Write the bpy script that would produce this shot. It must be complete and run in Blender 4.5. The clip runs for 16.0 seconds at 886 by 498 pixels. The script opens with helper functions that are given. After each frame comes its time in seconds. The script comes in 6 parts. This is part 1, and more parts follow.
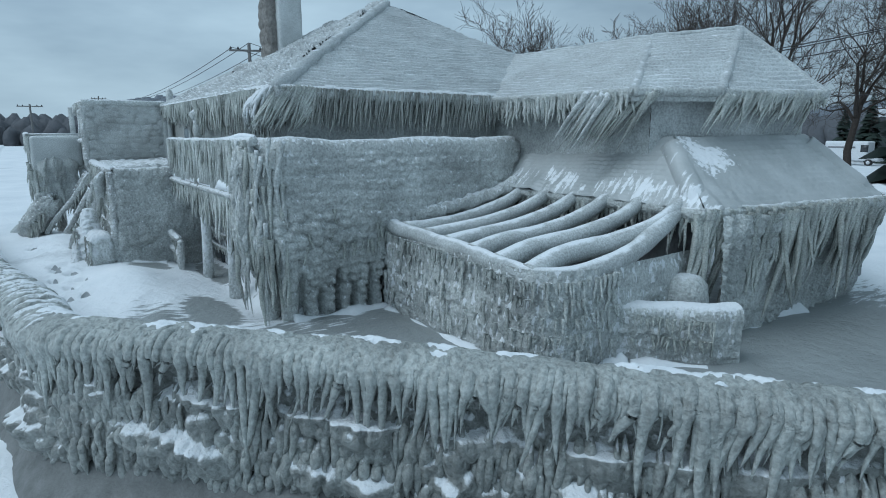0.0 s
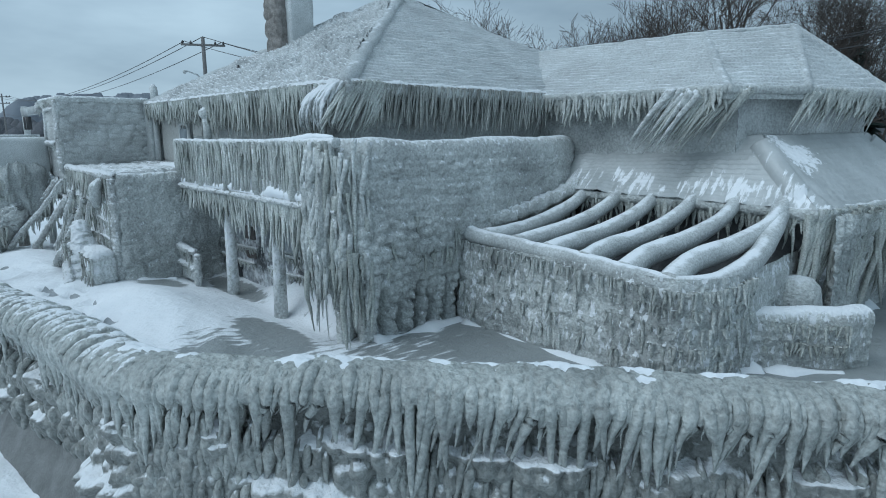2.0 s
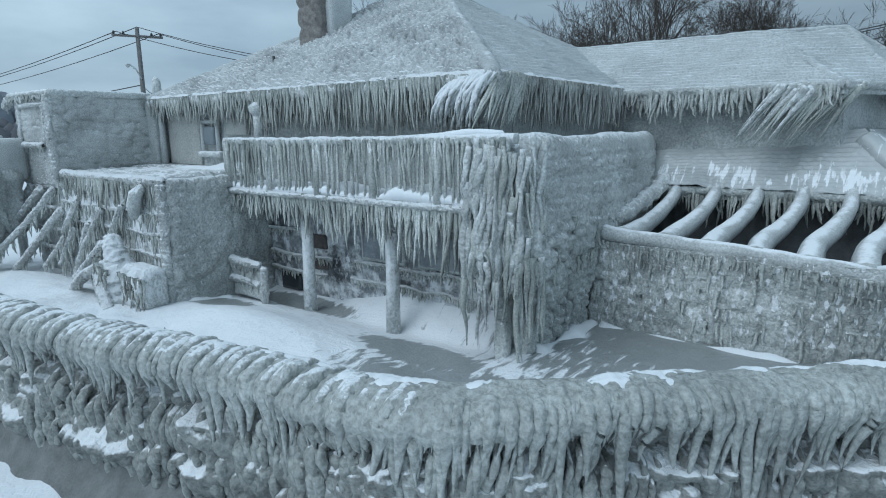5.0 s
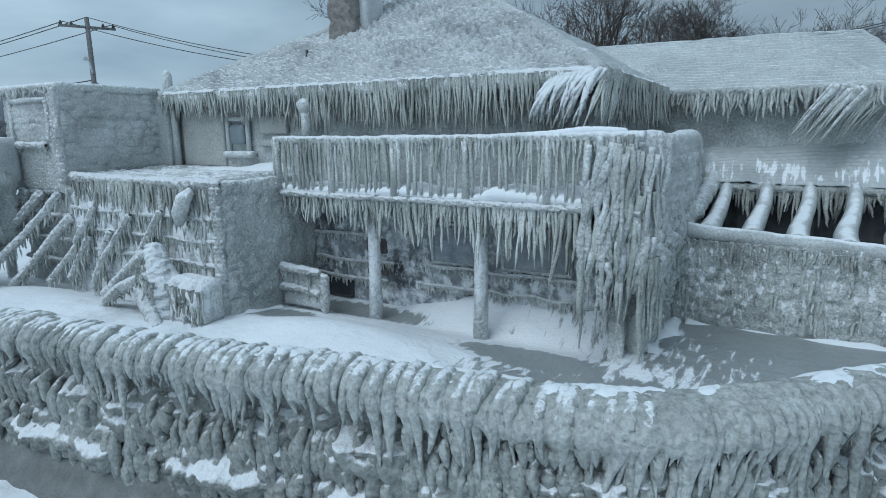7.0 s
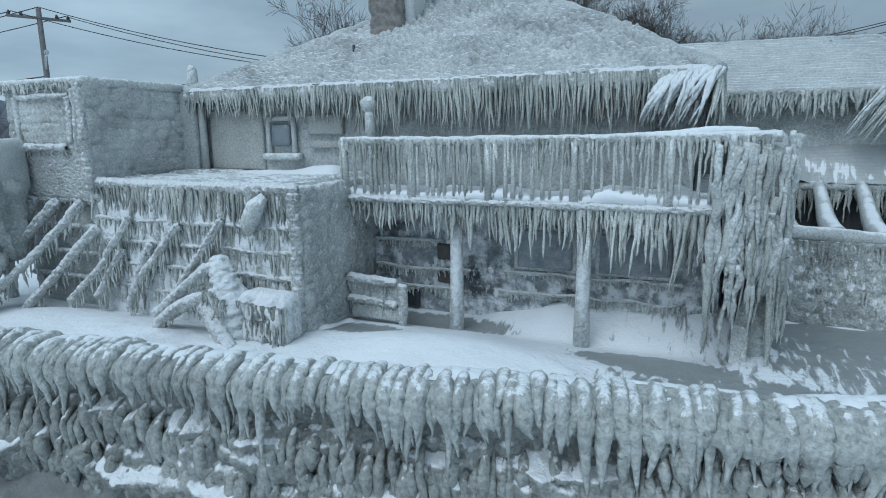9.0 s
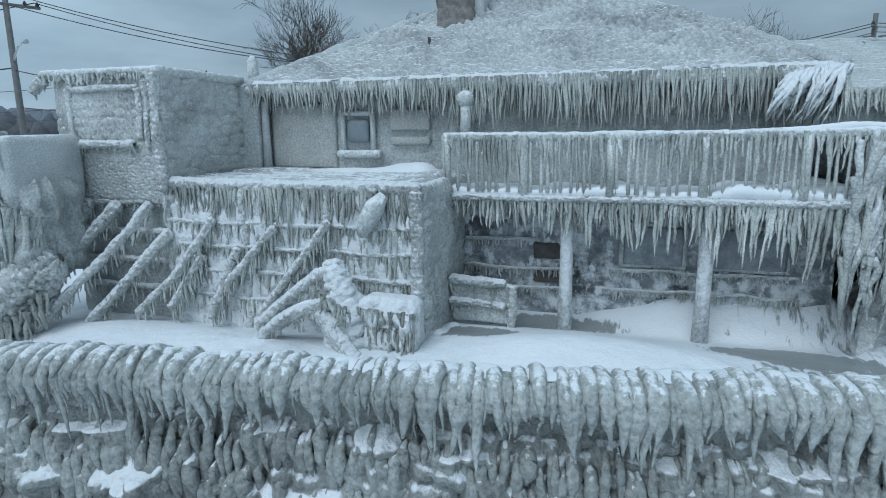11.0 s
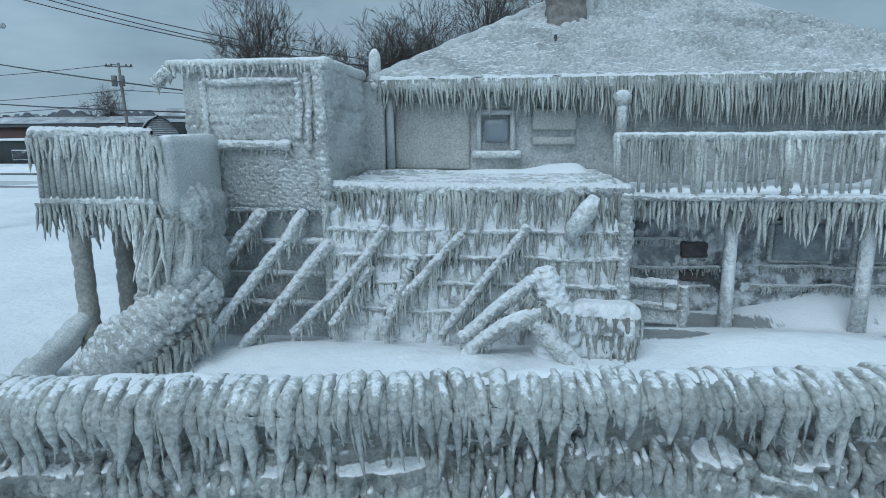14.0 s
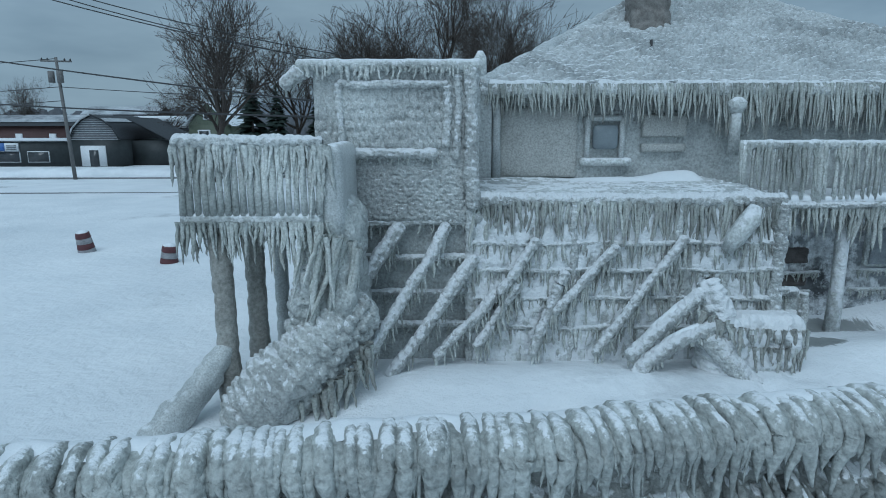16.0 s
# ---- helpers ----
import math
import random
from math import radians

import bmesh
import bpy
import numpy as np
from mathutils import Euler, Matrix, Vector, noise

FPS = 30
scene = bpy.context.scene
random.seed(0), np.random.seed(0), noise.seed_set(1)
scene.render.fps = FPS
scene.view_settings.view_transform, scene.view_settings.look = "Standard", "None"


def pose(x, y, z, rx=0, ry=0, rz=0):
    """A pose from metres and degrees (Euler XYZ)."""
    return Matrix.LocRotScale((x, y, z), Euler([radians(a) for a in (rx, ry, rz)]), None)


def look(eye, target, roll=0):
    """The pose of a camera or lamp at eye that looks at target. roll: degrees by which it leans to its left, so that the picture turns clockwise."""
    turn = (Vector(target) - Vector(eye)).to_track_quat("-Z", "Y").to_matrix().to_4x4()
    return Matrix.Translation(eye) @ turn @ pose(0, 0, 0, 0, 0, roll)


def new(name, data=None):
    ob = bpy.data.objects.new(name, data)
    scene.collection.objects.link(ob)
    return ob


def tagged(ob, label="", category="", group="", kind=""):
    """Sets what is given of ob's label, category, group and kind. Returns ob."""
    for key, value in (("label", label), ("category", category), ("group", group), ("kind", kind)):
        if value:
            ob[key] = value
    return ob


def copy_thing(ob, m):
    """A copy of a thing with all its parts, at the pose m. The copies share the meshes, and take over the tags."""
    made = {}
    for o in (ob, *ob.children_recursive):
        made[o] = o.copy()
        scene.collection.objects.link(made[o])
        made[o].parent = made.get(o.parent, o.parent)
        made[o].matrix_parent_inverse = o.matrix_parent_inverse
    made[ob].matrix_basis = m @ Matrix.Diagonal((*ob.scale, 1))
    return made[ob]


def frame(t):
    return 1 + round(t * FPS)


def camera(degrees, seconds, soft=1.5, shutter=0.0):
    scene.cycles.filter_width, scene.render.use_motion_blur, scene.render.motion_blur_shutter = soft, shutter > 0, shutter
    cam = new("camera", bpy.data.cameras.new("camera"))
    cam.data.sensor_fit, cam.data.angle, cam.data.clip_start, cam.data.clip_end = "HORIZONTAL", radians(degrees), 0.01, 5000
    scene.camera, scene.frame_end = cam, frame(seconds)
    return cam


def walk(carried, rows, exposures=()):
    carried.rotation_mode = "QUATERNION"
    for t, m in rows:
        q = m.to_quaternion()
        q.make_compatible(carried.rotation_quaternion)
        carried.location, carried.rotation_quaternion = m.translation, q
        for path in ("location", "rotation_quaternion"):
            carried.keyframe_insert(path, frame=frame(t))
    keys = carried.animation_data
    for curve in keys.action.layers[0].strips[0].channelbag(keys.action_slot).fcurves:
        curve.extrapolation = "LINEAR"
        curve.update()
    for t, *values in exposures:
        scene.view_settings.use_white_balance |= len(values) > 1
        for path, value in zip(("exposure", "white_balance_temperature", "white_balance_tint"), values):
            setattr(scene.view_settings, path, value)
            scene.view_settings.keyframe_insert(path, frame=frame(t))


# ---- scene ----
cam = camera(72.9, 16.0, soft=1.0)
METRES, EYE, TILT, LEAN, TURN = 27.0, 3.85, -11.0, 0.0, 55.0
ROWS = [
    (0.0, 0.0, 0.0, 0.0, 0.0, 0.0, -0.0),
    (0.5, -0.0283, 0.0105, 0.0012, -1.89, -0.03, 0.41),
    (1.0, -0.0574, 0.0218, 0.003, -3.67, -0.07, 0.81),
    (1.5, -0.0868, 0.0336, 0.0063, -5.34, -0.08, 1.2),
    (2.0, -0.1171, 0.0433, 0.0086, -7.16, -0.14, 1.6),
    (2.5, -0.1462, 0.0516, 0.0096, -8.88, -0.19, 1.99),
    (3.0, -0.1743, 0.0605, 0.0106, -10.77, -0.28, 2.41),
    (3.5, -0.2023, 0.0713, 0.0124, -12.58, -0.35, 2.79),
    (4.0, -0.229, 0.0847, 0.0148, -14.26, -0.4, 3.19),
    (6.5, -0.3627, 0.15, 0.0266, -22.9, -1.02, 4.9),
    (7.0, -0.3862, 0.1668, 0.0301, -24.84, -1.18, 5.23),
    (7.5, -0.4084, 0.1849, 0.0342, -26.77, -1.32, 5.56),
    (8.0, -0.4308, 0.2027, 0.0379, -28.45, -1.45, 5.86),
    (10.5, -0.5454, 0.303, 0.0556, -36.27, -2.33, 7.09),
    (11.0, -0.5689, 0.3238, 0.0595, -37.87, -2.57, 7.3),
    (11.5, -0.5915, 0.3456, 0.063, -39.47, -2.76, 7.52),
    (12.0, -0.6143, 0.3668, 0.0685, -41.12, -3.02, 7.74),
    (12.5, -0.6371, 0.3872, 0.0729, -42.76, -3.28, 7.92),
    (13.0, -0.6582, 0.4101, 0.077, -44.33, -3.5, 8.15),
    (13.5, -0.6767, 0.4364, 0.0825, -45.95, -3.73, 8.33),
    (14.0, -0.6949, 0.4669, 0.0888, -47.81, -3.99, 8.53),
    (14.5, -0.7133, 0.4981, 0.0962, -49.64, -4.23, 8.68),
    (15.0, -0.7301, 0.5285, 0.1033, -51.4, -4.5, 8.83),
    (15.5, -0.7457, 0.5586, 0.1102, -53.13, -4.77, 8.98),
    (16.0, -0.7605, 0.5868, 0.1168, -54.94, -5.05, 9.13),
]

walk(cam, [(t, pose(0, 0, EYE, TILT, LEAN, TURN) @ pose(METRES * x, METRES * y, METRES * z, 90 + pitch, roll, yaw)) for t, x, y, z, yaw, pitch, roll in ROWS],
     exposures=[(0.0, 0.04, 5270, 2), (3.5, 0.12, 5330, 3), (8.0, 0.10, 5310, 3), (11.0, 0.12, 5300, 3), (14.0, 0.11, 5200, 1), (16.0, -0.17, 5080, 0)])

# ---- world and light: overcast winter sky over a frozen lake shore ----
world = bpy.data.worlds.new("winter_sky")
scene.world = world
world.use_nodes = True
wn, wl = world.node_tree.nodes, world.node_tree.links
wn.clear()
w_out = wn.new("ShaderNodeOutputWorld")
w_bg = wn.new("ShaderNodeBackground")
w_sky = wn.new("ShaderNodeTexSky")
w_sky.sky_type = "NISHITA"
w_sky.sun_disc = False
w_sky.sun_elevation = radians(38)
w_sky.sun_rotation = radians(200)
w_sky.dust_density = 4.0
w_co = wn.new("ShaderNodeTexCoord")
w_map = wn.new("ShaderNodeMapping")
w_map.inputs["Scale"].default_value = (1.0, 1.0, 3.5)
w_noise = wn.new("ShaderNodeTexNoise")
w_noise.inputs["Scale"].default_value = 2.2
w_noise.inputs["Detail"].default_value = 5.0
w_noise.inputs["Roughness"].default_value = 0.55
w_ramp = wn.new("ShaderNodeValToRGB")
w_ramp.color_ramp.elements[0].position = 0.34
w_ramp.color_ramp.elements[0].color = (3.75, 4.4, 4.75, 1)
w_ramp.color_ramp.elements[1].position = 0.68
w_ramp.color_ramp.elements[1].color = (6.3, 7.05, 7.15, 1)
w_mix = wn.new("ShaderNodeMix")
w_mix.data_type = "RGBA"
w_mix.inputs["Factor"].default_value = 0.88
wl.new(w_co.outputs["Generated"], w_map.inputs["Vector"])
wl.new(w_map.outputs["Vector"], w_noise.inputs["Vector"])
wl.new(w_noise.outputs["Fac"], w_ramp.inputs["Fac"])
wl.new(w_sky.outputs["Color"], w_mix.inputs["A"])
wl.new(w_ramp.outputs["Color"], w_mix.inputs["B"])
# a darker bank of cloud stands inland, away from the lake
w_sep = wn.new("ShaderNodeSeparateXYZ")
w_rng = wn.new("ShaderNodeMapRange")
w_rng.inputs["From Min"].default_value, w_rng.inputs["From Max"].default_value = 0.60, 1.0
w_rng.inputs["To Min"].default_value, w_rng.inputs["To Max"].default_value = 1.0, 0.62
w_mul = wn.new("ShaderNodeMix")
w_mul.data_type, w_mul.blend_type = "RGBA", "MULTIPLY"
w_mul.inputs["Factor"].default_value = 1.0
wl.new(w_co.outputs["Generated"], w_sep.inputs["Vector"])
wl.new(w_sep.outputs["Y"], w_rng.inputs["Value"])
wl.new(w_mix.outputs["Result"], w_mul.inputs["A"])
wl.new(w_rng.outputs["Result"], w_mul.inputs["B"])
wl.new(w_mul.outputs["Result"], w_bg.inputs["Color"])
wl.new(w_bg.outputs["Background"], w_out.inputs["Surface"])
w_bg.inputs["Strength"].default_value = 0.091
sun_data = bpy.data.lights.new("sun", "SUN")
sun_data.energy = 1.1
sun_data.angle = radians(42)
sun_data.color = (1.0, 0.97, 0.93)
sun = new("sun", sun_data)
sun.matrix_world = look((-25, -20, 40), (-18, 5, 0))


# ---- materials ----
def noise_node(nt, scale, detail=4.0, rough=0.6, vec=None, distortion=0.0):
    n = nt.nodes.new("ShaderNodeTexNoise")
    n.inputs["Scale"].default_value = scale
    n.inputs["Detail"].default_value = detail
    n.inputs["Roughness"].default_value = rough
    n.inputs["Distortion"].default_value = distortion
    if vec is not None:
        nt.links.new(vec, n.inputs["Vector"])
    return n


def ramp_node(nt, fac, stops):
    r = nt.nodes.new("ShaderNodeValToRGB")
    els = r.color_ramp.elements
    while len(els) < len(stops):
        els.new(0.5)
    for e, (p, c) in zip(els, stops):
        e.position = p
        e.color = (*c, 1) if len(c) == 3 else c
    nt.links.new(fac, r.inputs["Fac"])
    return r


def math_node(nt, op, a, b):
    m = nt.nodes.new("ShaderNodeMath")
    m.operation = op
    for k, v in enumerate((a, b)):
        if isinstance(v, (int, float)):
            m.inputs[k].default_value = v
        else:
            nt.links.new(v, m.inputs[k])
    return m.outputs[0]


def base_material(name):
    m = bpy.data.materials.new(name)
    m.use_nodes = True
    nt = m.node_tree
    b = nt.nodes["Principled BSDF"]
    co = nt.nodes.new("ShaderNodeTexCoord")
    geo = nt.nodes.new("ShaderNodeNewGeometry")
    return m, nt, b, geo.outputs["Position"], geo, co


def bump(nt, b, height, strength, distance):
    n = nt.nodes.new("ShaderNodeBump")
    n.inputs["Strength"].default_value = strength
    n.inputs["Distance"].default_value = distance
    nt.links.new(height, n.inputs["Height"])
    nt.links.new(n.outputs["Normal"], b.inputs["Normal"])


def mix_color(nt, fac, a, b):
    m = nt.nodes.new("ShaderNodeMix")
    m.data_type = "RGBA"
    for key, v in (("Factor", fac), ("A", a), ("B", b)):
        if isinstance(v, (int, float)):
            m.inputs[key].default_value = v
        elif isinstance(v, tuple):
            m.inputs[key].default_value = (*v, 1)
        else:
            nt.links.new(v, m.inputs[key])
    return m.outputs["Result"]


def ice_material(name, dark, light, snow_at=0.75, snow_soft=0.2, patch=0.5, patch_scale=3.0, rough=0.34, bump_scale=26.0, bump_d=0.02, side_snow=0.0, fleck=0.0, fleck_scale=13.0, fleck_at=0.56, fleck_flat=0.55):
    """Grey lake ice, with snow caught on what faces up and in blown patches."""
    m, nt, b, pos, geo, co = base_material(name)
    dark, light = tuple(0.86 * c for c in dark), tuple(1.12 * c for c in light)
    big = noise_node(nt, 0.9, 5, 0.6, pos)
    fine = noise_node(nt, bump_scale, 4, 0.6, pos)
    body = ramp_node(nt, big.outputs["Fac"], [(0.3, dark), (0.7, light)])
    grain = ramp_node(nt, fine.outputs["Fac"], [(0.34, (0.74, 0.74, 0.73)), (0.64, (1.20, 1.20, 1.20))])
    mul = nt.nodes.new("ShaderNodeMix")
    mul.data_type, mul.blend_type = "RGBA", "MULTIPLY"
    mul.inputs["Factor"].default_value = 1.0
    nt.links.new(body.outputs["Color"], mul.inputs["A"])
    nt.links.new(grain.outputs["Color"], mul.inputs["B"])
    sep = nt.nodes.new("ShaderNodeSeparateXYZ")
    nt.links.new(geo.outputs["Normal"], sep.inputs["Vector"])
    patches = noise_node(nt, patch_scale, 6, 0.7, pos)
    up = math_node(nt, "ADD", sep.outputs["Z"], math_node(nt, "MULTIPLY", math_node(nt, "SUBTRACT", patches.outputs["Fac"], 0.5), patch * 2.6))
    if side_snow:
        up = math_node(nt, "ADD", up, math_node(nt, "MULTIPLY", math_node(nt, "MULTIPLY", sep.outputs["Y"], -1.0), side_snow))
    if fleck:
        mp = nt.nodes.new("ShaderNodeMapping")
        mp.inputs["Scale"].default_value = (1, 1, fleck_flat)
        nt.links.new(pos, mp.inputs["Vector"])
        fl = noise_node(nt, fleck_scale, 3, 0.55, mp.outputs["Vector"])
        fm = ramp_node(nt, fl.outputs["Fac"], [(fleck_at, (0, 0, 0)), (fleck_at + 0.08, (1, 1, 1))])
        up = math_node(nt, "ADD", up, math_node(nt, "MULTIPLY", fm.outputs["Color"], fleck))
    snow = ramp_node(nt, up, [(max(0.0, snow_at - snow_soft), (0, 0, 0)), (min(1.0, snow_at + snow_soft), (1, 1, 1))])
    col = mix_color(nt, snow.outputs["Color"], mul.outputs["Result"], (0.78, 0.80, 0.82))
    nt.links.new(col, b.inputs["Base Color"])
    rgh = ramp_node(nt, snow.outputs["Color"], [(0.0, (rough,) * 3), (1.0, (0.75,) * 3)])
    nt.links.new(rgh.outputs["Color"], b.inputs["Roughness"])
    b.inputs["IOR"].default_value = 1.31
    soft = noise_node(nt, bump_scale * 0.55, 3, 0.5, pos)
    h = math_node(nt, "ADD", math_node(nt, "MULTIPLY", fine.outputs["Fac"], 0.4), soft.outputs["Fac"])
    bump(nt, b, h, 1.0, bump_d * 1.8)
    return m


ice = ice_material("grey_ice", (0.38, 0.40, 0.395), (0.54, 0.56, 0.55), 0.95, 0.16, 0.35, 6.0, 0.34, 22.0, 0.03)
ice_flecked = ice_material("snow_flecked_ice", (0.42, 0.435, 0.43), (0.58, 0.60, 0.59), 0.86, 0.14, 0.36, 8.0, 0.34, 22.0, 0.03, 0.0, 0.65, 12.0, 0.57)
ice_front = ice_material("frosted_ice", (0.44, 0.46, 0.455), (0.60, 0.625, 0.62), 0.74, 0.18, 0.55, 9.0, 0.42, 22.0, 0.03, 0.25, 0.45, 8.0)
ice_snowy = ice_material("snow_packed_ice", (0.50, 0.52, 0.515), (0.68, 0.705, 0.70), 0.20, 0.16, 0.7, 7.0, 0.5, 18.0, 0.035, 0.35, 0.5, 5.0)
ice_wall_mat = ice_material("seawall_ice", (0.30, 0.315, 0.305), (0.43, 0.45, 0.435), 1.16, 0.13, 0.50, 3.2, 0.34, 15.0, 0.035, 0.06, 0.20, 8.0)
drip_flecked = ice_material("snow_streaked_drip_ice", (0.42, 0.435, 0.43), (0.54, 0.56, 0.55), 0.66, 0.13, 0.42, 9.0, 0.36, 24.0, 0.025, 0.12, 0.78, 9.5, 0.54, 0.42)
beam_ice = ice_material("snow_dusted_beam_ice", (0.42, 0.44, 0.44), (0.54, 0.56, 0.56), 0.86, 0.10, 0.42, 2.2, 0.30, 30.0, 0.008)
ice_smooth = ice_material("smooth_ice", (0.42, 0.44, 0.44), (0.52, 0.54, 0.54), 0.97, 0.14, 0.34, 3.5, 0.30, 40.0, 0.004)
ice_roof_snowy = ice_material("snowy_roof_ice", (0.36, 0.38, 0.385), (0.50, 0.52, 0.525), 0.90, 0.055, 0.025, 3.0, 0.5, 18.0, 0.014)
ice_roof = ice_material("rippled_roof_ice", (0.46, 0.48, 0.485), (0.48, 0.505, 0.51), 0.985, 0.08, 0.12, 3.0, 0.40, 26.0, 0.02, 0.0, 0.06, 5.0)
icicle_mat = ice_material("icicle_ice", (0.32, 0.335, 0.315), (0.54, 0.56, 0.53), 0.93, 0.18, 0.3, 7.0, 0.26, 30.0, 0.014, 0.1, 0.30, 20.0, 0.58)
icicle_front = ice_material("frosted_icicle_ice", (0.40, 0.415, 0.395), (0.64, 0.66, 0.64), 0.70, 0.16, 0.5, 12.0, 0.34, 30.0, 0.014, 0.2, 0.30, 20.0, 0.56)

rime_pale = ice_material("pale_rime", (0.40, 0.41, 0.405), (0.54, 0.56, 0.555), 0.86, 0.14, 0.4, 22.0, 0.5, 34.0, 0.02, 0.28, 0.3, 22.0, 0.56, 0.4)
roof_glaze = ice_material("flat_roof_glaze", (0.40, 0.42, 0.425), (0.55, 0.57, 0.575), 1.03, 0.07, 0.24, 4.0, 0.4, 18.0, 0.02, 0.0, 0.12, 7.0)
rime = ice_material("rime_crusted_ice", (0.45, 0.465, 0.46), (0.66, 0.68, 0.675), 0.50, 0.12, 0.6, 9.0, 0.45, 26.0, 0.04, 0.22, 0.35, 10.0)
# lower clots: ice toned down to include the shade below the crest
wall_low = ice_material("snow_lodged_shaded_wall_ice", (0.24, 0.25, 0.24), (0.38, 0.395, 0.38), 0.98, 0.10, 0.55, 1.6, 0.36, 15.0, 0.035, 0.05, 0.18, 7.0)
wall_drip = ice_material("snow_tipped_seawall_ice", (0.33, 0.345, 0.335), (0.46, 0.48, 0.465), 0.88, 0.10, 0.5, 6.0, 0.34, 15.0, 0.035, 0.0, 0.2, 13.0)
# wall face: darker than the crest, its shade painted into the ice colour
wall_face = ice_material("snow_ledged_shaded_wall_ice", (0.19, 0.198, 0.190), (0.31, 0.322, 0.31), 0.66, 0.14, 0.62, 1.9, 0.36, 15.0, 0.035, 0.05, 0.24, 6.0)
panel_ice = ice_material("beige_glazed_panel", (0.33, 0.335, 0.32), (0.43, 0.435, 0.42), 0.98, 0.1, 0.2, 4.0, 0.32, 30.0, 0.006)
# brownish icicles, coloured darker still to hold the shade under eaves
icicle_dark = ice_material("brownish_shaded_icicle_ice", (0.22, 0.225, 0.21), (0.46, 0.47, 0.445), 0.95, 0.16, 0.3, 9.0, 0.26, 30.0, 0.014, 0.05)


def snow_ground_material():
    m, nt, b, pos, geo, co = base_material("snow_and_slush_ice")
    sep = nt.nodes.new("ShaderNodeSeparateXYZ")
    nt.links.new(pos, sep.inputs["Vector"])
    # the frozen puddle between the sea wall and the house, and smaller pools of bare slush
    def pool(cx, cy, rx, ry):
        dx = math_node(nt, "DIVIDE", math_node(nt, "SUBTRACT", sep.outputs["X"], cx), rx)
        dy = math_node(nt, "DIVIDE", math_node(nt, "SUBTRACT", sep.outputs["Y"], cy), ry)
        return math_node(nt, "SQRT", math_node(nt, "ADD", math_node(nt, "MULTIPLY", dx, dx), math_node(nt, "MULTIPLY", dy, dy)), 0)

    d = pool(-5.0, 9.0, 9.0, 8.5)
    for p in ((-10.9, 1.9, 3.0, 1.25), (-18.5, 2.7, 0.9, 0.55), (-13.2, 3.1, 1.5, 0.6), (-17.6, 4.25, 1.7, 0.4)):
        d = math_node(nt, "MINIMUM", d, pool(*p))
    streak = nt.nodes.new("ShaderNodeMapping")
    streak.inputs["Rotation"].default_value = (0, 0, radians(-62))
    streak.inputs["Scale"].default_value = (4.2, 1.0, 1.0)
    nt.links.new(pos, streak.inputs["Vector"])
    edge = noise_node(nt, 1.5, 6, 0.66, streak.outputs["Vector"], 0.4)
    d2 = math_node(nt, "ADD", d, math_node(nt, "MULTIPLY", math_node(nt, "SUBTRACT", edge.outputs["Fac"], 0.5), 1.3))
    mask = ramp_node(nt, d2, [(0.86, (1, 1, 1)), (0.98, (0, 0, 0))])
    big = noise_node(nt, 0.35, 5, 0.6, pos)
    fine = noise_node(nt, 30.0, 3, 0.6, pos)
    snow = ramp_node(nt, big.outputs["Fac"], [(0.3, (0.70, 0.73, 0.76)), (0.65, (0.82, 0.84, 0.86))])
    slush = ramp_node(nt, big.outputs["Fac"], [(0.3, (0.22, 0.235, 0.235)), (0.7, (0.32, 0.34, 0.34))])
    soil = noise_node(nt, 0.11, 8, 0.68, pos)
    thin = ramp_node(nt, soil.outputs["Fac"], [(0.60, (0, 0, 0)), (0.70, (0.75, 0.75, 0.75))])
    snow_c = mix_color(nt, thin.outputs["Color"], snow.outputs["Color"], (0.36, 0.38, 0.40))
    nt.links.new(mix_color(nt, mask.outputs["Color"], snow_c, slush.outputs["Color"]), b.inputs["Base Color"])
    rg = ramp_node(nt, mask.outputs["Color"], [(0.0, (0.8,) * 3), (1.0, (0.38,) * 3)])
    nt.links.new(rg.outputs["Color"], b.inputs["Roughness"])
    med = noise_node(nt, 4.0, 4, 0.6, pos)
    bump(nt, b, math_node(nt, "ADD", med.outputs["Fac"], math_node(nt, "MULTIPLY", fine.outputs["Fac"], 0.15)), 0.6, 0.11)
    return m


def plain_material(name, dark, light, rough=0.7, scale=6.0, bump_d=0.004, metallic=0.0, fine=40.0):
    m, nt, b, pos, geo, co = base_material(name)
    n = noise_node(nt, scale, 5, 0.65, pos)
    f = noise_node(nt, fine, 3, 0.6, pos)
    fac = math_node(nt, "ADD", math_node(nt, "MULTIPLY", n.outputs["Fac"], 0.7), math_node(nt, "MULTIPLY", f.outputs["Fac"], 0.3))
    c = ramp_node(nt, fac, [(0.3, dark), (0.7, light)])
    nt.links.new(c.outputs["Color"], b.inputs["Base Color"])
    b.inputs["Roughness"].default_value = rough
    b.inputs["Metallic"].default_value = metallic
    bump(nt, b, f.outputs["Fac"], 0.6, bump_d)
    return m


snow_ground = snow_ground_material()
slush_mat = plain_material("grey_slush", (0.22, 0.24, 0.25), (0.33, 0.35, 0.365), 0.45, 3.0, 0.01)
snow_mat = plain_material("drifted_snow", (0.72, 0.75, 0.78), (0.84, 0.86, 0.88), 0.8, 2.0, 0.01)
wall_iced = ice_material("iced_siding", (0.34, 0.36, 0.36), (0.50, 0.52, 0.515), 0.97, 0.1, 0.25, 5.0, 0.35, 22.0, 0.015)
# near-black siding: the shade behind the pergola beams is in this colour
dark_wall = plain_material("shade_dark_siding", (0.045, 0.05, 0.055), (0.16, 0.17, 0.175), 0.5, 2.2, 0.01)
red_brick = plain_material("dark_red_brick", (0.055, 0.03, 0.028), (0.11, 0.06, 0.055), 0.7, 5.0, 0.01)
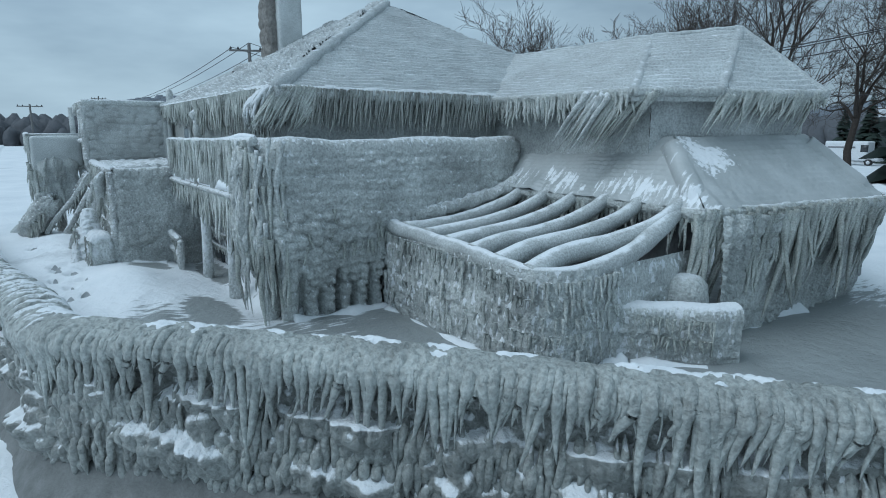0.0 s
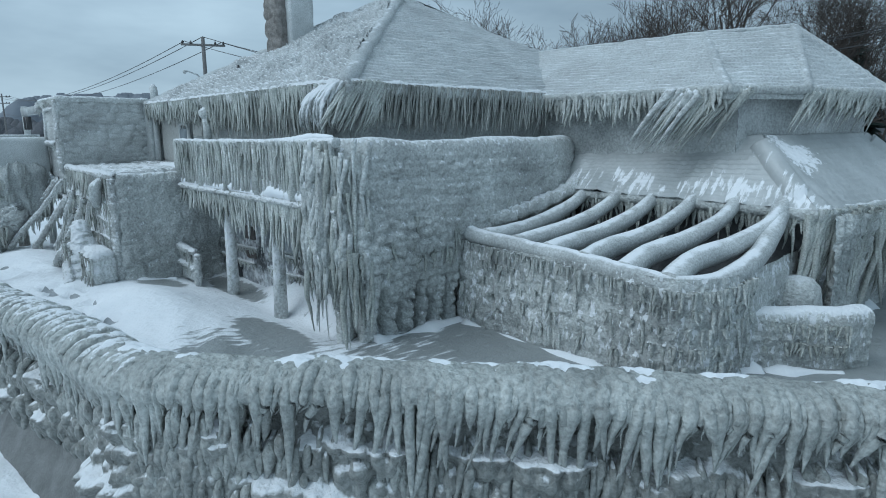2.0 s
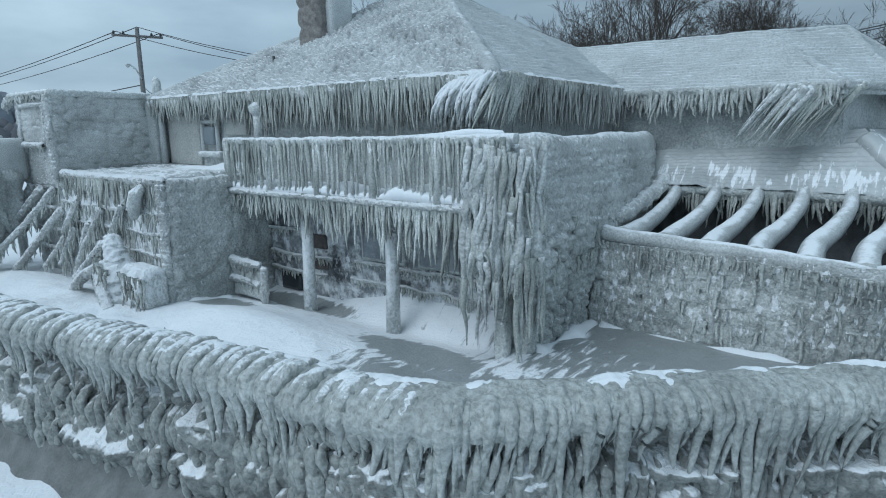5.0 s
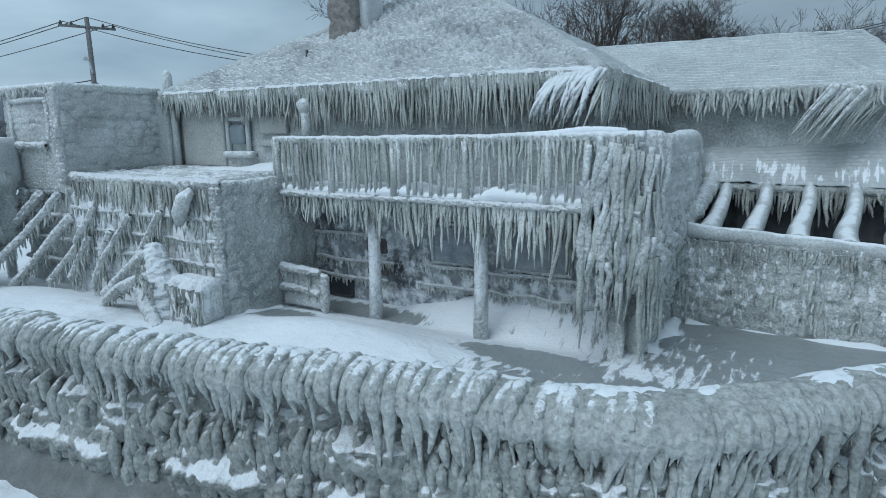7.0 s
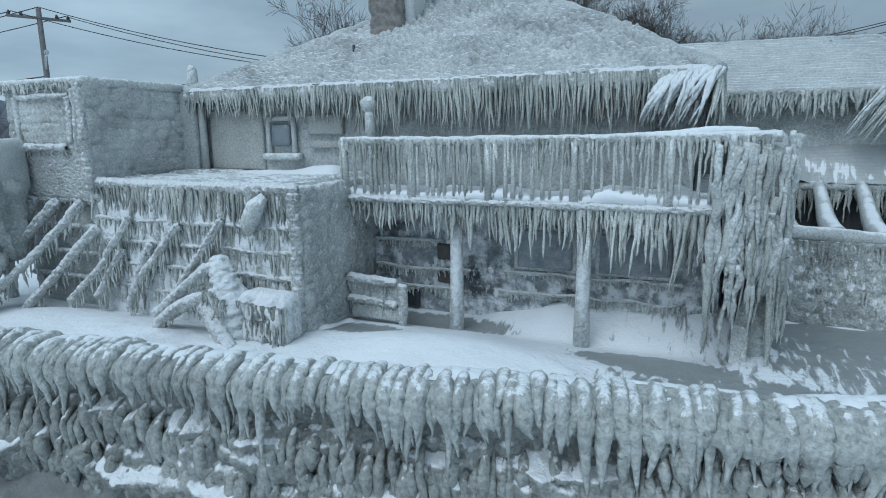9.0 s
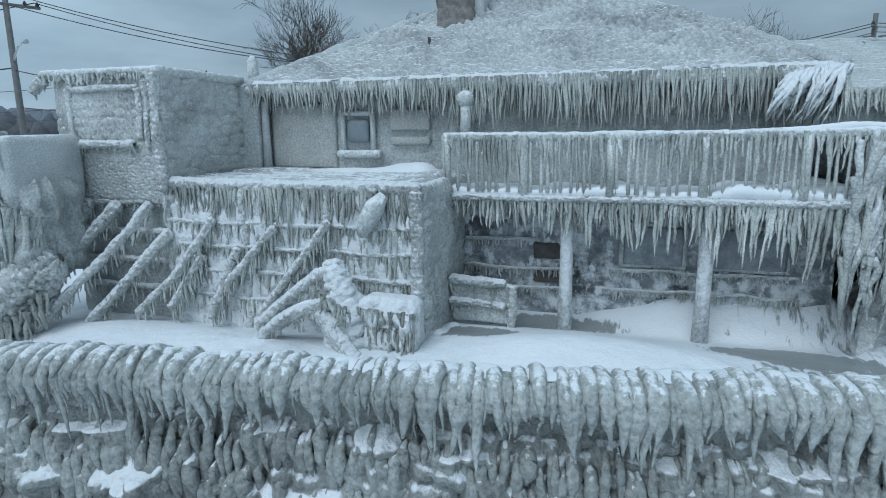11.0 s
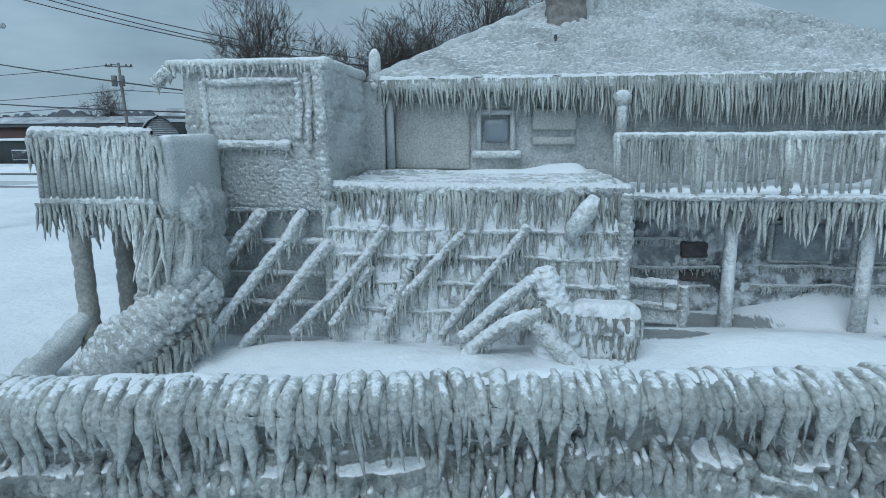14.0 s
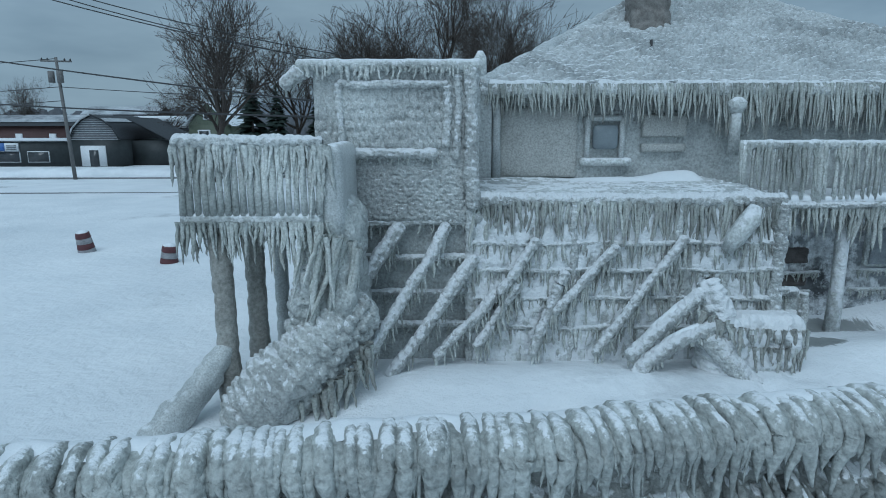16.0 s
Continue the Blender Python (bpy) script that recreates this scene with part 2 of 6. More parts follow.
glass_dark = plain_material("dark_window_glass", (0.03, 0.035, 0.04), (0.06, 0.065, 0.07), 0.12, 2.0, 0.0005)
bark = plain_material("bare_bark", (0.035, 0.028, 0.024), (0.08, 0.065, 0.055), 0.85, 8.0, 0.01)
evergreen = plain_material("dark_needles", (0.012, 0.022, 0.018), (0.03, 0.05, 0.038), 0.8, 6.0, 0.01)
pole_wood = plain_material("weathered_pole_wood", (0.10, 0.10, 0.10), (0.20, 0.195, 0.19), 0.8, 5.0, 0.006)
wire_mat = plain_material("black_wire", (0.02, 0.02, 0.022), (0.04, 0.04, 0.042), 0.5, 5.0, 0.001)
post_wood = ice_material("iced_wood_post", (0.24, 0.235, 0.215), (0.40, 0.395, 0.37), 0.97, 0.1, 0.25, 6.0, 0.4, 20.0, 0.015)

# ---- geometry helpers ----
NOISE_RNG = np.random.RandomState(7)
LATTICE = NOISE_RNG.rand(64, 64, 64)


def vnoise(p):
    """Smooth lattice noise, 0 to 1, of points (..., 3)."""
    p = np.asarray(p, float)
    i = np.floor(p).astype(int)
    f = p - i
    f = f * f * (3 - 2 * f)
    i0, i1 = i % 64, (i + 1) % 64
    g = lambda a, b, c: LATTICE[a[..., 0], b[..., 1], c[..., 2]]
    fx, fy, fz = f[..., 0], f[..., 1], f[..., 2]
    c00 = g(i0, i0, i0) * (1 - fx) + g(i1, i0, i0) * fx
    c10 = g(i0, i1, i0) * (1 - fx) + g(i1, i1, i0) * fx
    c01 = g(i0, i0, i1) * (1 - fx) + g(i1, i0, i1) * fx
    c11 = g(i0, i1, i1) * (1 - fx) + g(i1, i1, i1) * fx
    return (c00 * (1 - fy) + c10 * fy) * (1 - fz) + (c01 * (1 - fy) + c11 * fy) * fz


def fbm(p, octaves=4, gain=0.5):
    p = np.asarray(p, float)
    out, a, s = 0.0, 1.0, 0.0
    for k in range(octaves):
        out = out + a * vnoise(p * 2.0 ** k + 17.3 * k)
        s += a
        a *= gain
    return out / s


def stack(*cols):
    return np.stack(np.broadcast_arrays(*cols), -1)


class Build:
    """Vertices and faces of one mesh."""

    def __init__(self):
        self.v, self.q, self.t, self.n, self.weld = [], [], [], 0, False

    def add(self, v, quads=(), tris=()):
        v = np.asarray(v, float).reshape(-1, 3)
        if len(quads):
            self.q.append(np.asarray(quads, int).reshape(-1, 4) + self.n)
        if len(tris):
            self.t.append(np.asarray(tris, int).reshape(-1, 3) + self.n)
        self.v.append(v)
        self.n += len(v)
        return self

    def grid(self, P, closed=False):
        nu, nv = P.shape[:2]
        idx = np.arange(nu * nv).reshape(nu, nv)
        if closed:
            idx = np.concatenate([idx, idx[:1]], 0)
        q = np.stack([idx[:-1, :-1], idx[1:, :-1], idx[1:, 1:], idx[:-1, 1:]], -1).reshape(-1, 4)
        return self.add(P.reshape(-1, 3), q)

    def box(self, x0, x1, y0, y1, z0, z1):
        v = [(x, y, z) for x in (x0, x1) for y in (y0, y1) for z in (z0, z1)]
        return self.add(v, [(0, 1, 3, 2), (4, 6, 7, 5), (0, 4, 5, 1), (2, 3, 7, 6), (0, 2, 6, 4), (1, 5, 7, 3)])

    def tube(self, pts, radii, sides=8, wob=0.0, freq=6.0, flat=1.0):
        """A round bar along pts, ends closed to a point of its own; wob roughens it."""
        P = np.asarray(pts, float)
        r = np.broadcast_to(np.asarray(radii, float), (len(P),))
        T = np.gradient(P, axis=0)
        T /= np.linalg.norm(T, axis=1)[:, None] + 1e-9
        ref = np.where(np.abs(T[:, 2:3]) > 0.9, np.array([[1.0, 0, 0]]), np.array([[0, 0, 1.0]]))
        A = np.cross(T, ref)
        A /= np.linalg.norm(A, axis=1)[:, None] + 1e-9
        B = np.cross(A, T)
        a = np.linspace(0, 2 * np.pi, sides, endpoint=False)
        D = np.cos(a)[:, None, None] * A[None] + flat * np.sin(a)[:, None, None] * B[None]
        R = np.broadcast_to(r[None, :, None], (sides, len(P), 1))
        if wob:
            R = R * (1 + wob * (fbm((P[None] + D * r[None, :, None]) * freq, 3) - 0.5) * 2)[..., None]
        G = P[None] + D * R
        base = self.n
        self.grid(G, closed=True)
        m = len(P)
        idx = base + np.arange(sides) * m
        self.add([P[0], P[-1]])
        k = self.n
        tri = []
        for s in range(sides):
            e = (s + 1) % sides
            tri.append((idx[s], k - 2, idx[e]))
            tri.append((idx[e] + m - 1, k - 1, idx[s] + m - 1))
        self.t.append(np.asarray(tri, int))
        return self

    def mesh(self, name, smooth=True):
        me = bpy.data.meshes.new(name)
        V = np.concatenate(self.v)
        Q = np.concatenate(self.q) if self.q else np.zeros((0, 4), int)
        T = np.concatenate(self.t) if self.t else np.zeros((0, 3), int)
        if self.weld:
            _, first, back = np.unique(np.round(V, 4), axis=0, return_index=True, return_inverse=True)
            V, Q, T = V[first], back.reshape(-1)[Q], back.reshape(-1)[T]
        me.vertices.add(len(V))
        me.vertices.foreach_set("co", V.astype(np.float32).ravel())
        loops = np.concatenate([Q.ravel(), T.ravel()])
        me.loops.add(len(loops))
        me.loops.foreach_set("vertex_index", loops.astype(np.int32))
        me.polygons.add(len(Q) + len(T))
        starts = np.concatenate([np.arange(len(Q)) * 4, len(Q) * 4 + np.arange(len(T)) * 3])
        me.polygons.foreach_set("loop_start", starts.astype(np.int32))
        me.update(calc_edges=True)
        me.validate()
        if smooth:
            me.polygons.foreach_set("use_smooth", np.ones(len(me.polygons), dtype=bool))
        return me


def thing(name, label, category, at=(0, 0, 0), group="", kind=""):
    ob = new(name)
    ob.location = at
    ob.empty_display_size = 0.2
    return tagged(ob, label, category, group, kind)


def part(name, build, material, parent=None, label="", smooth=True, kind=""):
    me = build.mesh(name, smooth) if isinstance(build, Build) else build
    if not me.materials:
        me.materials.append(material)
    ob = new(name, me)
    if parent is not None:
        ob.parent = parent
        ob.matrix_parent_inverse = Matrix.Translation(parent.location).inverted() if parent.type == "EMPTY" else Matrix.Identity(4)
    return tagged(ob, label, kind=kind)


def solid(name, build, material, label, category, group="", kind="", smooth=True):
    me = build.mesh(name, smooth)
    me.materials.append(material)
    return tagged(new(name, me), label, category, group, kind)


def smooth_path(pts, step):
    """A Catmull-Rom line through pts, cut into even steps."""
    P = np.asarray(pts, float)
    E = np.concatenate([[2 * P[0] - P[1]], P, [2 * P[-1] - P[-2]]])
    out = []
    for i in range(1, len(E) - 2):
        t = np.linspace(0, 1, 24, endpoint=False)[:, None]
        a, b, c, d = E[i - 1], E[i], E[i + 1], E[i + 2]
        out.append(0.5 * (2 * b + (c - a) * t + (2 * a - 5 * b + 4 * c - d) * t ** 2 + (3 * b - a - 3 * c + d) * t ** 3))
    L = np.concatenate(out + [P[-1:]])
    s = np.concatenate([[0], np.cumsum(np.linalg.norm(np.diff(L, axis=0), axis=1))])
    n = max(2, int(round(s[-1] / step)) + 1)
    u = np.linspace(0, s[-1], n)
    return np.stack([np.interp(u, s, L[:, k]) for k in range(L.shape[1])], -1), u


def normals_2d(P):
    T = np.gradient(P, axis=0)
    T /= np.linalg.norm(T, axis=1)[:, None]
    return np.stack([T[:, 1], -T[:, 0]], -1)


def sweep(path, profile, du, dv, relief):
    """A skin along a plan line: profile rows are (outwards, z); relief(u, s, X) pushes it out along its normal."""
    P, u = smooth_path(path, du)
    N = normals_2d(P)
    Q, s = smooth_path(profile, dv)
    M = normals_2d(Q)
    if M[len(M) // 2, 0] < 0:
        M = -M
    X = np.zeros((len(P), len(Q), 3))
    X[..., :2] = P[:, None] + N[:, None] * Q[None, :, 0:1]
    X[..., 2] = Q[None, :, 1]
    d = relief(u[:, None], s[None, :], X)
    X[..., :2] += N[:, None] * (M[None, :, 0] * d)[..., None]
    X[..., 2] += M[None, :, 1] * d
    return X, P, N, Q


def patch(a, b, c, d, step, relief):
    """A four-cornered skin a, b (low edge), c, d (high edge), pushed out along its normal by relief(u, v, X), u and v in metres."""
    a, b, c, d = (np.asarray(k, float) for k in (a, b, c, d))
    lu = max(np.linalg.norm(b - a), np.linalg.norm(c - d))
    lv = max(np.linalg.norm(d - a), np.linalg.norm(c - b))
    nu, nv = max(2, int(lu / step) + 1), max(2, int(lv / step) + 1)
    U, V = np.meshgrid(np.linspace(0, 1, nu), np.linspace(0, 1, nv), indexing="ij")
    u, v = U[..., None], V[..., None]
    X = (a * (1 - u) + b * u) * (1 - v) + (d * (1 - u) + c * u) * v
    n = np.cross((b - a) + (c - d), (d - a) + (c - b))
    n /= np.linalg.norm(n)
    # true run along the low edge, so that rows do not fan in
    e = (b - a) / np.linalg.norm(b - a)
    run = (X - a) @ e
    return X + n * relief(run, V * lv, X)[..., None]


def rounded_box(B, x0, x1, y0, y1, z0, z1, r, step, relief):
    B.weld = True
    lo, hi = np.array([x0, y0, z0]), np.array([x1, y1, z1])
    ax = [np.linspace(lo[k], hi[k], max(3, int((hi[k] - lo[k]) / step) + 1)) for k in range(3)]
    for k in range(3):
        i, j = (k + 1) % 3, (k + 2) % 3
        for side in (0, 1):
            U, V = np.meshgrid(ax[i], ax[j], indexing="ij")
            X = np.zeros(U.shape + (3,))
            X[..., i], X[..., j], X[..., k] = U, V, (hi if side else lo)[k]
            C = np.clip(X, lo + r, hi - r)
            n = X - C
            n /= np.linalg.norm(n, axis=-1)[..., None] + 1e-9
            Y = C + n * r
            Y = Y + n * relief(Y, n)[..., None]
            B.grid(Y if side else Y[::-1])
    return B


RNG = random.Random(11)


def icicle_meshes(material, count, seed):
    """Alike icicles, 1 m long, 1 m wide at the root, hanging from the origin."""
    rng, out = random.Random(seed), []
    a = np.linspace(0, 2 * np.pi, 6, endpoint=False)
    for k in range(count):
        z = np.array([0.05, -0.08, -0.22, -0.40, -0.58, -0.76, -0.90, -1.0])
        r = np.array([0.55, 0.50, 0.42, 0.40, 0.37, 0.30, 0.20, 0.05]) * np.array([rng.uniform(0.75, 1.28) for _ in z])
        bx, by = rng.uniform(-0.9, 0.9), rng.uniform(-0.9, 0.9)
        x = bx * z ** 2 + np.array([rng.uniform(-0.16, 0.16) for _ in z])
        y = by * z ** 2 + np.array([rng.uniform(-0.16, 0.16) for _ in z])
        G = stack(x[None] + r[None] * np.cos(a)[:, None], y[None] + 0.8 * r[None] * np.sin(a)[:, None], z[None] + 0 * a[:, None])
        me = Build().grid(G, closed=True).mesh("icicle")
        me.materials.append(material)
        out.append(me)
    return out


ICICLES = icicle_meshes(icicle_mat, 12, 3)
ICICLES_FRONT = icicle_meshes(icicle_front, 12, 5)
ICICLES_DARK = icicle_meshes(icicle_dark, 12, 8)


def hang(parent, line, spacing, lengths, radius, meshes, sway=4.0, lean=(0, 0), jitter=0.03, where=None):
    """Icicles along a line of points, each an object of its own under parent. where(u) scales the length along the line."""
    P, u = smooth_path(line, 0.02)
    s = 0.0
    while s < u[-1]:
        k = min(len(P) - 1, int(s / 0.02))
        x, y, z = P[k]
        f = where(s / u[-1]) if where else 1.0
        ln = (lengths[0] + (lengths[1] - lengths[0]) * RNG.random() ** 1.4) * f
        r = radius * RNG.uniform(0.75, 1.4) * (0.7 + 0.3 * min(1.0, ln / max(lengths)))
        if ln > 0.04:
            ob = new("icicle", RNG.choice(meshes))
            ob.parent = parent
            ob.matrix_parent_inverse = Matrix.Translation(parent.location).inverted()
            ob.matrix_basis = pose(x + RNG.uniform(-jitter, jitter), y + RNG.uniform(-jitter, jitter), z, RNG.gauss(lean[0], sway), RNG.gauss(lean[1], sway), 0) @ pose(0, 0, 0, 0, 0, RNG.uniform(0, 360)) @ Matrix.Diagonal((2 * r, 2 * r, ln, 1))
        s += spacing * RNG.uniform(0.6, 1.45)


# reliefs, all in metres
def lumps(amp, freq, octaves=4):
    return lambda X: amp * (fbm(X * freq, octaves) - 0.5) * 2


def scallops(run, z, X, amp=0.05, row=0.13, col=0.14):
    """Overlapping rows of frozen drops."""
    z = z + 0.09 * (fbm(stack(run * 0.9, z * 0.9, run * 0), 3) - 0.5)
    k = np.floor(z / row)
    f = z / row - k
    c = run / col + 0.5 * (k % 2) + 1.2 * vnoise(stack(run * 1.3, k * 3.1, k * 0))
    bulge = np.abs(np.sin(np.pi * c)) ** 0.7
    return amp * (1 - f) ** 0.6 * (0.35 + 0.65 * bulge) * (0.4 + 1.2 * vnoise(stack(run * 2.1, z * 2.5, run * 0)))


def ribs(run, z, amp=0.06, freq=7.0, seed=0.0):
    """Vertical runs of frozen water."""
    a = vnoise(stack(run * freq, z * 0.9, run * 0 + seed))
    b = vnoise(stack(run * freq * 2.3, z * 1.7, run * 0 + seed + 5))
    return amp * (1 - np.abs(2 * a - 1)) ** 1.5 * 1.4 + 0.4 * amp * (1 - np.abs(2 * b - 1))


def cell_distance(a, b, seed=0):
    """Distance to the nearest of jittered points, one in each unit cell."""
    ia, ib = np.floor(a).astype(int), np.floor(b).astype(int)
    best = np.full(np.broadcast(a, b).shape, 9.0)
    for da in (-1, 0, 1):
        for db in (-1, 0, 1):
            ca, cb = ia + da, ib + db
            pa = ca + 0.15 + 0.7 * LATTICE[ca % 64, cb % 64, (3 + seed) % 64]
            pb = cb + 0.15 + 0.7 * LATTICE[ca % 64, cb % 64, (31 + seed) % 64]
            best = np.minimum(best, (a - pa) ** 2 + (b - pb) ** 2)
    return np.sqrt(best)


def knobs(run, z, w, h, amp, seed=0):
    """Clotted knobs of frozen spray, heavier at their lower side."""
    wr = run + 0.5 * w * (vnoise(stack(run * 3, z * 3, run * 0 + seed)) - 0.5)
    d = cell_distance(wr / w, z / h, seed)
    big = 0.45 + 1.1 * vnoise(stack(run * 1.1, z * 1.3, run * 0 + 3 + seed))
    return amp * np.clip(1 - (1.55 * d) ** 2, 0, 1) ** 0.6 * big


def knobby(path, r, w=0.10, h=0.075, amp=0.035, sides=20, step=0.03, wob=0.35, seed=0):
    """A timber or lump under clotted rime, with rounded ends."""
    P, u = smooth_path(path, step)
    rr = np.interp(u, np.linspace(0, u[-1], len(np.atleast_1d(r))), np.atleast_1d(r))
    rr = rr * np.sqrt(np.clip(np.minimum(u, u[-1] - u) / (0.7 * rr), 0.02, 1))
    tan = np.gradient(P, axis=0)
    tan /= np.linalg.norm(tan, axis=1)[:, None] + 1e-9
    ref = np.where(np.abs(tan[:, 2:3]) > 0.9, np.array([[0, 1.0, 0]]), np.array([[0, 0, 1.0]]))
    A = np.cross(tan, ref)
    A /= np.linalg.norm(A, axis=1)[:, None] + 1e-9
    C = np.cross(A, tan)
    a = np.linspace(-0.5 * np.pi, 1.5 * np.pi, sides, endpoint=False)
    D = np.cos(a)[:, None, None] * A[None] + np.sin(a)[:, None, None] * C[None]
    X = P[None] + D * rr[None, :, None]
    d = rr[None] * wob * 2 * (fbm(X * 3.5 + seed, 3) - 0.5) + knobs(u[None] + 0 * a[:, None], a[:, None] * max(0.08, float(rr.max())) + 0 * u[None], w, h, amp, seed)
    return Build().grid(X + D * d[..., None], closed=True)


# ---- ground: snow, a frozen puddle, the lower lake shore ----
WALL_LINE = [(-34, -2.9), (-29, -2.3), (-25.25, -1.83), (-23.55, -1.7), (-21.85, -1.42), (-20.45, -1.27), (-17.75, -1.0), (-15.45, -0.6), (-13.05, -0.1), (-11.6, 0.0), (-10.5, 0.25), (-9.5, 0.97), (-7.27, 3.15), (-4.88, 5.2), (0.0, 9.3), (5.0, 13.5)]


FOOTPRINTS = [(-19.45, 0.56), (-18.34, 0.44), (-17.27, 0.75), (-17.83, 1.06), (-16.07, 0.98), (-16.11, 0.58), (-19.95, 0.52), (-18.9, 0.85), (-23.57, 0.08)]


def ground_height(x, y):
    z = 0.10 * (fbm(stack(x * 0.35, y * 0.35, x * 0), 4) - 0.5) + 0.03 * (fbm(stack(x * 1.6, y * 1.6, x * 0), 3) - 0.5)
    bump_at = lambda cx, cy, sx, sy, h: h * np.exp(-(((x - cx) / sx) ** 2 + ((y - cy) / sy) ** 2))
    z = z + bump_at(-16.4, 2.0, 2.6, 0.9, 0.42)
    z = z + bump_at(-22.6, 0.9, 2.6, 0.9, 0.30) + bump_at(-25.5, 1.0, 1.5, 0.8, 0.15)
    z = z - 0.14 * np.exp(-((y - 4.1) / 0.5) ** 2) * (x > -19.3) * (x < -12)
    z = z + 0.5 * np.clip((y - 4.1) / 0.7, 0, 1) ** 1.5 * np.clip((x + 16.8) / 1.5, 0, 1) * (x < -11.8) * (y < 5.2) * (0.6 + 0.8 * fbm(stack(x * 1.2, y * 1.2, x * 0), 3))
    # frozen ripples behind the wall
    z = z + 0.035 * np.sin((x * 0.9 + y * 2.6) * 3 + 3 * vnoise(stack(x, y, x * 0))) * np.exp(-(((x + 13.0) / 2.2) ** 2 + ((y - 1.6) / 1.0) ** 2))
    # footprints and scoured hollows
    z = z - 0.30 * np.clip(fbm(stack(x * 1.9, y * 2.6, x * 0 + 9), 2) - 0.60, 0, 0.1) * 4 * np.exp(-(((x + 19.5) / 2.5) ** 2 + ((y - 0.3) / 1.0) ** 2))
    for fx, fy in FOOTPRINTS:
        z = z - 0.17 * np.exp(-(((x - fx) / 0.24) ** 2 + ((y - fy) / 0.15) ** 2) ** 2)
    W = np.array(WALL_LINE)
    line_y = np.interp(x, W[:, 0], W[:, 1], left=-3.2, right=40)
    lake = 1 / (1 + np.exp(np.clip((y - (line_y - 0.05)) / 0.09, -40, 40)))
    z = z * (1 - lake) + lake * (-1.75 + 0.45 * (fbm(stack(x * 0.8, y * 0.8, x * 0 + 4), 4) - 0.5))
    far = np.clip((np.hypot(x + 15, y - 5) - 25) / 40, 0, 1)
    return z * (1 - far) - 0.25 * far * (1 - lake)


def axis_lines(lo, hi, step, reach):
    mid = np.arange(lo, hi, step)
    g = step * 1.17 ** np.arange(1, 66)
    up = hi + np.cumsum(g)
    dn = lo - np.cumsum(g)
    return np.concatenate([dn[dn > -reach][::-1], mid, up[up < reach]])


GX, GY = np.meshgrid(axis_lines(-36.0, 6.0, 0.09, 2600), axis_lines(-5.0, 13.0, 0.09, 2600), indexing="ij")
GB = Build().grid(stack(GX, GY, ground_height(GX, GY)))
solid("ground", GB, snow_ground, "windblown snow with grey frozen slush on flat shore ground", "ground", kind="structure")

for k, (fx, fy) in enumerate(FOOTPRINTS):
    a = np.linspace(0, 2 * np.pi, 18, endpoint=False)
    rr = 0.55 + 0.9 * vnoise(stack(np.cos(a) * 1.2 + k * 3.7, np.sin(a) * 1.2, a * 0))
    rings = np.linspace(0.05, 1, 5)
    PX = fx + 0.23 * rr[:, None] * np.cos(a)[:, None] * rings[None]
    PY = fy + 0.11 * rr[:, None] * np.sin(a)[:, None] * rings[None]
    solid("footprint", Build().grid(stack(PX, PY, ground_height(PX, PY) + 0.035 - 0.025 * rings[None] ** 4), closed=True), slush_mat, "grey slush in a hollow trodden into the snow", "footprint", "hollows in the snow", kind="stuff")

# ---- sea wall under its ice ----
sea_wall = thing("sea_wall", "long low sea wall buried in thick grey dripping ice", "sea wall", (-10.5, 0.2, 0), kind="structure")
WALL_PROFILE = [(-0.62, -0.3), (-0.60, 0.45), (-0.52, 0.95), (-0.30, 1.15), (-0.05, 1.19), (0.20, 1.13), (0.34, 1.00), (0.33, 0.86), (0.12, 0.72), (-0.04, 0.52), (-0.02, 0.2), (0.06, -0.1), (0.10, -0.4), (0.08, -0.75), (-0.02, -0.95), (-0.10, -1.2), (-0.10, -2.2)]


def ledge_height(u, base, var, seed):
    return base + var * (fbm(stack(u * 0.55, u * 0 + seed, u * 0), 3) - 0.5)


def wall_relief(u, s, X):
    z = X[..., 2]
    front = np.clip((s - 2.1) / 0.35, 0, 1)
    d = 0.07 * (fbm(X * 1.3, 3) - 0.5) * 2 + 0.035 * (fbm(X * 6, 3) - 0.5)
    crest = (1 - front) * np.clip((s - 1.45) / 0.35, 0, 1)
    d = d + crest * knobs(u + 0 * s, s + 0 * u, 0.12, 0.10, 0.06, 3) * (1 - 0.75 * np.clip((-11.5 - X[..., 0]) / 1.5, 0, 1))
    for base, var, amp, seed in ((0.15, 0.5, 0.20, 2.0), (-0.5, 0.6, 0.24, 8.0)):
        zl = ledge_height(u + 0 * s, base, var, seed)
        d = d + front * amp * np.clip(2.2 * vnoise(stack(u * 1.9 + 0 * s, z * 0 + seed, z * 0)) - 0.5, 0, 1.3) * np.exp(-np.where(z > zl, ((z - zl) / 0.09) ** 2, ((z - zl) / 0.30) ** 2))
    low = np.clip((0.7 - z) / 0.3, 0, 1)
    # the bend of the wall is one cascade of clotted runs, with no hollow under the crest
    bend = np.exp(-((X[..., 0] + 11.3) / 1.7) ** 2)
    d = d + front * bend * (0.05 + knobs(u + 0 * s, z, 0.13, 0.2, 0.10, 9))
    return d + front * low * (knobs(u + 0 * s, z, 0.17, 0.22, 0.14) + 0.34 * (fbm(X * 1.9, 4) - 0.5))


def wall_dz(x):
    """How the crest rises and dips along the wall."""
    return np.interp(x, (-34, -28, -22, -16, -12, -10.5, -9, -6, -3), (-0.36, -0.34, -0.29, -0.24, -0.25, -0.13, -0.06, -0.17, -0.17))


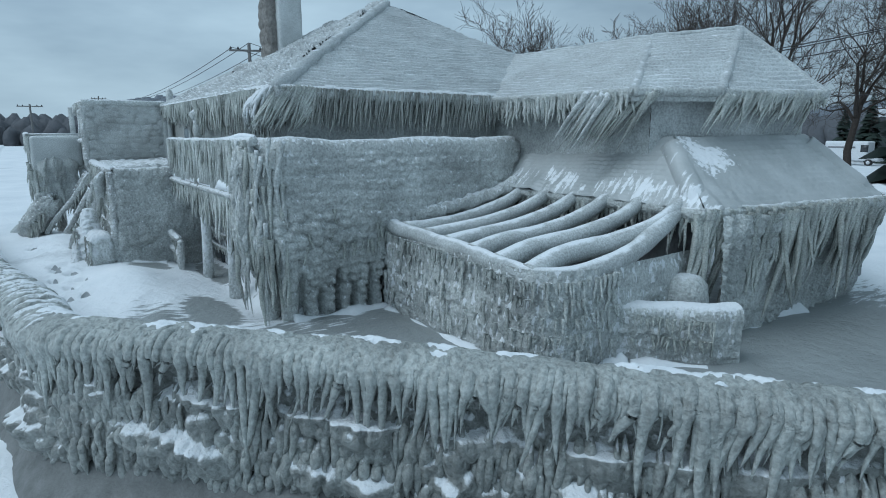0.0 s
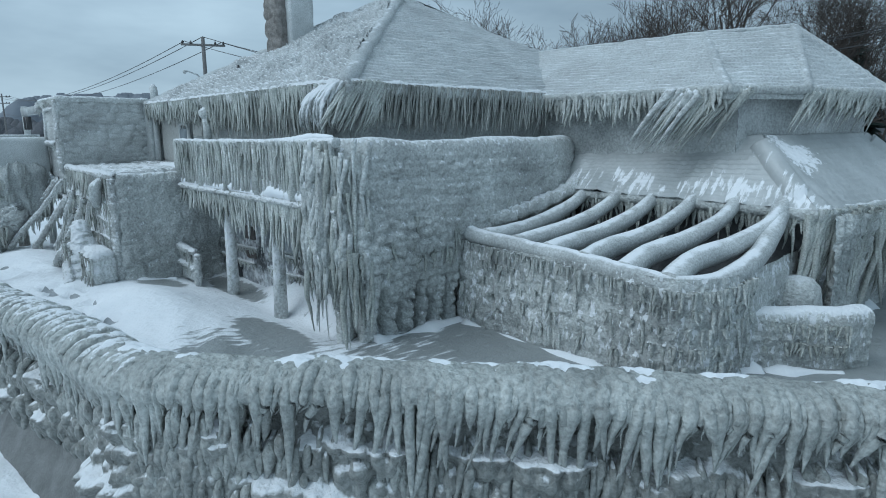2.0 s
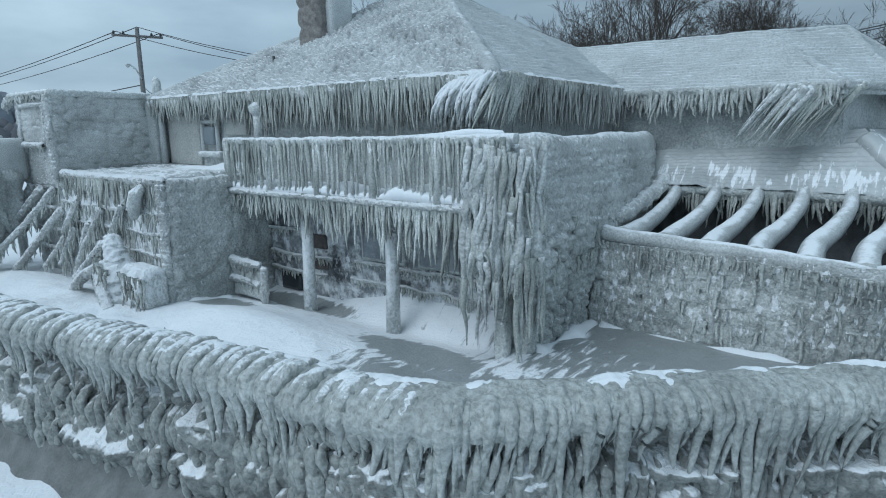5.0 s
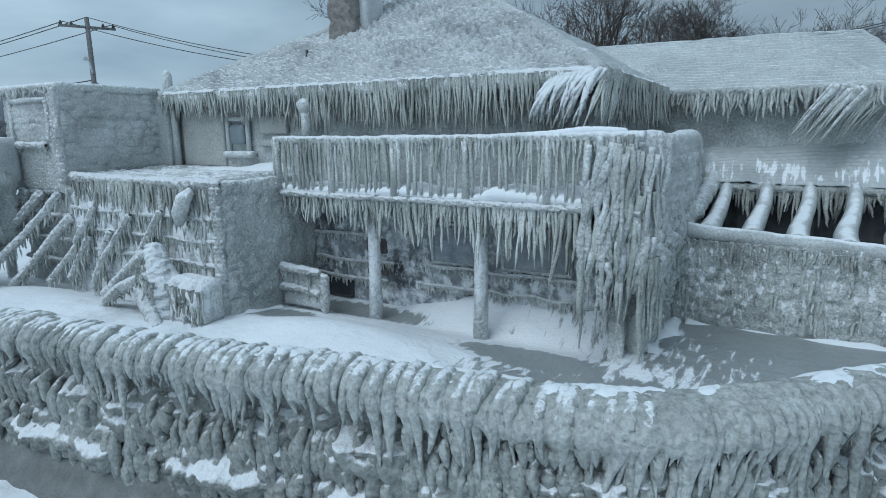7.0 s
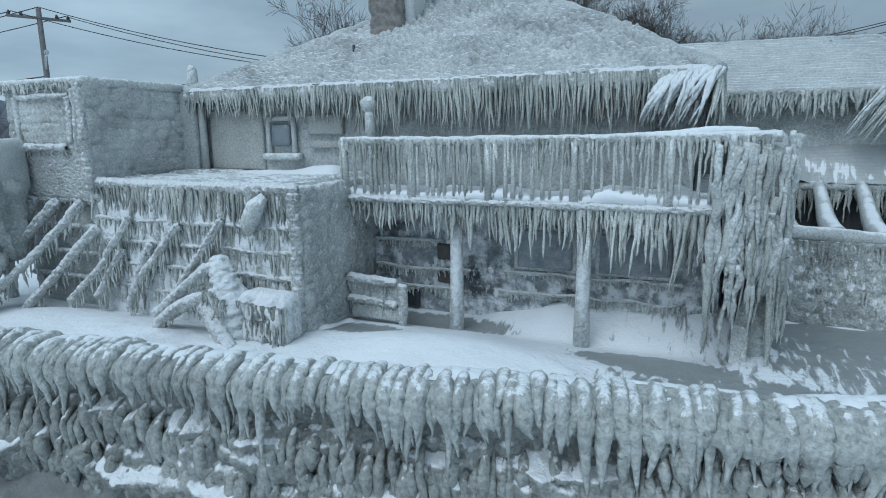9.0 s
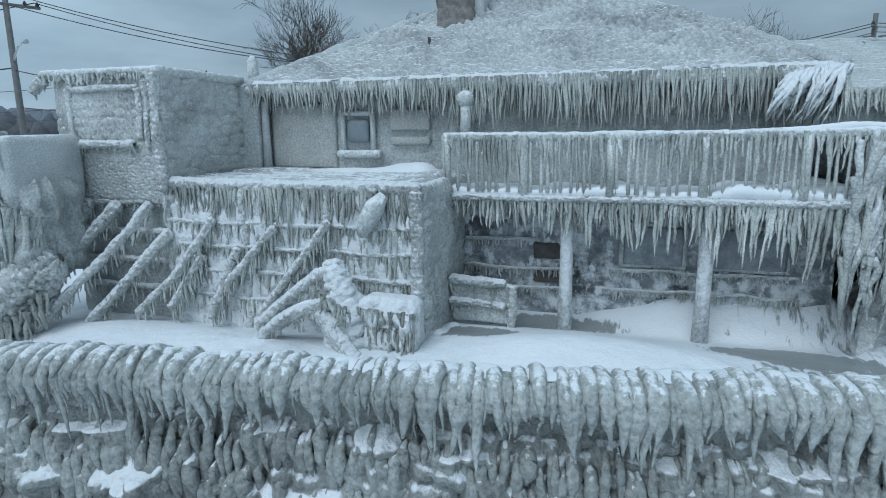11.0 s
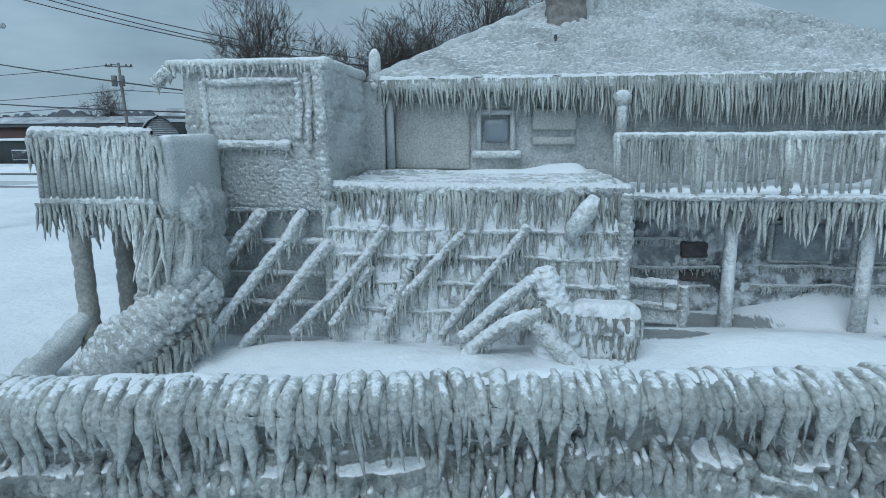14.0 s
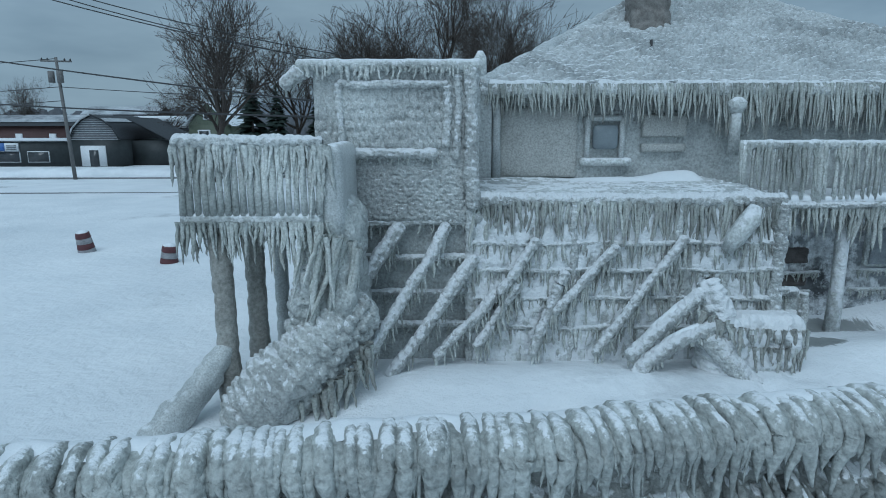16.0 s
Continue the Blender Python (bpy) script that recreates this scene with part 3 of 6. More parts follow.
WX, WP, WN, WQ = sweep(WALL_LINE, WALL_PROFILE, 0.045, 0.04, wall_relief)
WX[..., 2] += wall_dz(WP[:, 0])[:, None]
brow = int(2.56 / 0.04)
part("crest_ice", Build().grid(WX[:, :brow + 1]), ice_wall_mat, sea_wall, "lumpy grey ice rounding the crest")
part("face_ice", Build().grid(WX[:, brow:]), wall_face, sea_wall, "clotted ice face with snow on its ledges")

AX, _, _, _ = sweep(WALL_LINE, [(-0.12, -0.85), (0.12, -1.0), (0.35, -1.35), (0.65, -1.75), (0.85, -2.0)], 0.08, 0.06, lambda u, s, X: 0.12 * (fbm(X * 1.6, 4) - 0.5) + 0.05 * (fbm(X * 6, 3) - 0.5))
# gravelly ice, its colour lowered further for shade under the overhang
part("apron", Build().grid(AX), plain_material("shaded_wet_gravelly_ice", (0.09, 0.093, 0.09), (0.21, 0.217, 0.213), 0.5, 3.0, 0.03, 0.0, 25.0), sea_wall, "sloping foot of dark gravelly ice with overhang shade painted in")
DRIP_RNG = random.Random(21)


def drip(B, P, N, k, s0, length, r, Q, bend=0.0, out=0.0, z0=None, sides=10):
    """One run of ice: it leaves the coat on the crest at s0, or a ledge at the height z0, swells over the brow and tapers to a free tip."""
    seg = np.concatenate([[0], np.cumsum(np.linalg.norm(np.diff(Q, axis=0), axis=1))])
    t = np.linspace(0, 1, 22)
    if z0 is None:
        s = s0 + length * t
        o, z = np.interp(s, seg, Q[:, 0]), np.interp(s, seg, Q[:, 1])
        o = 0.15 * o + 0.85 * np.maximum.accumulate(o) + out * t ** 1.5
        z = z - 0.6 * r * np.clip(1 - 2.4 * t, 0, 1)
    else:
        z = z0 + 0.04 - length * t
        o = -0.04 + (0.16 + out) * np.sin(np.clip(t * 2.6, 0, 1) * np.pi / 2) - 0.06 * t
    tang = np.array([-N[k, 1], N[k, 0]])
    side = bend * t ** 2 * length
    wig = 0.09 * (vnoise(stack(t * 2.5, t * 0 + k * 0.7, t * 0 + length * 9)) - 0.5) * t
    X = np.zeros((22, 3))
    X[:, :2] = P[k] + N[k] * o[:, None] + tang * (side + wig)[:, None]
    X[:, 2] = z + wall_dz(P[k, 0])
    bulb = 1 + 0.35 * (vnoise(stack(t * 5, t * 0 + k * 1.3, t * 0 + r * 90)) - 0.5)
    if z0 is None:
        rad = r * bulb * np.interp(t, (0, 0.15, 0.42, 0.6, 0.8, 1.0), (0.6, 0.95, 1.0, 0.84, 0.58, 0.12))
    else:
        rad = r * bulb * np.interp(t, (0, 0.12, 0.3, 0.55, 0.8, 1.0), (0.15, 0.7, 1.0, 1.05, 0.7, 0.12))
    B.tube(X, np.maximum(rad, 0.006), sides, 0.30, 8.0)


def tier(name, spacing, l_lo, l_hi, r_lo, r_hi, out, label, s_from=0.0, s_var=0.0, ledge=None, drop=0.0, material=None, right_shift=0.22, thin_at_bend=0.0, only_bend=False, span=(-40.0, 10.0)):
    B = Build()
    s = 0.0
    total = len(WP) * 0.045
    while s < total - 0.1:
        k = int(s / 0.045)
        x = WP[k, 0]
        grow = 0.55 + 0.9 * vnoise(np.array([s * 1.7, 3.0, spacing * 50]))
        right = float(np.clip((x + 11.5) / 1.5, 0, 1))
        bend = DRIP_RNG.gauss(0.02, 0.07) - 0.20 * right * DRIP_RNG.random()
        z0 = None if ledge is None else float(ledge_height(np.array(s), *ledge)) - drop * DRIP_RNG.random()
        args = (s_from + DRIP_RNG.uniform(-s_var, s_var) + right_shift * right * (s_from < 1.9), DRIP_RNG.uniform(l_lo, l_hi) * grow, DRIP_RNG.uniform(r_lo, r_hi) * (1 - 0.25 * right), WQ, bend, out * DRIP_RNG.uniform(0.5, 1.2), z0)
        if DRIP_RNG.random() > thin_at_bend * math.exp(-((x + 11.3) / 1.3) ** 2) and span[0] < x < span[1] and (not only_bend or abs(x + 11.4) < 2.4 * DRIP_RNG.random() ** 0.4):
            drip(B, WP, WN, k, *args)
        s += spacing * DRIP_RNG.uniform(0.5, 1.5) * (1 - 0.3 * right)
    return part(name, B, material or ice_wall_mat, sea_wall, label, kind="stuff")


tier("ice_drips", 0.19, 0.95, 1.75, 0.08, 0.13, 0.06, "fat tapering icicles hanging over the wall's crest", 1.48, 0.14, right_shift=0.30, thin_at_bend=0.2, material=wall_drip, span=(-40.0, -10.6))
tier("ice_drips", 0.19, 0.95, 1.75, 0.08, 0.13, 0.06, "fat tapering icicles hanging over the wall's crest", 1.48, 0.14, right_shift=0.36, thin_at_bend=0.2, span=(-10.6, 10.0))
tier("ice_drips", 0.12, 0.55, 1.1, 0.04, 0.075, 0.03, "slimmer icicles under the crest", 1.95, 0.14, right_shift=0.0, thin_at_bend=0.2)
tier("ice_drips", 0.10, 0.3, 0.65, 0.018, 0.035, 0.02, "thin icicles between the fat ones", 2.25, 0.12, thin_at_bend=0.3)
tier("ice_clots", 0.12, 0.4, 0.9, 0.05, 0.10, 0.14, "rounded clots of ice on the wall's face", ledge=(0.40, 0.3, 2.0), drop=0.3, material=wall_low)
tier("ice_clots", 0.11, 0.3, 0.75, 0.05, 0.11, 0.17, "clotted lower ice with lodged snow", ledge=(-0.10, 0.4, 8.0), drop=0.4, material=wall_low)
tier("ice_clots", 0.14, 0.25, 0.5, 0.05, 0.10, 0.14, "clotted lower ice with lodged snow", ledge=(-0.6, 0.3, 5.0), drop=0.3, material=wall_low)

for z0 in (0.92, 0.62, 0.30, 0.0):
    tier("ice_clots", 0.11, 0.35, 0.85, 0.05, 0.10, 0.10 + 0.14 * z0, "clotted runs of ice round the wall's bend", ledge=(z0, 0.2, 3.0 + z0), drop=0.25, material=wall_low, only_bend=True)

# snow lying along the crest, between the runs of ice
CS = np.concatenate([[0], np.cumsum(np.linalg.norm(np.diff(WQ, axis=0), axis=1))])
c0, c1 = np.searchsorted(CS, 1.15), np.searchsorted(CS, 2.02)
CX = WX[:, c0:c1].copy()
edge_in = np.interp(WP[:, 0], (-34, -14, -12.5, -9.5, 0), (2.02, 2.0, 1.74, 1.70, 1.70))[:, None] - CS[None, c0:c1]
blown = fbm(stack(CX[..., 0] * 3.4, CX[..., 1] * 3.4, 0 * CX[..., 0]), 4) - 0.5
CX[..., 2] += np.clip(0.10 * edge_in + 0.13 * blown, -0.06, 0.035) * np.clip((CS[None, c0:c1] - 1.13) / 0.1, 0, 1) - 0.004
part("snow_ridge", Build().grid(CX), snow_mat, sea_wall, "snow lying along the crest between the ice runs", kind="stuff")

# ---- house: upper storey, roofs, chimney ----
house = thing("house", "two-storey lakeside house cased in grey ice under hipped roofs", "house", (-18, 10, 0))


def upper_wall_relief(u, v, X):
    return 0.02 * (fbm(X * 3, 4) - 0.5) + 0.35 * scallops(u, v, X, 0.05, 0.11, 0.12)


HB = Build()
HB.grid(patch((-24.2, 4.85, -0.3), (-12.9, 4.85, -0.3), (-12.9, 4.85, 4.8), (-24.2, 4.85, 4.8), 0.07, upper_wall_relief))
HB.grid(patch((-12.9, 4.85, -0.3), (-12.9, 12.0, -0.3), (-12.9, 12.0, 4.8), (-12.9, 4.85, 4.8), 0.1, upper_wall_relief))
HB.box(-24.18, -12.92, 4.9, 16.1, -0.3, 4.75)
part("wall", HB, wall_iced, house, "siding under a skin of ice")


def roof_ripple(u, v, X):
    w = v + 0.30 * (fbm(stack(u * 1.1, v * 1.1, u * 0), 4) - 0.5)
    return 0.055 * np.abs(np.sin(np.pi * w / 0.22)) ** 0.6 * (0.4 + 1.2 * vnoise(stack(u * 2, v * 3, u * 0))) + 0.05 * (fbm(X * 0.8, 3) - 0.5) + 0.012 * (fbm(X * 6, 3) - 0.5)


def roof_clumps(u, v, X):
    w = v + 0.08 * (fbm(stack(u * 1.5, v * 1.5, u * 0), 3) - 0.5)
    up = np.clip(0.35 + v / 3.0, 0, 1)
    return knobs(u + 0.5 * w, w, 0.20, 0.15, 0.19, 7) * up + knobs(u, w, 0.5, 0.4, 0.04, 11) + 0.05 * (fbm(X * 1.0, 3) - 0.5)


PK = (-18.35, 10.5, 8.0)
EX0, EX1, EY0, EY1, EZ = -24.2, -12.55, 4.5, 16.5, 4.72
part("roof", Build().grid(patch((EX0, EY0, EZ), (EX1, EY0, EZ), PK, PK, 0.05, roof_clumps)), ice_roof_snowy, house, "snow-clotted icy roof slope")
part("roof", Build().grid(patch((EX1, EY0, EZ), (EX1, EY1, EZ), PK, PK, 0.05, roof_ripple)), ice_roof, house, "ice-rippled roof slope")
part("roof", Build().grid(patch((EX0, EY1, EZ), (EX0, EY0, EZ), PK, PK, 0.08, roof_ripple)), ice_roof, house, "ice-rippled roof slope")
part("roof", Build().grid(patch((EX1, EY1, EZ), (EX0, EY1, EZ), PK, PK, 0.2, roof_ripple)), ice_roof, house)


def eave_roll(B, line, r, drop):
    """The thick rounded lip of ice along an eave, with the soffit's fascia behind it."""
    P, u = smooth_path(line, 0.06)
    B.tube(P + np.array([0, 0, -r * 0.25]), np.full(len(P), r), 10, 0.35, 5.0, 1.3)
    lo, hi = P.copy(), P.copy()
    lo[:, 2] -= drop
    hi[:, 2] -= 0.02
    B.grid(np.stack([lo, hi], 1))


for a in ((EX0, EY0, EZ), (EX1, EY0, EZ)):
    t = np.linspace(0, 1, 90)[:, None]
    HP = np.array(a) * (1 - t) + np.array(PK) * t
    part("hip_ridge", Build().tube(HP + np.array([0, 0, 0.03]), 0.17, 12, 0.45, 4.0, 0.8), ice_roof, house, "lumpy ice along the hip")
EB = Build()
for line in ([(EX0, EY0 + 0.05, EZ), (-18, EY0 + 0.05, EZ), (EX1, EY0 + 0.05, EZ)], [(EX1 - 0.05, EY0, EZ), (EX1 - 0.05, 8, EZ), (EX1 - 0.05, 10.9, EZ)], [(EX0 + 0.05, EY0, EZ), (EX0 + 0.05, 10, EZ), (EX0 + 0.05, EY1, EZ)]):
    eave_roll(EB, line, 0.13, 0.22)
part("eave", EB, rime, house, "thick rounded ice lip of the eave")
part("soffit", Build().box(EX0 + 0.06, EX1 - 0.06, EY0 + 0.08, EY1 - 0.06, EZ - 0.22, EZ - 0.12), wall_iced, house)
main_eave = thing("icicle_fringe", "dense fringe of long grey icicles under the eave", "icicles", (-18, 4.5, 4.6))
hang(main_eave, [(EX0, EY0 - 0.06, EZ + 0.03), (-18, EY0 - 0.06, EZ + 0.03), (EX1 - 0.5, EY0 - 0.06, EZ + 0.03)], 0.04, (0.3, 0.66), 0.03, ICICLES, 3, (0, -2), where=lambda f: 0.85 + 0.9 * f)
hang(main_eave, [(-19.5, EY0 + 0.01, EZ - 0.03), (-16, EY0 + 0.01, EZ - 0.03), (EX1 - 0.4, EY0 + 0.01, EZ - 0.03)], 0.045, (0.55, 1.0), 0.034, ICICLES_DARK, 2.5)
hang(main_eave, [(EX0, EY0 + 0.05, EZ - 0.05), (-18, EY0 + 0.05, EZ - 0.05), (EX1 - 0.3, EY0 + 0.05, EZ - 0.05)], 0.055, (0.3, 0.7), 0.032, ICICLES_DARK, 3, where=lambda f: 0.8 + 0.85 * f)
side_eave = thing("icicle_fringe", "curtain of grey icicles blown aslant under the eave", "icicles", (-12.6, 7, 4.6))
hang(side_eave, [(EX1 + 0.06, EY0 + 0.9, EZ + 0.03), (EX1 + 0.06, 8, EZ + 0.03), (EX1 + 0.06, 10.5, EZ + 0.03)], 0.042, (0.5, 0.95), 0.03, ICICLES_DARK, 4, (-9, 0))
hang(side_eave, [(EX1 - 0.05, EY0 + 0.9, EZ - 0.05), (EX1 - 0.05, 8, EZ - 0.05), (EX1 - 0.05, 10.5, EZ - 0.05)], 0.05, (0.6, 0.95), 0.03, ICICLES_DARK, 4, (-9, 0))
hang(side_eave, [(EX1 + 0.02, EY0, EZ), (EX1 + 0.05, EY0 + 0.5, EZ + 0.05), (EX1 + 0.03, EY0 + 1.2, EZ)], 0.022, (0.75, 1.15), 0.035, ICICLES, 5, (-30, 6))
corner_ice = thing("corner_icicles", "snowy bundle of slanting icicles at the eave corner", "icicles", (EX1, EY0, 4.6))
for k in range(44):
    f = RNG.random()
    x, y, z = EX1 + 0.05 - 0.95 * f, EY0 - 0.02 - 0.10 * RNG.random(), EZ + 0.06 - 0.15 * f * f
    ln = RNG.uniform(0.6, 1.15) * (1 - 0.25 * f)
    t = np.linspace(0, 1, 11)
    px = x - (0.8 * t + 0.08 * np.sin(6 * t + k)) * ln * RNG.uniform(0.35, 0.75)
    py = y - RNG.uniform(0.05, 0.3) * np.sin(np.pi * np.clip(t * 0.8, 0, 1))
    pz = z - 0.95 * ln * t ** 1.2
    part("icicle", Build().tube(np.stack([px, py, pz], -1), RNG.uniform(0.03, 0.055) * (1.05 - 0.75 * t ** 2), 7, 0.6, 12.0), ice_snowy, corner_ice)
# chimney
CB = Build()
rounded_box(CB, -20.5, -19.72, 7.0, 7.6, 5.2, 10.4, 0.10, 0.05, lambda Y, n: knobs(Y[..., 0] * 1.1 + Y[..., 1], Y[..., 2], 0.10, 0.3, 0.08) + 0.05 * (fbm(Y * 2, 3) - 0.5))
part("chimney", CB, plain_material("brown_rime_ice", (0.09, 0.08, 0.07), (0.32, 0.305, 0.285), 0.5, 9.0, 0.03), house, "square chimney under rough brownish ice")
CB = Build()
rounded_box(CB, -19.95, -19.45, 7.25, 8.05, 5.2, 10.4, 0.08, 0.08, lambda Y, n: 0.04 * (fbm(Y * 2, 3) - 0.5))
part("chimney", CB, ice_smooth, house, "smooth grey lee side of the chimney")

# ---- wing with its hipped roof ----
wing = thing("wing", "lower house wing with rippled icy hipped roof", "house wing", (-9, 14, 0))
A0, A1, A2, A3, A4 = (-13.6, 10.35, 4.68), (-7.9, 10.15, 4.66), (-7.0, 11.7, 4.66), (-6.15, 14.4, 4.66), (-9.8, 18.4, 4.66)
R0, R1, R2 = (-16.2, 13.6, 6.25), (-9.95, 13.35, 6.2), (-8.3, 14.5, 6.3)
part("roof", Build().grid(patch(A0, A1, R1, R0, 0.05, roof_ripple)), ice_roof, wing)
part("roof", Build().grid(patch(A1, A2, R2, R1, 0.05, roof_ripple)), ice_roof, wing)
part("roof", Build().grid(patch(A2, A3, R2, R2, 0.05, roof_ripple)), ice_roof, wing)
part("roof", Build().grid(patch(A3, A4, (-10.5, 15.2, 6.28), R2, 0.08, roof_ripple)), ice_roof, wing)
part("roof", Build().grid(patch(A4, (-14, 18.2, 4.66), (-16.2, 15.2, 6.25), (-10.5, 15.2, 6.28), 0.2, roof_ripple)), ice_roof, wing)
for a, b in ((A1, R1), (A2, R2), (A3, R2), (R0, R1), (R1, R2)):
    t = np.linspace(0, 1, 60)[:, None]
    part("hip_ridge", Build().tube(np.array(a) * (1 - t) + np.array(b) * t - np.array([0, 0, 0.01]), 0.12, 10, 0.5, 5.0, 0.7), ice_roof, wing, "ice-rounded hip")
VB = Build()
eave_roll(VB, [A0, A1], 0.07, 0.2)
eave_roll(VB, [A1, A2], 0.07, 0.2)
eave_roll(VB, [A2, A3], 0.07, 0.2)
eave_roll(VB, [A3, A4], 0.07, 0.2)
part("eave", VB, ice, wing, "rounded ice lip of the eave")
WB = Build()
WB.grid(patch((-13.0, 10.75, 2.0), (-7.9, 10.75, 2.0), (-7.9, 10.75, 4.7), (-13.0, 10.75, 4.7), 0.08, upper_wall_relief))
WB.grid(patch((-7.9, 10.75, 2.0), (-7.3, 12.0, 2.0), (-7.3, 12.0, 4.7), (-7.9, 10.75, 4.7), 0.08, upper_wall_relief))
WB.grid(patch((-7.3, 12.0, 2.0), (-6.6, 14.4, 2.0), (-6.6, 14.4, 4.7), (-7.3, 12.0, 4.7), 0.08, upper_wall_relief))
WB.grid(patch((-6.6, 14.4, 2.0), (-9.6, 17.8, 2.0), (-9.6, 17.8, 4.7), (-6.6, 14.4, 4.7), 0.1, upper_wall_relief))
part("wall", WB, wall_iced, wing)
wing_eave = thing("icicle_fringe", "ragged fringe of pale icicles under the wing's eave", "icicles", (-9, 10.2, 4.6))
hang(wing_eave, [(-12.6, 10.3, 4.66), (-10.5, 10.2, 4.64), (-7.9, 10.12, 4.64)], 0.075, (0.3, 0.65), 0.05, ICICLES_FRONT, 4)
hang(wing_eave, [(-12.6, 10.38, 4.6), (-10.5, 10.28, 4.6), (-7.9, 10.2, 4.6)], 0.10, (0.3, 0.7), 0.045, ICICLES, 4)


def icicle_bundle(label, a, b, count, lengths, sweep_by, seed, material):
    """Curved icicles rooted thickly along a stretch of eave and blown one way."""
    rng = random.Random(seed)
    bundle = thing("icicle_bundle", label, "icicles", tuple(a))
    for k in range(count):
        f = (k + rng.random()) / count
        root = np.array(a) * (1 - f) + np.array(b) * f + np.array([rng.uniform(-0.05, 0.05), rng.uniform(-0.08, 0.05), rng.uniform(-0.08, 0.05)])
        ln = rng.uniform(*lengths)
        t = np.linspace(0, 1, 10)
        push = rng.uniform(0.65, 1.15) * ln
        P = root + np.stack([sweep_by[0] * push * t ** 1.25, sweep_by[1] * push * t ** 1.25, -ln * (0.35 * t + 0.65 * t ** 1.7)], -1)
        part("icicle", Build().tube(P, rng.uniform(0.04, 0.075) * (1.15 - 1.05 * t ** 1.3), 7, 0.45, 9.0), material, bundle)


icicle_bundle("thick bundle of slanting icicles at the eave corner", (-8.75, 10.08, 4.66), (-7.55, 10.5, 4.66), 42, (0.65, 1.25), (-0.75, -0.25), 31, icicle_mat)
icicle_bundle("snow-packed bundle of slanting icicles under the eave", (-9.0, 10.08, 4.64), (-8.4, 10.08, 4.64), 16, (0.8, 1.2), (-0.7, -0.2), 32, ice_front)
icicle_bundle("blown fan of icicles under the wing's gable eave", (-6.95, 11.8, 4.64), (-6.2, 14.3, 4.64), 46, (0.35, 0.85), (-0.35, -0.55), 33, icicle_mat)
hang(wing_eave, [A2, (-6.55, 13, 4.62), A3], 0.05, (0.3, 0.6), 0.05, ICICLES, 6, (-18, 8))


# lower skirt roof round the wing, and the wall under it
def skirt_relief(u, v, X):
    low = np.clip(1 - v / 0.9, 0, 1)
    front = np.clip((11.6 - X[..., 1]) / 0.8, 0, 1)
    return 0.10 * (fbm(X * 0.8, 3) - 0.5) + 0.06 * ribs(u, v * 0.3, 1.0, 4.0) * low * front + 0.03 * ribs(u, v * 0.2, 1.0, 2.2) * front + 0.7 * scallops(u, v, X, 0.05, 0.15, 0.2) + 0.015 * (fbm(X * 8, 3) - 0.5)


S0, S1, S2, S3 = (-12.0, 9.95, 2.45), (-6.1, 10.1, 2.40), (-5.1, 15.4, 2.42), (-8.0, 19.0, 2.42)
T0, T1, T2, T3 = (-12.0, 10.9, 3.35), (-7.5, 11.0, 3.75), (-6.55, 14.5, 3.8), (-9.4, 18.2, 3.8)
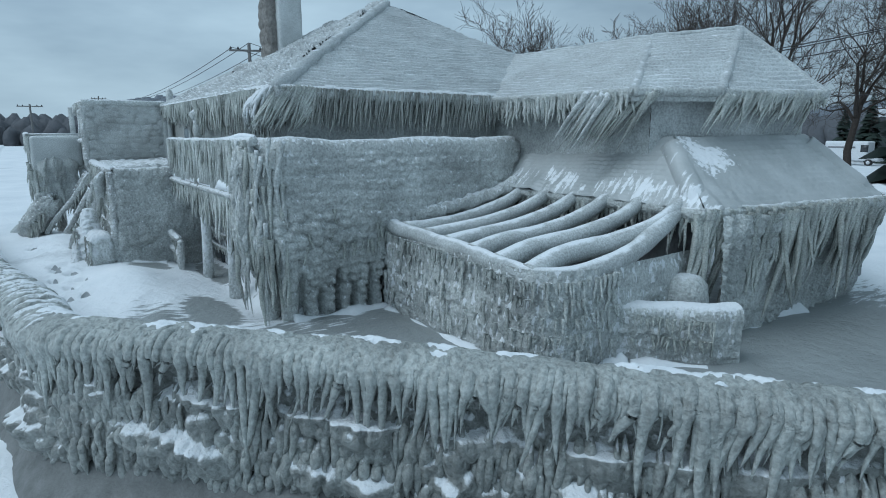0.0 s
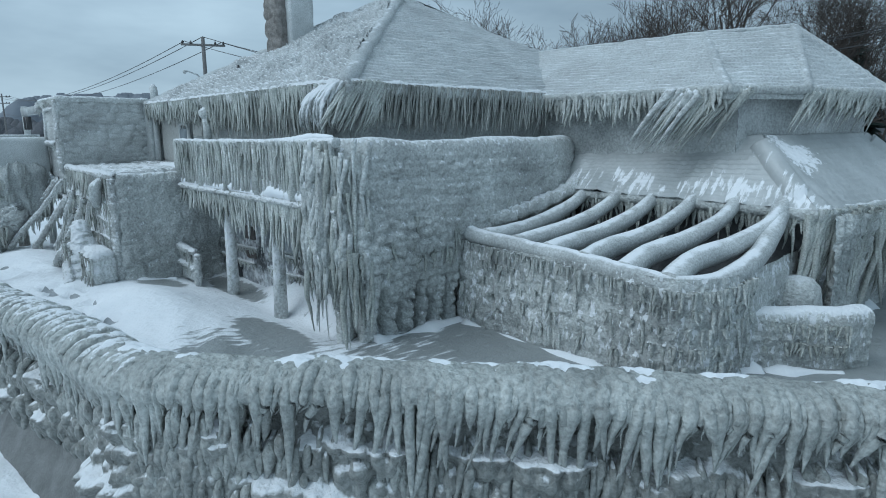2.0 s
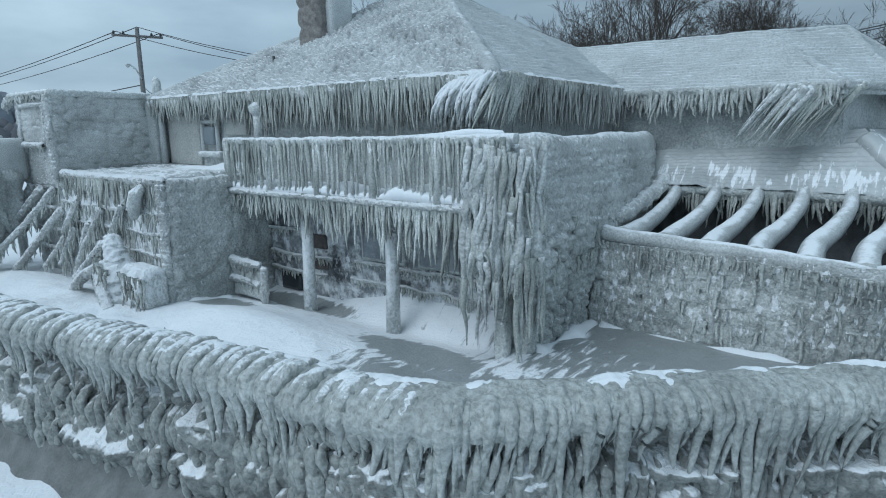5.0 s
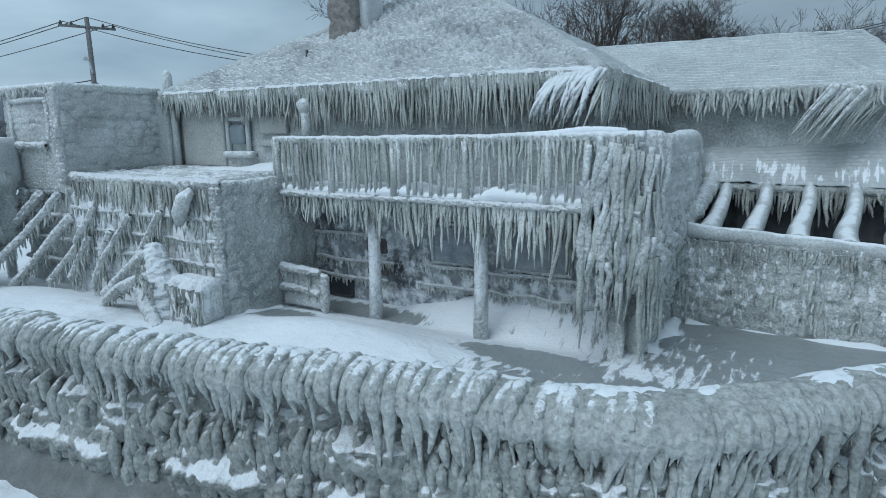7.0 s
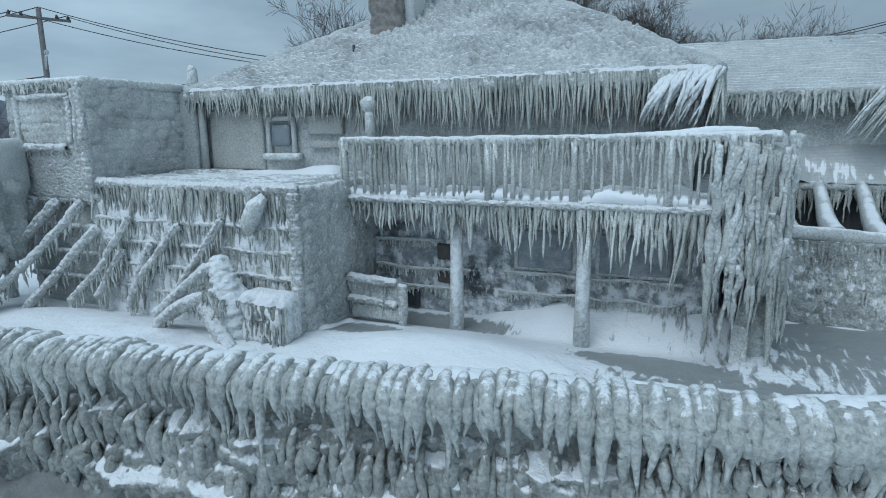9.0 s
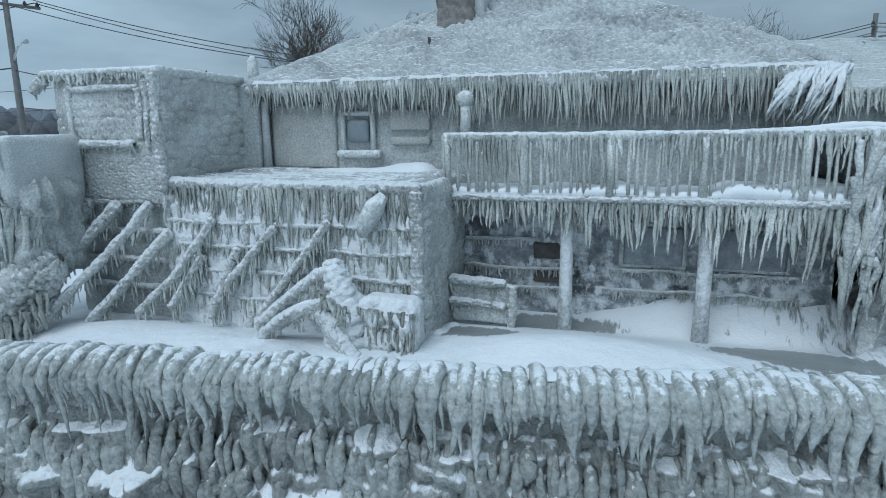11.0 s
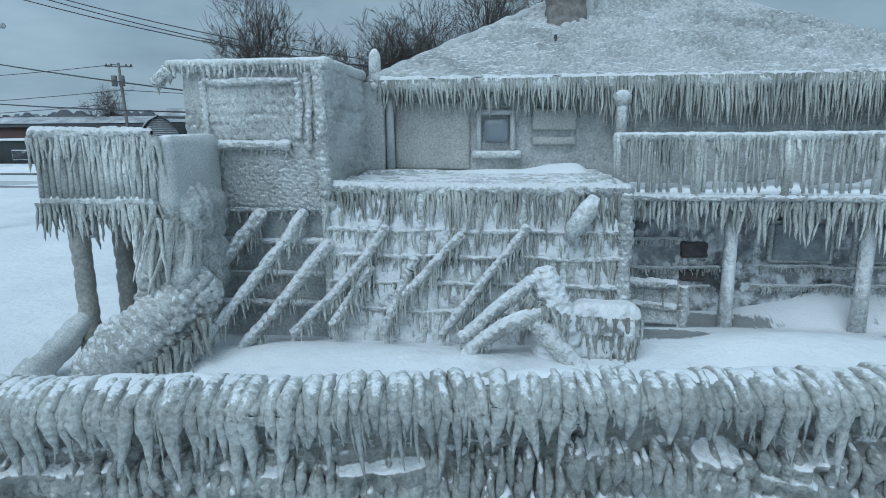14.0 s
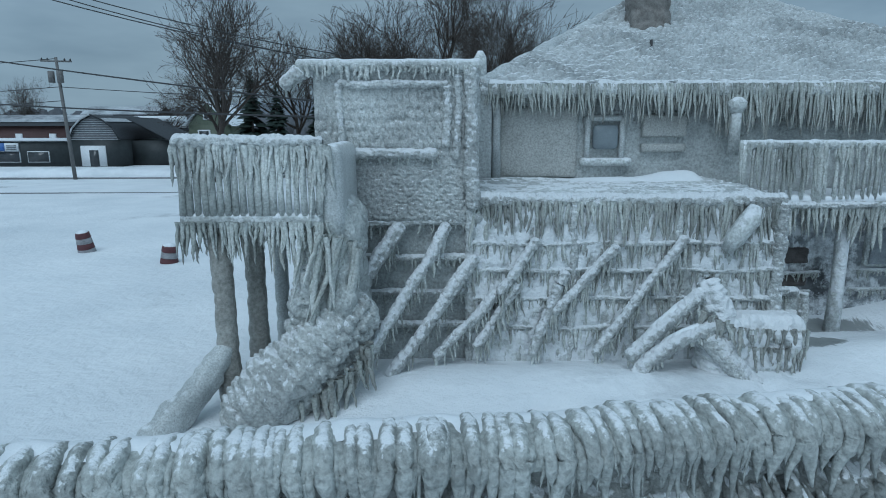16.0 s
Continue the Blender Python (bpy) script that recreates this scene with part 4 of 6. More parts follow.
def snow_patch_ice(name, centre, radius):
    """Smooth ice with one wind-blown patch of snow, streaked down the slope."""
    m, nt, b, pos, geo, co = base_material(name)
    d = nt.nodes.new("ShaderNodeVectorMath")
    d.operation = "DISTANCE"
    nt.links.new(pos, d.inputs[0])
    d.inputs[1].default_value = centre
    n1 = noise_node(nt, 1.6, 5, 0.65, pos)
    n2 = noise_node(nt, 9.0, 4, 0.6, pos)
    far = math_node(nt, "DIVIDE", d.outputs["Value"], radius)
    f = math_node(nt, "ADD", far, math_node(nt, "MULTIPLY", math_node(nt, "SUBTRACT", n1.outputs["Fac"], 0.5), 2.2))
    f = math_node(nt, "ADD", f, math_node(nt, "MULTIPLY", math_node(nt, "SUBTRACT", n2.outputs["Fac"], 0.5), 1.6))
    mask = ramp_node(nt, f, [(0.62, (1, 1, 1)), (0.78, (0, 0, 0))])
    mp = nt.nodes.new("ShaderNodeMapping")
    mp.inputs["Rotation"].default_value = (0, 0, radians(20))
    mp.inputs["Scale"].default_value = (6.0, 0.9, 0.9)
    nt.links.new(pos, mp.inputs["Vector"])
    runs = noise_node(nt, 1.3, 4, 0.6, mp.outputs["Vector"], 0.3)
    sep = nt.nodes.new("ShaderNodeSeparateXYZ")
    nt.links.new(pos, sep.inputs["Vector"])
    band = math_node(nt, "ADD", math_node(nt, "MULTIPLY", math_node(nt, "ABSOLUTE", math_node(nt, "SUBTRACT", sep.outputs["Y"], 10.2), 0), 0.55), math_node(nt, "MULTIPLY", math_node(nt, "SUBTRACT", 0.5, n1.outputs["Fac"]), 0.6))
    strokes = ramp_node(nt, math_node(nt, "SUBTRACT", runs.outputs["Fac"], band), [(0.46, (0, 0, 0)), (0.53, (1, 1, 1))])
    lay = nt.nodes.new("ShaderNodeMix")
    lay.data_type, lay.blend_type = "RGBA", "LIGHTEN"
    lay.inputs["Factor"].default_value = 1.0
    nt.links.new(mask.outputs["Color"], lay.inputs["A"])
    nt.links.new(strokes.outputs["Color"], lay.inputs["B"])
    mask_c = lay.outputs["Result"]
    body = ramp_node(nt, n1.outputs["Fac"], [(0.3, (0.35, 0.37, 0.37)), (0.7, (0.48, 0.50, 0.50))])
    nt.links.new(mix_color(nt, mask_c, body.outputs["Color"], (0.80, 0.82, 0.84)), b.inputs["Base Color"])
    rg = ramp_node(nt, mask_c, [(0.0, (0.34,) * 3), (1.0, (0.8,) * 3)])
    nt.links.new(rg.outputs["Color"], b.inputs["Roughness"])
    bump(nt, b, n2.outputs["Fac"], 0.7, 0.02)
    return m


skirt_snowy = snow_patch_ice("snow_patched_ice", (-7.1, 11.3, 3.35), 0.7)
skirt = thing("lower_roof", "smooth sloping lower roof glazed with ice and blown snow", "roof", (-8, 10.5, 2.4))
part("slope", Build().grid(patch(S0, S1, T1, T0, 0.05, skirt_relief)), skirt_snowy, skirt)
part("slope", Build().grid(patch(S1, S2, T2, T1, 0.05, skirt_relief)), skirt_snowy, skirt)
part("slope", Build().grid(patch(S2, S3, T3, T2, 0.1, skirt_relief)), ice_smooth, skirt)
t = np.linspace(0.14, 1, 50)[:, None]
for a, b in ((S1, T1), (S2, T2)):
    part("hip", Build().tube(np.array(a) * (1 - t) + np.array(b) * t - np.array([0, 0, 0.22]), np.interp(t[:, 0], (0.14, 0.35, 1.0), (0.05, 0.24, 0.24)), 18, 0.12, 1.5, 1.0), skirt_snowy, skirt, "rounded icy hip")
KB = Build()
eave_roll(KB, [S0, S1], 0.09, 0.2)
eave_roll(KB, [S1, S2], 0.10, 0.25)
eave_roll(KB, [S2, S3], 0.10, 0.25)
part("eave", KB, ice, skirt)
hang(skirt, [S0, (-9, 10.0, 2.4), S1], 0.05, (0.3, 0.9), 0.045, ICICLES, 5)
hang(skirt, [S1, (-5.5, 12.6, 2.38), S2], 0.05, (0.5, 2.0), 0.06, ICICLES, 5, (-8, 6))
hang(skirt, [(-6.2, 10.0, 2.3), (-5.75, 11.2, 2.3), (-5.4, 12.6, 2.3)], 0.06, (0.8, 2.2), 0.075, ICICLES, 5, (-4, 4))


def low_wall_relief(u, v, X):
    return 0.14 * ribs(u, v * 0.6, 1.0, 3.6) + knobs(u, v, 0.18, 0.16, 0.06)


LB = Build()
# wall behind the beams, coloured dark to deepen the shade between them
part("shaded_wall", Build().grid(patch((-12.0, 10.6, -0.2), (-6.3, 10.6, -0.2), (-6.3, 10.5, 2.4), (-12.0, 10.5, 2.4), 0.08, low_wall_relief)), dark_wall, wing, "wall behind the pergola with its shade painted dark")
LB.grid(patch((-6.1, 10.3, -0.2), (-6.2, 16.3, -0.2), (-5.3, 15.4, 2.4), (-6.0, 10.3, 2.4), 0.05, low_wall_relief))
LB.grid(patch((-6.2, 16.3, -0.2), (-8.8, 19.0, -0.2), (-8.2, 19.0, 2.4), (-5.3, 15.4, 2.4), 0.1, low_wall_relief))
part("lower_wall", LB, ice, wing, "curtain of frozen runs down the lower wall")

# ---- deck round the corner of the house ----
deck = thing("deck", "raised walkway deck with iced railing on posts", "deck", (-15.5, 4.2, 2.5))
DX0, DX1, DY = -19.38, -11.75, 3.72
DB = Build()
rounded_box(DB, DX0, DX1 + 0.05, DY, 4.84, 2.40, 2.62, 0.06, 0.08, lambda Y, n: 0.03 * (fbm(Y * 5, 3) - 0.5))
part("floor", DB, rime, deck, "deck edge rounded with ice")
part("edge_ice", knobby([(DX0, DY - 0.06, 2.50), (-16, DY - 0.06, 2.50), (DX1 + 0.1, DY - 0.06, 2.50)], 0.045, 0.07, 0.06, 0.03), rime, deck, "knobbly lip of ice along the deck edge")
part("side_floor", rounded_box(Build(), -12.85, DX1 + 0.05, 4.85, 10.7, 2.40, 2.62, 0.06, 0.12, lambda Y, n: 0.03 * (fbm(Y * 4, 3) - 0.5)), roof_glaze, deck, "iced walkway along the house side")
part("rail_snow", knobby([(-14.2, DY, 3.70), (-13.2, DY + 0.02, 3.73), (-12.5, DY + 0.05, 3.78), (-11.95, DY + 0.12, 3.76)], [0.015, 0.03, 0.06, 0.04], 0.12, 0.1, 0.012, 16, 0.04, 0.3), snow_mat, deck, "snow heaped on the rail near its corner")
part("snow_strip", rounded_box(Build(), DX0 + 0.05, DX1 - 0.2, DY - 0.01, 4.8, 2.48, 2.64, 0.07, 0.04, lambda Y, n: np.clip(n[..., 2], 0, 1) * (0.26 * np.clip(vnoise(stack(Y[..., 0] * 2.6, Y[..., 1] * 2, Y[..., 2] * 0)) * (0.3 + 1.1 * vnoise(stack(Y[..., 0] * 0.8, Y[..., 1] * 0, Y[..., 2] * 0 + 4))) - 0.12, 0, 1)) + 0.03 * (fbm(Y * 5, 3) - 0.5)), snow_mat, deck, "snow lying along the deck edge")
RB = Build()
RP, RU = smooth_path([(DX0, DY, 3.62), (-16, DY, 3.63), (DX1 + 0.1, DY, 3.68)], 0.05)
RB.tube(RP, 0.085, 10, 0.4, 6.0)
part("top_rail", RB, ice_front, deck)
x = DX0 + 0.05
while x < DX1:
    B = Build()
    w = RNG.uniform(0.02, 0.04)
    B.tube([(x, DY, 3.6), (x + RNG.uniform(-0.01, 0.01), DY, 3.2), (x, DY, 2.9), (x, DY, 2.6)], [w, w * 0.9, w, w * 1.2], 6, 0.4, 9.0)
    part("baluster", B, icicle_front, deck)
    x += 0.15 * RNG.uniform(0.6, 1.5)
for x in (DX0 + 0.05, -17.85, -16.3, -14.75, -13.2):
    part("rail_post", Build().tube([(x, DY - 0.02, 3.7), (x, DY - 0.02, 3.2), (x, DY - 0.02, 2.5)], [0.08, 0.07, 0.08], 8, 0.4, 7), icicle_front, deck)
for x in (-17.05, -14.58):
    part("post", Build().tube([(x, 4.0, 2.45), (x, 4.0, 1.6), (x, 4.0, 0.9), (x, 4.0, -0.3)], [0.14, 0.13, 0.13, 0.16], 12, 0.25, 6), ice_snowy, deck, "square post rounded by frosted ice")
deck_fringe = thing("icicle_fringe", "double fringe of icicles on railing and deck edge", "icicles", (-15.5, 3.7, 3.6))
hang(deck_fringe, [(DX0, DY - 0.06, 3.62), (-16, DY - 0.06, 3.62), (DX1, DY - 0.06, 3.66)], 0.062, (0.2, 0.95), 0.04, ICICLES_FRONT + ICICLES, 2)
hang(deck_fringe, [(DX0, DY + 0.03, 2.5), (-16, DY + 0.03, 2.5), (DX1, DY + 0.03, 2.5)], 0.05, (0.3, 0.85), 0.04, ICICLES_DARK, 2.5, where=lambda f: 0.6 + 0.9 * f)
hang(deck_fringe, [(DX0, DY - 0.03, 2.52), (-16, DY - 0.03, 2.52), (DX1, DY - 0.03, 2.5)], 0.042, (0.25, 1.0), 0.042, ICICLES_FRONT + ICICLES, 2.5, where=lambda f: 0.6 + 0.95 * f)

# side of the deck: one sheet of frozen spray down to the ground
def deck_side_relief(u, s, X):
    z = X[..., 2]
    uu = u + 0 * s
    top = np.clip((z - 3.25) / 0.25, 0, 1)
    corner = np.clip(1 - u / 1.0, 0, 1) + 0 * s
    high = np.clip((z - 2.0) / 0.5, 0, 1)
    # soft level bands above, rounder clots below
    bands = 0.05 * np.abs(np.sin(np.pi * (z + 0.15 * fbm(stack(uu * 0.7, z, uu * 0), 3)) / 0.34)) ** 0.6
    d = high * (bands + knobs(uu, z, 0.20, 0.12, 0.055, 5)) + (1 - high) * (knobs(uu, z, 0.22, 0.17, 0.12) + 0.5 * knobs(uu, z, 0.11, 0.09, 0.06, 4))
    d = d * (1 - 0.9 * top) * (1 - 0.7 * corner) + 0.16 * (fbm(X * 1.1, 3) - 0.5)
    # pillars at the foot, parted by deep clefts
    c = uu / 0.40 + 0.8 * vnoise(stack(uu * 0.9, uu * 0 + 2, uu * 0))
    f = np.abs(c - np.floor(c) - 0.5)
    reach = 0.25 + 1.15 * vnoise(stack(np.floor(c) * 3.3, uu * 0 + 8, uu * 0))
    foot = np.clip((reach - z) / 0.35, 0, 1) * np.clip((4.2 - uu) / 0.5, 0, 1)
    d = d - 0.42 * foot * np.exp(-(f / 0.16) ** 2) + 0.06 * foot
    return d + corner * (1 - np.clip((z - 3.2) / 0.4, 0, 1)) * 0.20 * ribs(uu, z * 0.4, 1.0, 4.5)


side_line = [(-12.1, 3.84), (-11.78, 4.0), (-11.6, 4.35), (-11.52, 5.0), (-11.5, 6.5), (-11.6, 8.5), (-11.75, 10.2), (-12.1, 10.9)]
side_profile = [(-0.40, 3.45), (-0.36, 3.62), (-0.18, 3.72), (0.0, 3.68), (0.1, 3.5), (0.08, 3.1), (0.12, 2.4), (0.1, 1.5), (-0.02, 1.0), (-0.14, 0.6), (-0.18, -0.2)]
SX, SP, SN, SQ = sweep(side_line, side_profile, 0.035, 0.035, deck_side_relief)
deck_side = thing("deck_side_wall", "scalloped sheet of frozen spray closing the deck's side", "ice wall", (-11.6, 7, 0))
part("ice_sheet", Build().grid(SX), ice_flecked, deck_side)
hang(deck_side, [(-12.2, 3.70, 2.3), (-11.9, 3.66, 2.0), (-11.6, 3.80, 1.8), (-11.4, 4.2, 1.5)], 0.03, (0.4, 1.5), 0.055, ICICLES, 2.5, jitter=0.1)
CASCADE_RNG = random.Random(61)
for k in range(64):
    f = CASCADE_RNG.random()
    x, y = np.interp(f, (0, 0.5, 0.8, 1), (-12.55, -11.85, -11.5, -11.38)), np.interp(f, (0, 0.5, 0.8, 1), (3.66, 3.66, 3.85, 4.3))
    z = CASCADE_RNG.choice((3.66, 3.5, 2.9, 2.5, 2.1, 1.7)) + CASCADE_RNG.uniform(-0.15, 0.1)
    ln = min(z + 0.1, CASCADE_RNG.uniform(0.7, 2.0))
    t = np.linspace(0, 1, 14)
    sway = CASCADE_RNG.uniform(-0.28, 0.12) * (1 - f)
    P = np.stack([x + sway * t + 0.10 * (vnoise(stack(t * 4, t * 0 + k, t * 0)) - 0.5), y - 0.05 - 0.10 * np.sin(np.pi * t) * CASCADE_RNG.random() + 0.08 * (vnoise(stack(t * 4, t * 0 + k, t * 0 + 9)) - 0.5), z - ln * t], -1)
    part("cascade_icicle", Build().tube(P, CASCADE_RNG.uniform(0.035, 0.075) * (0.9 + 0.2 * np.sin(7 * t + k)) * (1.08 - 0.95 * t ** 2.2), 8, 0.45, 8.0), CASCADE_RNG.choice((ice_front, ice_flecked, icicle_mat)), deck_side)
for z in (2.3, 1.9, 1.55):
    hang(deck_side, [(-11.5, 4.2, z), (-11.36, 5.4, z), (-11.4, 7.0, z + 0.1), (-11.5, 8.6, z + 0.25)], 0.13, (0.12, 0.4), 0.045, ICICLES, 3, jitter=0.07)
hang(deck_side, [(-12.3, 3.66, 3.6), (-12.0, 3.64, 3.5), (-11.7, 3.74, 3.4), (-11.5, 4.0, 3.2)], 0.03, (0.3, 1.3), 0.045, ICICLES_FRONT, 2.5, jitter=0.1)
hang(deck_side, [(-12.1, 3.68, 3.0), (-11.8, 3.68, 2.8), (-11.5, 3.95, 2.8)], 0.045, (0.4, 1.2), 0.05, ICICLES, 2.5, jitter=0.09)

# ---- porch enclosure with a flat roof ----
porch = thing("porch_enclosure", "flat-roofed porch enclosure cased in dripping ice", "porch", (-22, 3.4, 0))


def porch_relief(Y, n):
    front, side = np.clip(-n[..., 1], 0, 1), np.clip(n[..., 0], 0, 1)
    z = Y[..., 2]
    return 0.06 * (fbm(Y * 1.8, 3) - 0.5) + front * (0.06 * ribs(Y[..., 0], z * 0.7, 1.0, 4.5) + knobs(Y[..., 0], z, 0.12, 0.35, 0.08) - 0.08) + side * (knobs(Y[..., 1], z, 0.34, 0.15, 0.09) + knobs(Y[..., 1], z, 0.12, 0.09, 0.035, 6) + 0.08 * (fbm(Y * 2, 3) - 0.5))


PB = Build()
rounded_box(PB, -24.55, -19.32, 2.15, 4.86, -0.2, 2.84, 0.16, 0.05, porch_relief)
part("shell", PB, ice_flecked, porch)
part("snow_backing", Build().grid(patch((-24.45, 2.10, -0.1), (-19.45, 2.10, -0.1), (-19.45, 2.10, 2.7), (-24.45, 2.10, 2.7), 0.045, lambda u, v, X: 0.05 * (fbm(X * 3, 3) - 0.5) + knobs(u, v, 0.12, 0.4, 0.06))), ice_snowy, porch, "snow packed behind the icicles")
part("roof_ice", Build().grid(patch((-24.5, 2.12, 2.86), (-19.36, 2.12, 2.86), (-19.36, 4.82, 2.90), (-24.5, 4.82, 2.90), 0.04, lambda u, v, X: 0.09 * np.abs(np.sin(np.pi * (v + 0.25 * fbm(X * 1.5, 3)) / 0.3)) * vnoise(stack(u * 1.5, v * 2, u * 0)) + 0.06 * (fbm(X * 1.6, 3) - 0.5) - 0.14 * np.clip(1 - np.minimum(u, 5.14 - u) / 0.2, 0, 1) - 0.1 * np.clip(1 - v / 0.15, 0, 1))), roof_glaze, porch, "grey rippled glaze on the flat roof")
part("roof_lip", knobby([(-24.55, 2.12, 2.80), (-22, 2.10, 2.79), (-19.34, 2.12, 2.78)], 0.085, 0.08, 0.07, 0.05), rime, porch, "knobbly lip of ice along the roof edge")

# ---- booth with a framed sign ----
booth = thing("booth", "upright booth with framed blank sign under rough rime", "booth", (-25.8, 3.3, 2.5))
BB = Build()
rounded_box(BB, -26.95, -24.42, 2.05, 4.6, 2.45, 4.86, 0.08, 0.02, lambda Y, n: 0.03 * (fbm(Y * 5, 4) - 0.5) + np.clip(-n[..., 1], 0, 1) * np.where(Y[..., 2] > 3.5, knobs(Y[..., 0] + 0.15 * Y[..., 2], Y[..., 2], 0.05, 0.15, 0.04), knobs(Y[..., 0], Y[..., 2], 0.085, 0.05, 0.035, 4)) + np.clip(n[..., 0], 0, 1) * (0.20 * (fbm(Y * 1.6, 3) - 0.5) + knobs(Y[..., 1], Y[..., 2], 0.34, 0.18, 0.07)))
part("shell", BB, rime_pale, booth)
part("cap", rounded_box(Build(), -27.2, -24.32, 1.95, 4.65, 4.78, 4.97, 0.07, 0.06, lambda Y, n: 0.05 * (fbm(Y * 7, 3) - 0.5)), ice_front, booth)
LOWB = Build()
LOWB.grid(patch((-27.0, 2.25, -0.2), (-24.4, 2.25, -0.2), (-24.4, 2.25, 2.5), (-27.0, 2.25, 2.5), 0.06, lambda u, v, X: 0.5 * scallops(u, v, X, 0.05, 0.3, 0.12)))
LOWB.box(-26.98, -24.42, 2.3, 4.8, -0.2, 2.5)
part("lower_wall", LOWB, wall_iced, booth)

# ---- small balcony on posts ----
balcony = thing("balcony", "small balcony with icicled railing on wooden posts", "balcony", (-27.5, 1.2, 2.7))
part("floor", rounded_box(Build(), -28.45, -26.55, 0.3, 2.1, 2.62, 2.84, 0.07, 0.07, lambda Y, n: 0.04 * (fbm(Y * 6, 3) - 0.5)), ice_front, balcony)
part("top_rail", Build().tube([(-28.42, 0.34, 3.74), (-27.5, 0.34, 3.74), (-26.55, 0.34, 3.74)], 0.075, 10, 0.4, 6), ice_front, balcony)
part("top_rail", Build().tube([(-28.42, 0.34, 3.74), (-28.42, 1.2, 3.74), (-28.42, 2.1, 3.74)], 0.075, 10, 0.4, 6), ice_front, balcony)
for k in range(19):
    x = -28.38 + k * 0.10
    part("baluster", Build().tube([(x, 0.34, 3.7), (x, 0.34, 3.2), (x, 0.34, 2.8)], [0.05, 0.042, 0.05], 6, 0.5, 9), icicle_front, balcony)
for x, y in ((-28.0, 0.5), (-27.75, 1.15), (-27.6, 2.0)):
    far_post = y > 1.8
    part("post", knobby([(x, y, 2.68), (x + 0.02, y, 1.5), (x + 0.03, y - 0.02, -0.35)], [0.10, 0.10, 0.12] if far_post else [0.13, 0.13, 0.17], 0.2, 0.3, 0.02, wob=0.12), ice_smooth if far_post else post_wood, balcony, "pale ice-sheathed post" if far_post else "")
hang(balcony, [(-28.45, 0.28, 3.7), (-27.5, 0.28, 3.7), (-26.5, 0.28, 3.7)], 0.045, (0.2, 0.65), 0.033, ICICLES_FRONT, 3)
hang(balcony, [(-28.45, 0.28, 2.7), (-27.5, 0.28, 2.7), (-26.5, 0.28, 2.7)], 0.035, (0.2, 0.6), 0.033, ICICLES + ICICLES_FRONT, 3)
hang(balcony, [(-28.45, 0.36, 2.66), (-27.5, 0.36, 2.66), (-26.5, 0.36, 2.66)], 0.06, (0.3, 0.7), 0.033, ICICLES_DARK, 3)
part("rail_ice", knobby([(-28.45, 0.32, 3.76), (-27.5, 0.32, 3.77), (-26.5, 0.32, 3.76)], 0.06, 0.08, 0.08, 0.035), rime, balcony, "lumpy ice heaped on the rail")

# ---- slatted pergola sagging to a curved rim ----
pergola = thing("pergola", "sagging slatted pergola with rounded icy beams", "pergola", (-9, 8.5, 0))
RIM = [(-11.62, 6.75, 2.05), (-11.35, 6.62, 1.82), (-10.4, 6.62, 1.74), (-9.0, 6.7, 1.66), (-7.7, 6.65, 1.58), (-6.95, 6.75, 1.52), (-6.6, 7.3, 1.55), (-6.5, 8.4, 1.75), (-6.6, 9.4, 2.1), (-6.75, 10.15, 2.42)]
rim_p, rim_u = smooth_path(RIM, 0.06)
part("rim", Build().tube(rim_p, np.full(len(rim_p), 0.17), 14, 0.12, 3.0), beam_ice, pergola, "thick rounded rim of smooth ice")
for k in range(6):
    x0 = -10.95 + 0.85 * k
    x1 = -11.0 + 0.78 * k
    z1 = 1.74 - 0.045 * k
    bp, bu = smooth_path([(x0, 10.25, 2.55), (x0, 9.5, 2.20), ((x0 + x1) / 2, 8.5, 1.92), (x1, 7.5, 1.77), (x1, 6.7, z1)], 0.08)
    part("beam", Build().tube(bp, np.linspace(0.13, 0.22, len(bp)), 12, 0.10, 2.0), beam_ice, pergola, "rounded icy beam dusted with snow")
lb, lu = smooth_path([(-11.3, 10.2, 2.62), (-11.32, 9.3, 2.35), (-11.36, 8.2, 2.12), (-11.42, 7.2, 1.98)], 0.05)
part("beam", Build().tube(lb, np.full(len(lb), 0.17), 14, 0.6, 7.0), ice_flecked, pergola, "knobbly beam against the deck's side")
RWX, RWP, RWN, RWQ = sweep([(-11.6, 6.75), (-11.3, 6.62), (-10.4, 6.6), (-9.0, 6.65), (-7.6, 6.62), (-6.95, 6.72), (-6.6, 7.2), (-6.5, 8.3), (-6.6, 10.4)], [(0.1, 1.66), (0.14, 1.4), (0.13, 1.0), (0.12, 0.5), (0.10, -0.2)], 0.035, 0.035,
                           lambda u, s, X: 0.07 * ribs(u + 0 * s, X[..., 2] * 0.6, 1.0, 6.0) * np.clip((1.3 - X[..., 2]), 0.2, 1) + knobs(u + 0 * s, X[..., 2], 0.10, 0.22, 0.05) + 0.14 * (fbm(X * 1.8, 4) - 0.5))
part("rim_wall", Build().grid(RWX), drip_flecked, pergola, "front wall of frozen drips with snow in its hollows")

rim_drips = thing("rim_icicles", "short icicles in rows down the pergola's front wall", "icicles", (-9, 6.5, 1))
for z, n in ((1.58, 0.06), (1.3, 0.10), (1.0, 0.10), (0.7, 0.10), (0.42, 0.12)):
    hang(rim_drips, [(-11.4, 6.45, z + 0.12), (-10.4, 6.4, z + 0.06), (-9.0, 6.45, z), (-7.6, 6.42, z - 0.06), (-6.85, 6.5, z - 0.1), (-6.4, 7.1, z - 0.1), (-6.3, 8.0, z)], n, (0.12, 0.42), 0.036, ICICLES_FRONT, 4, jitter=0.06)
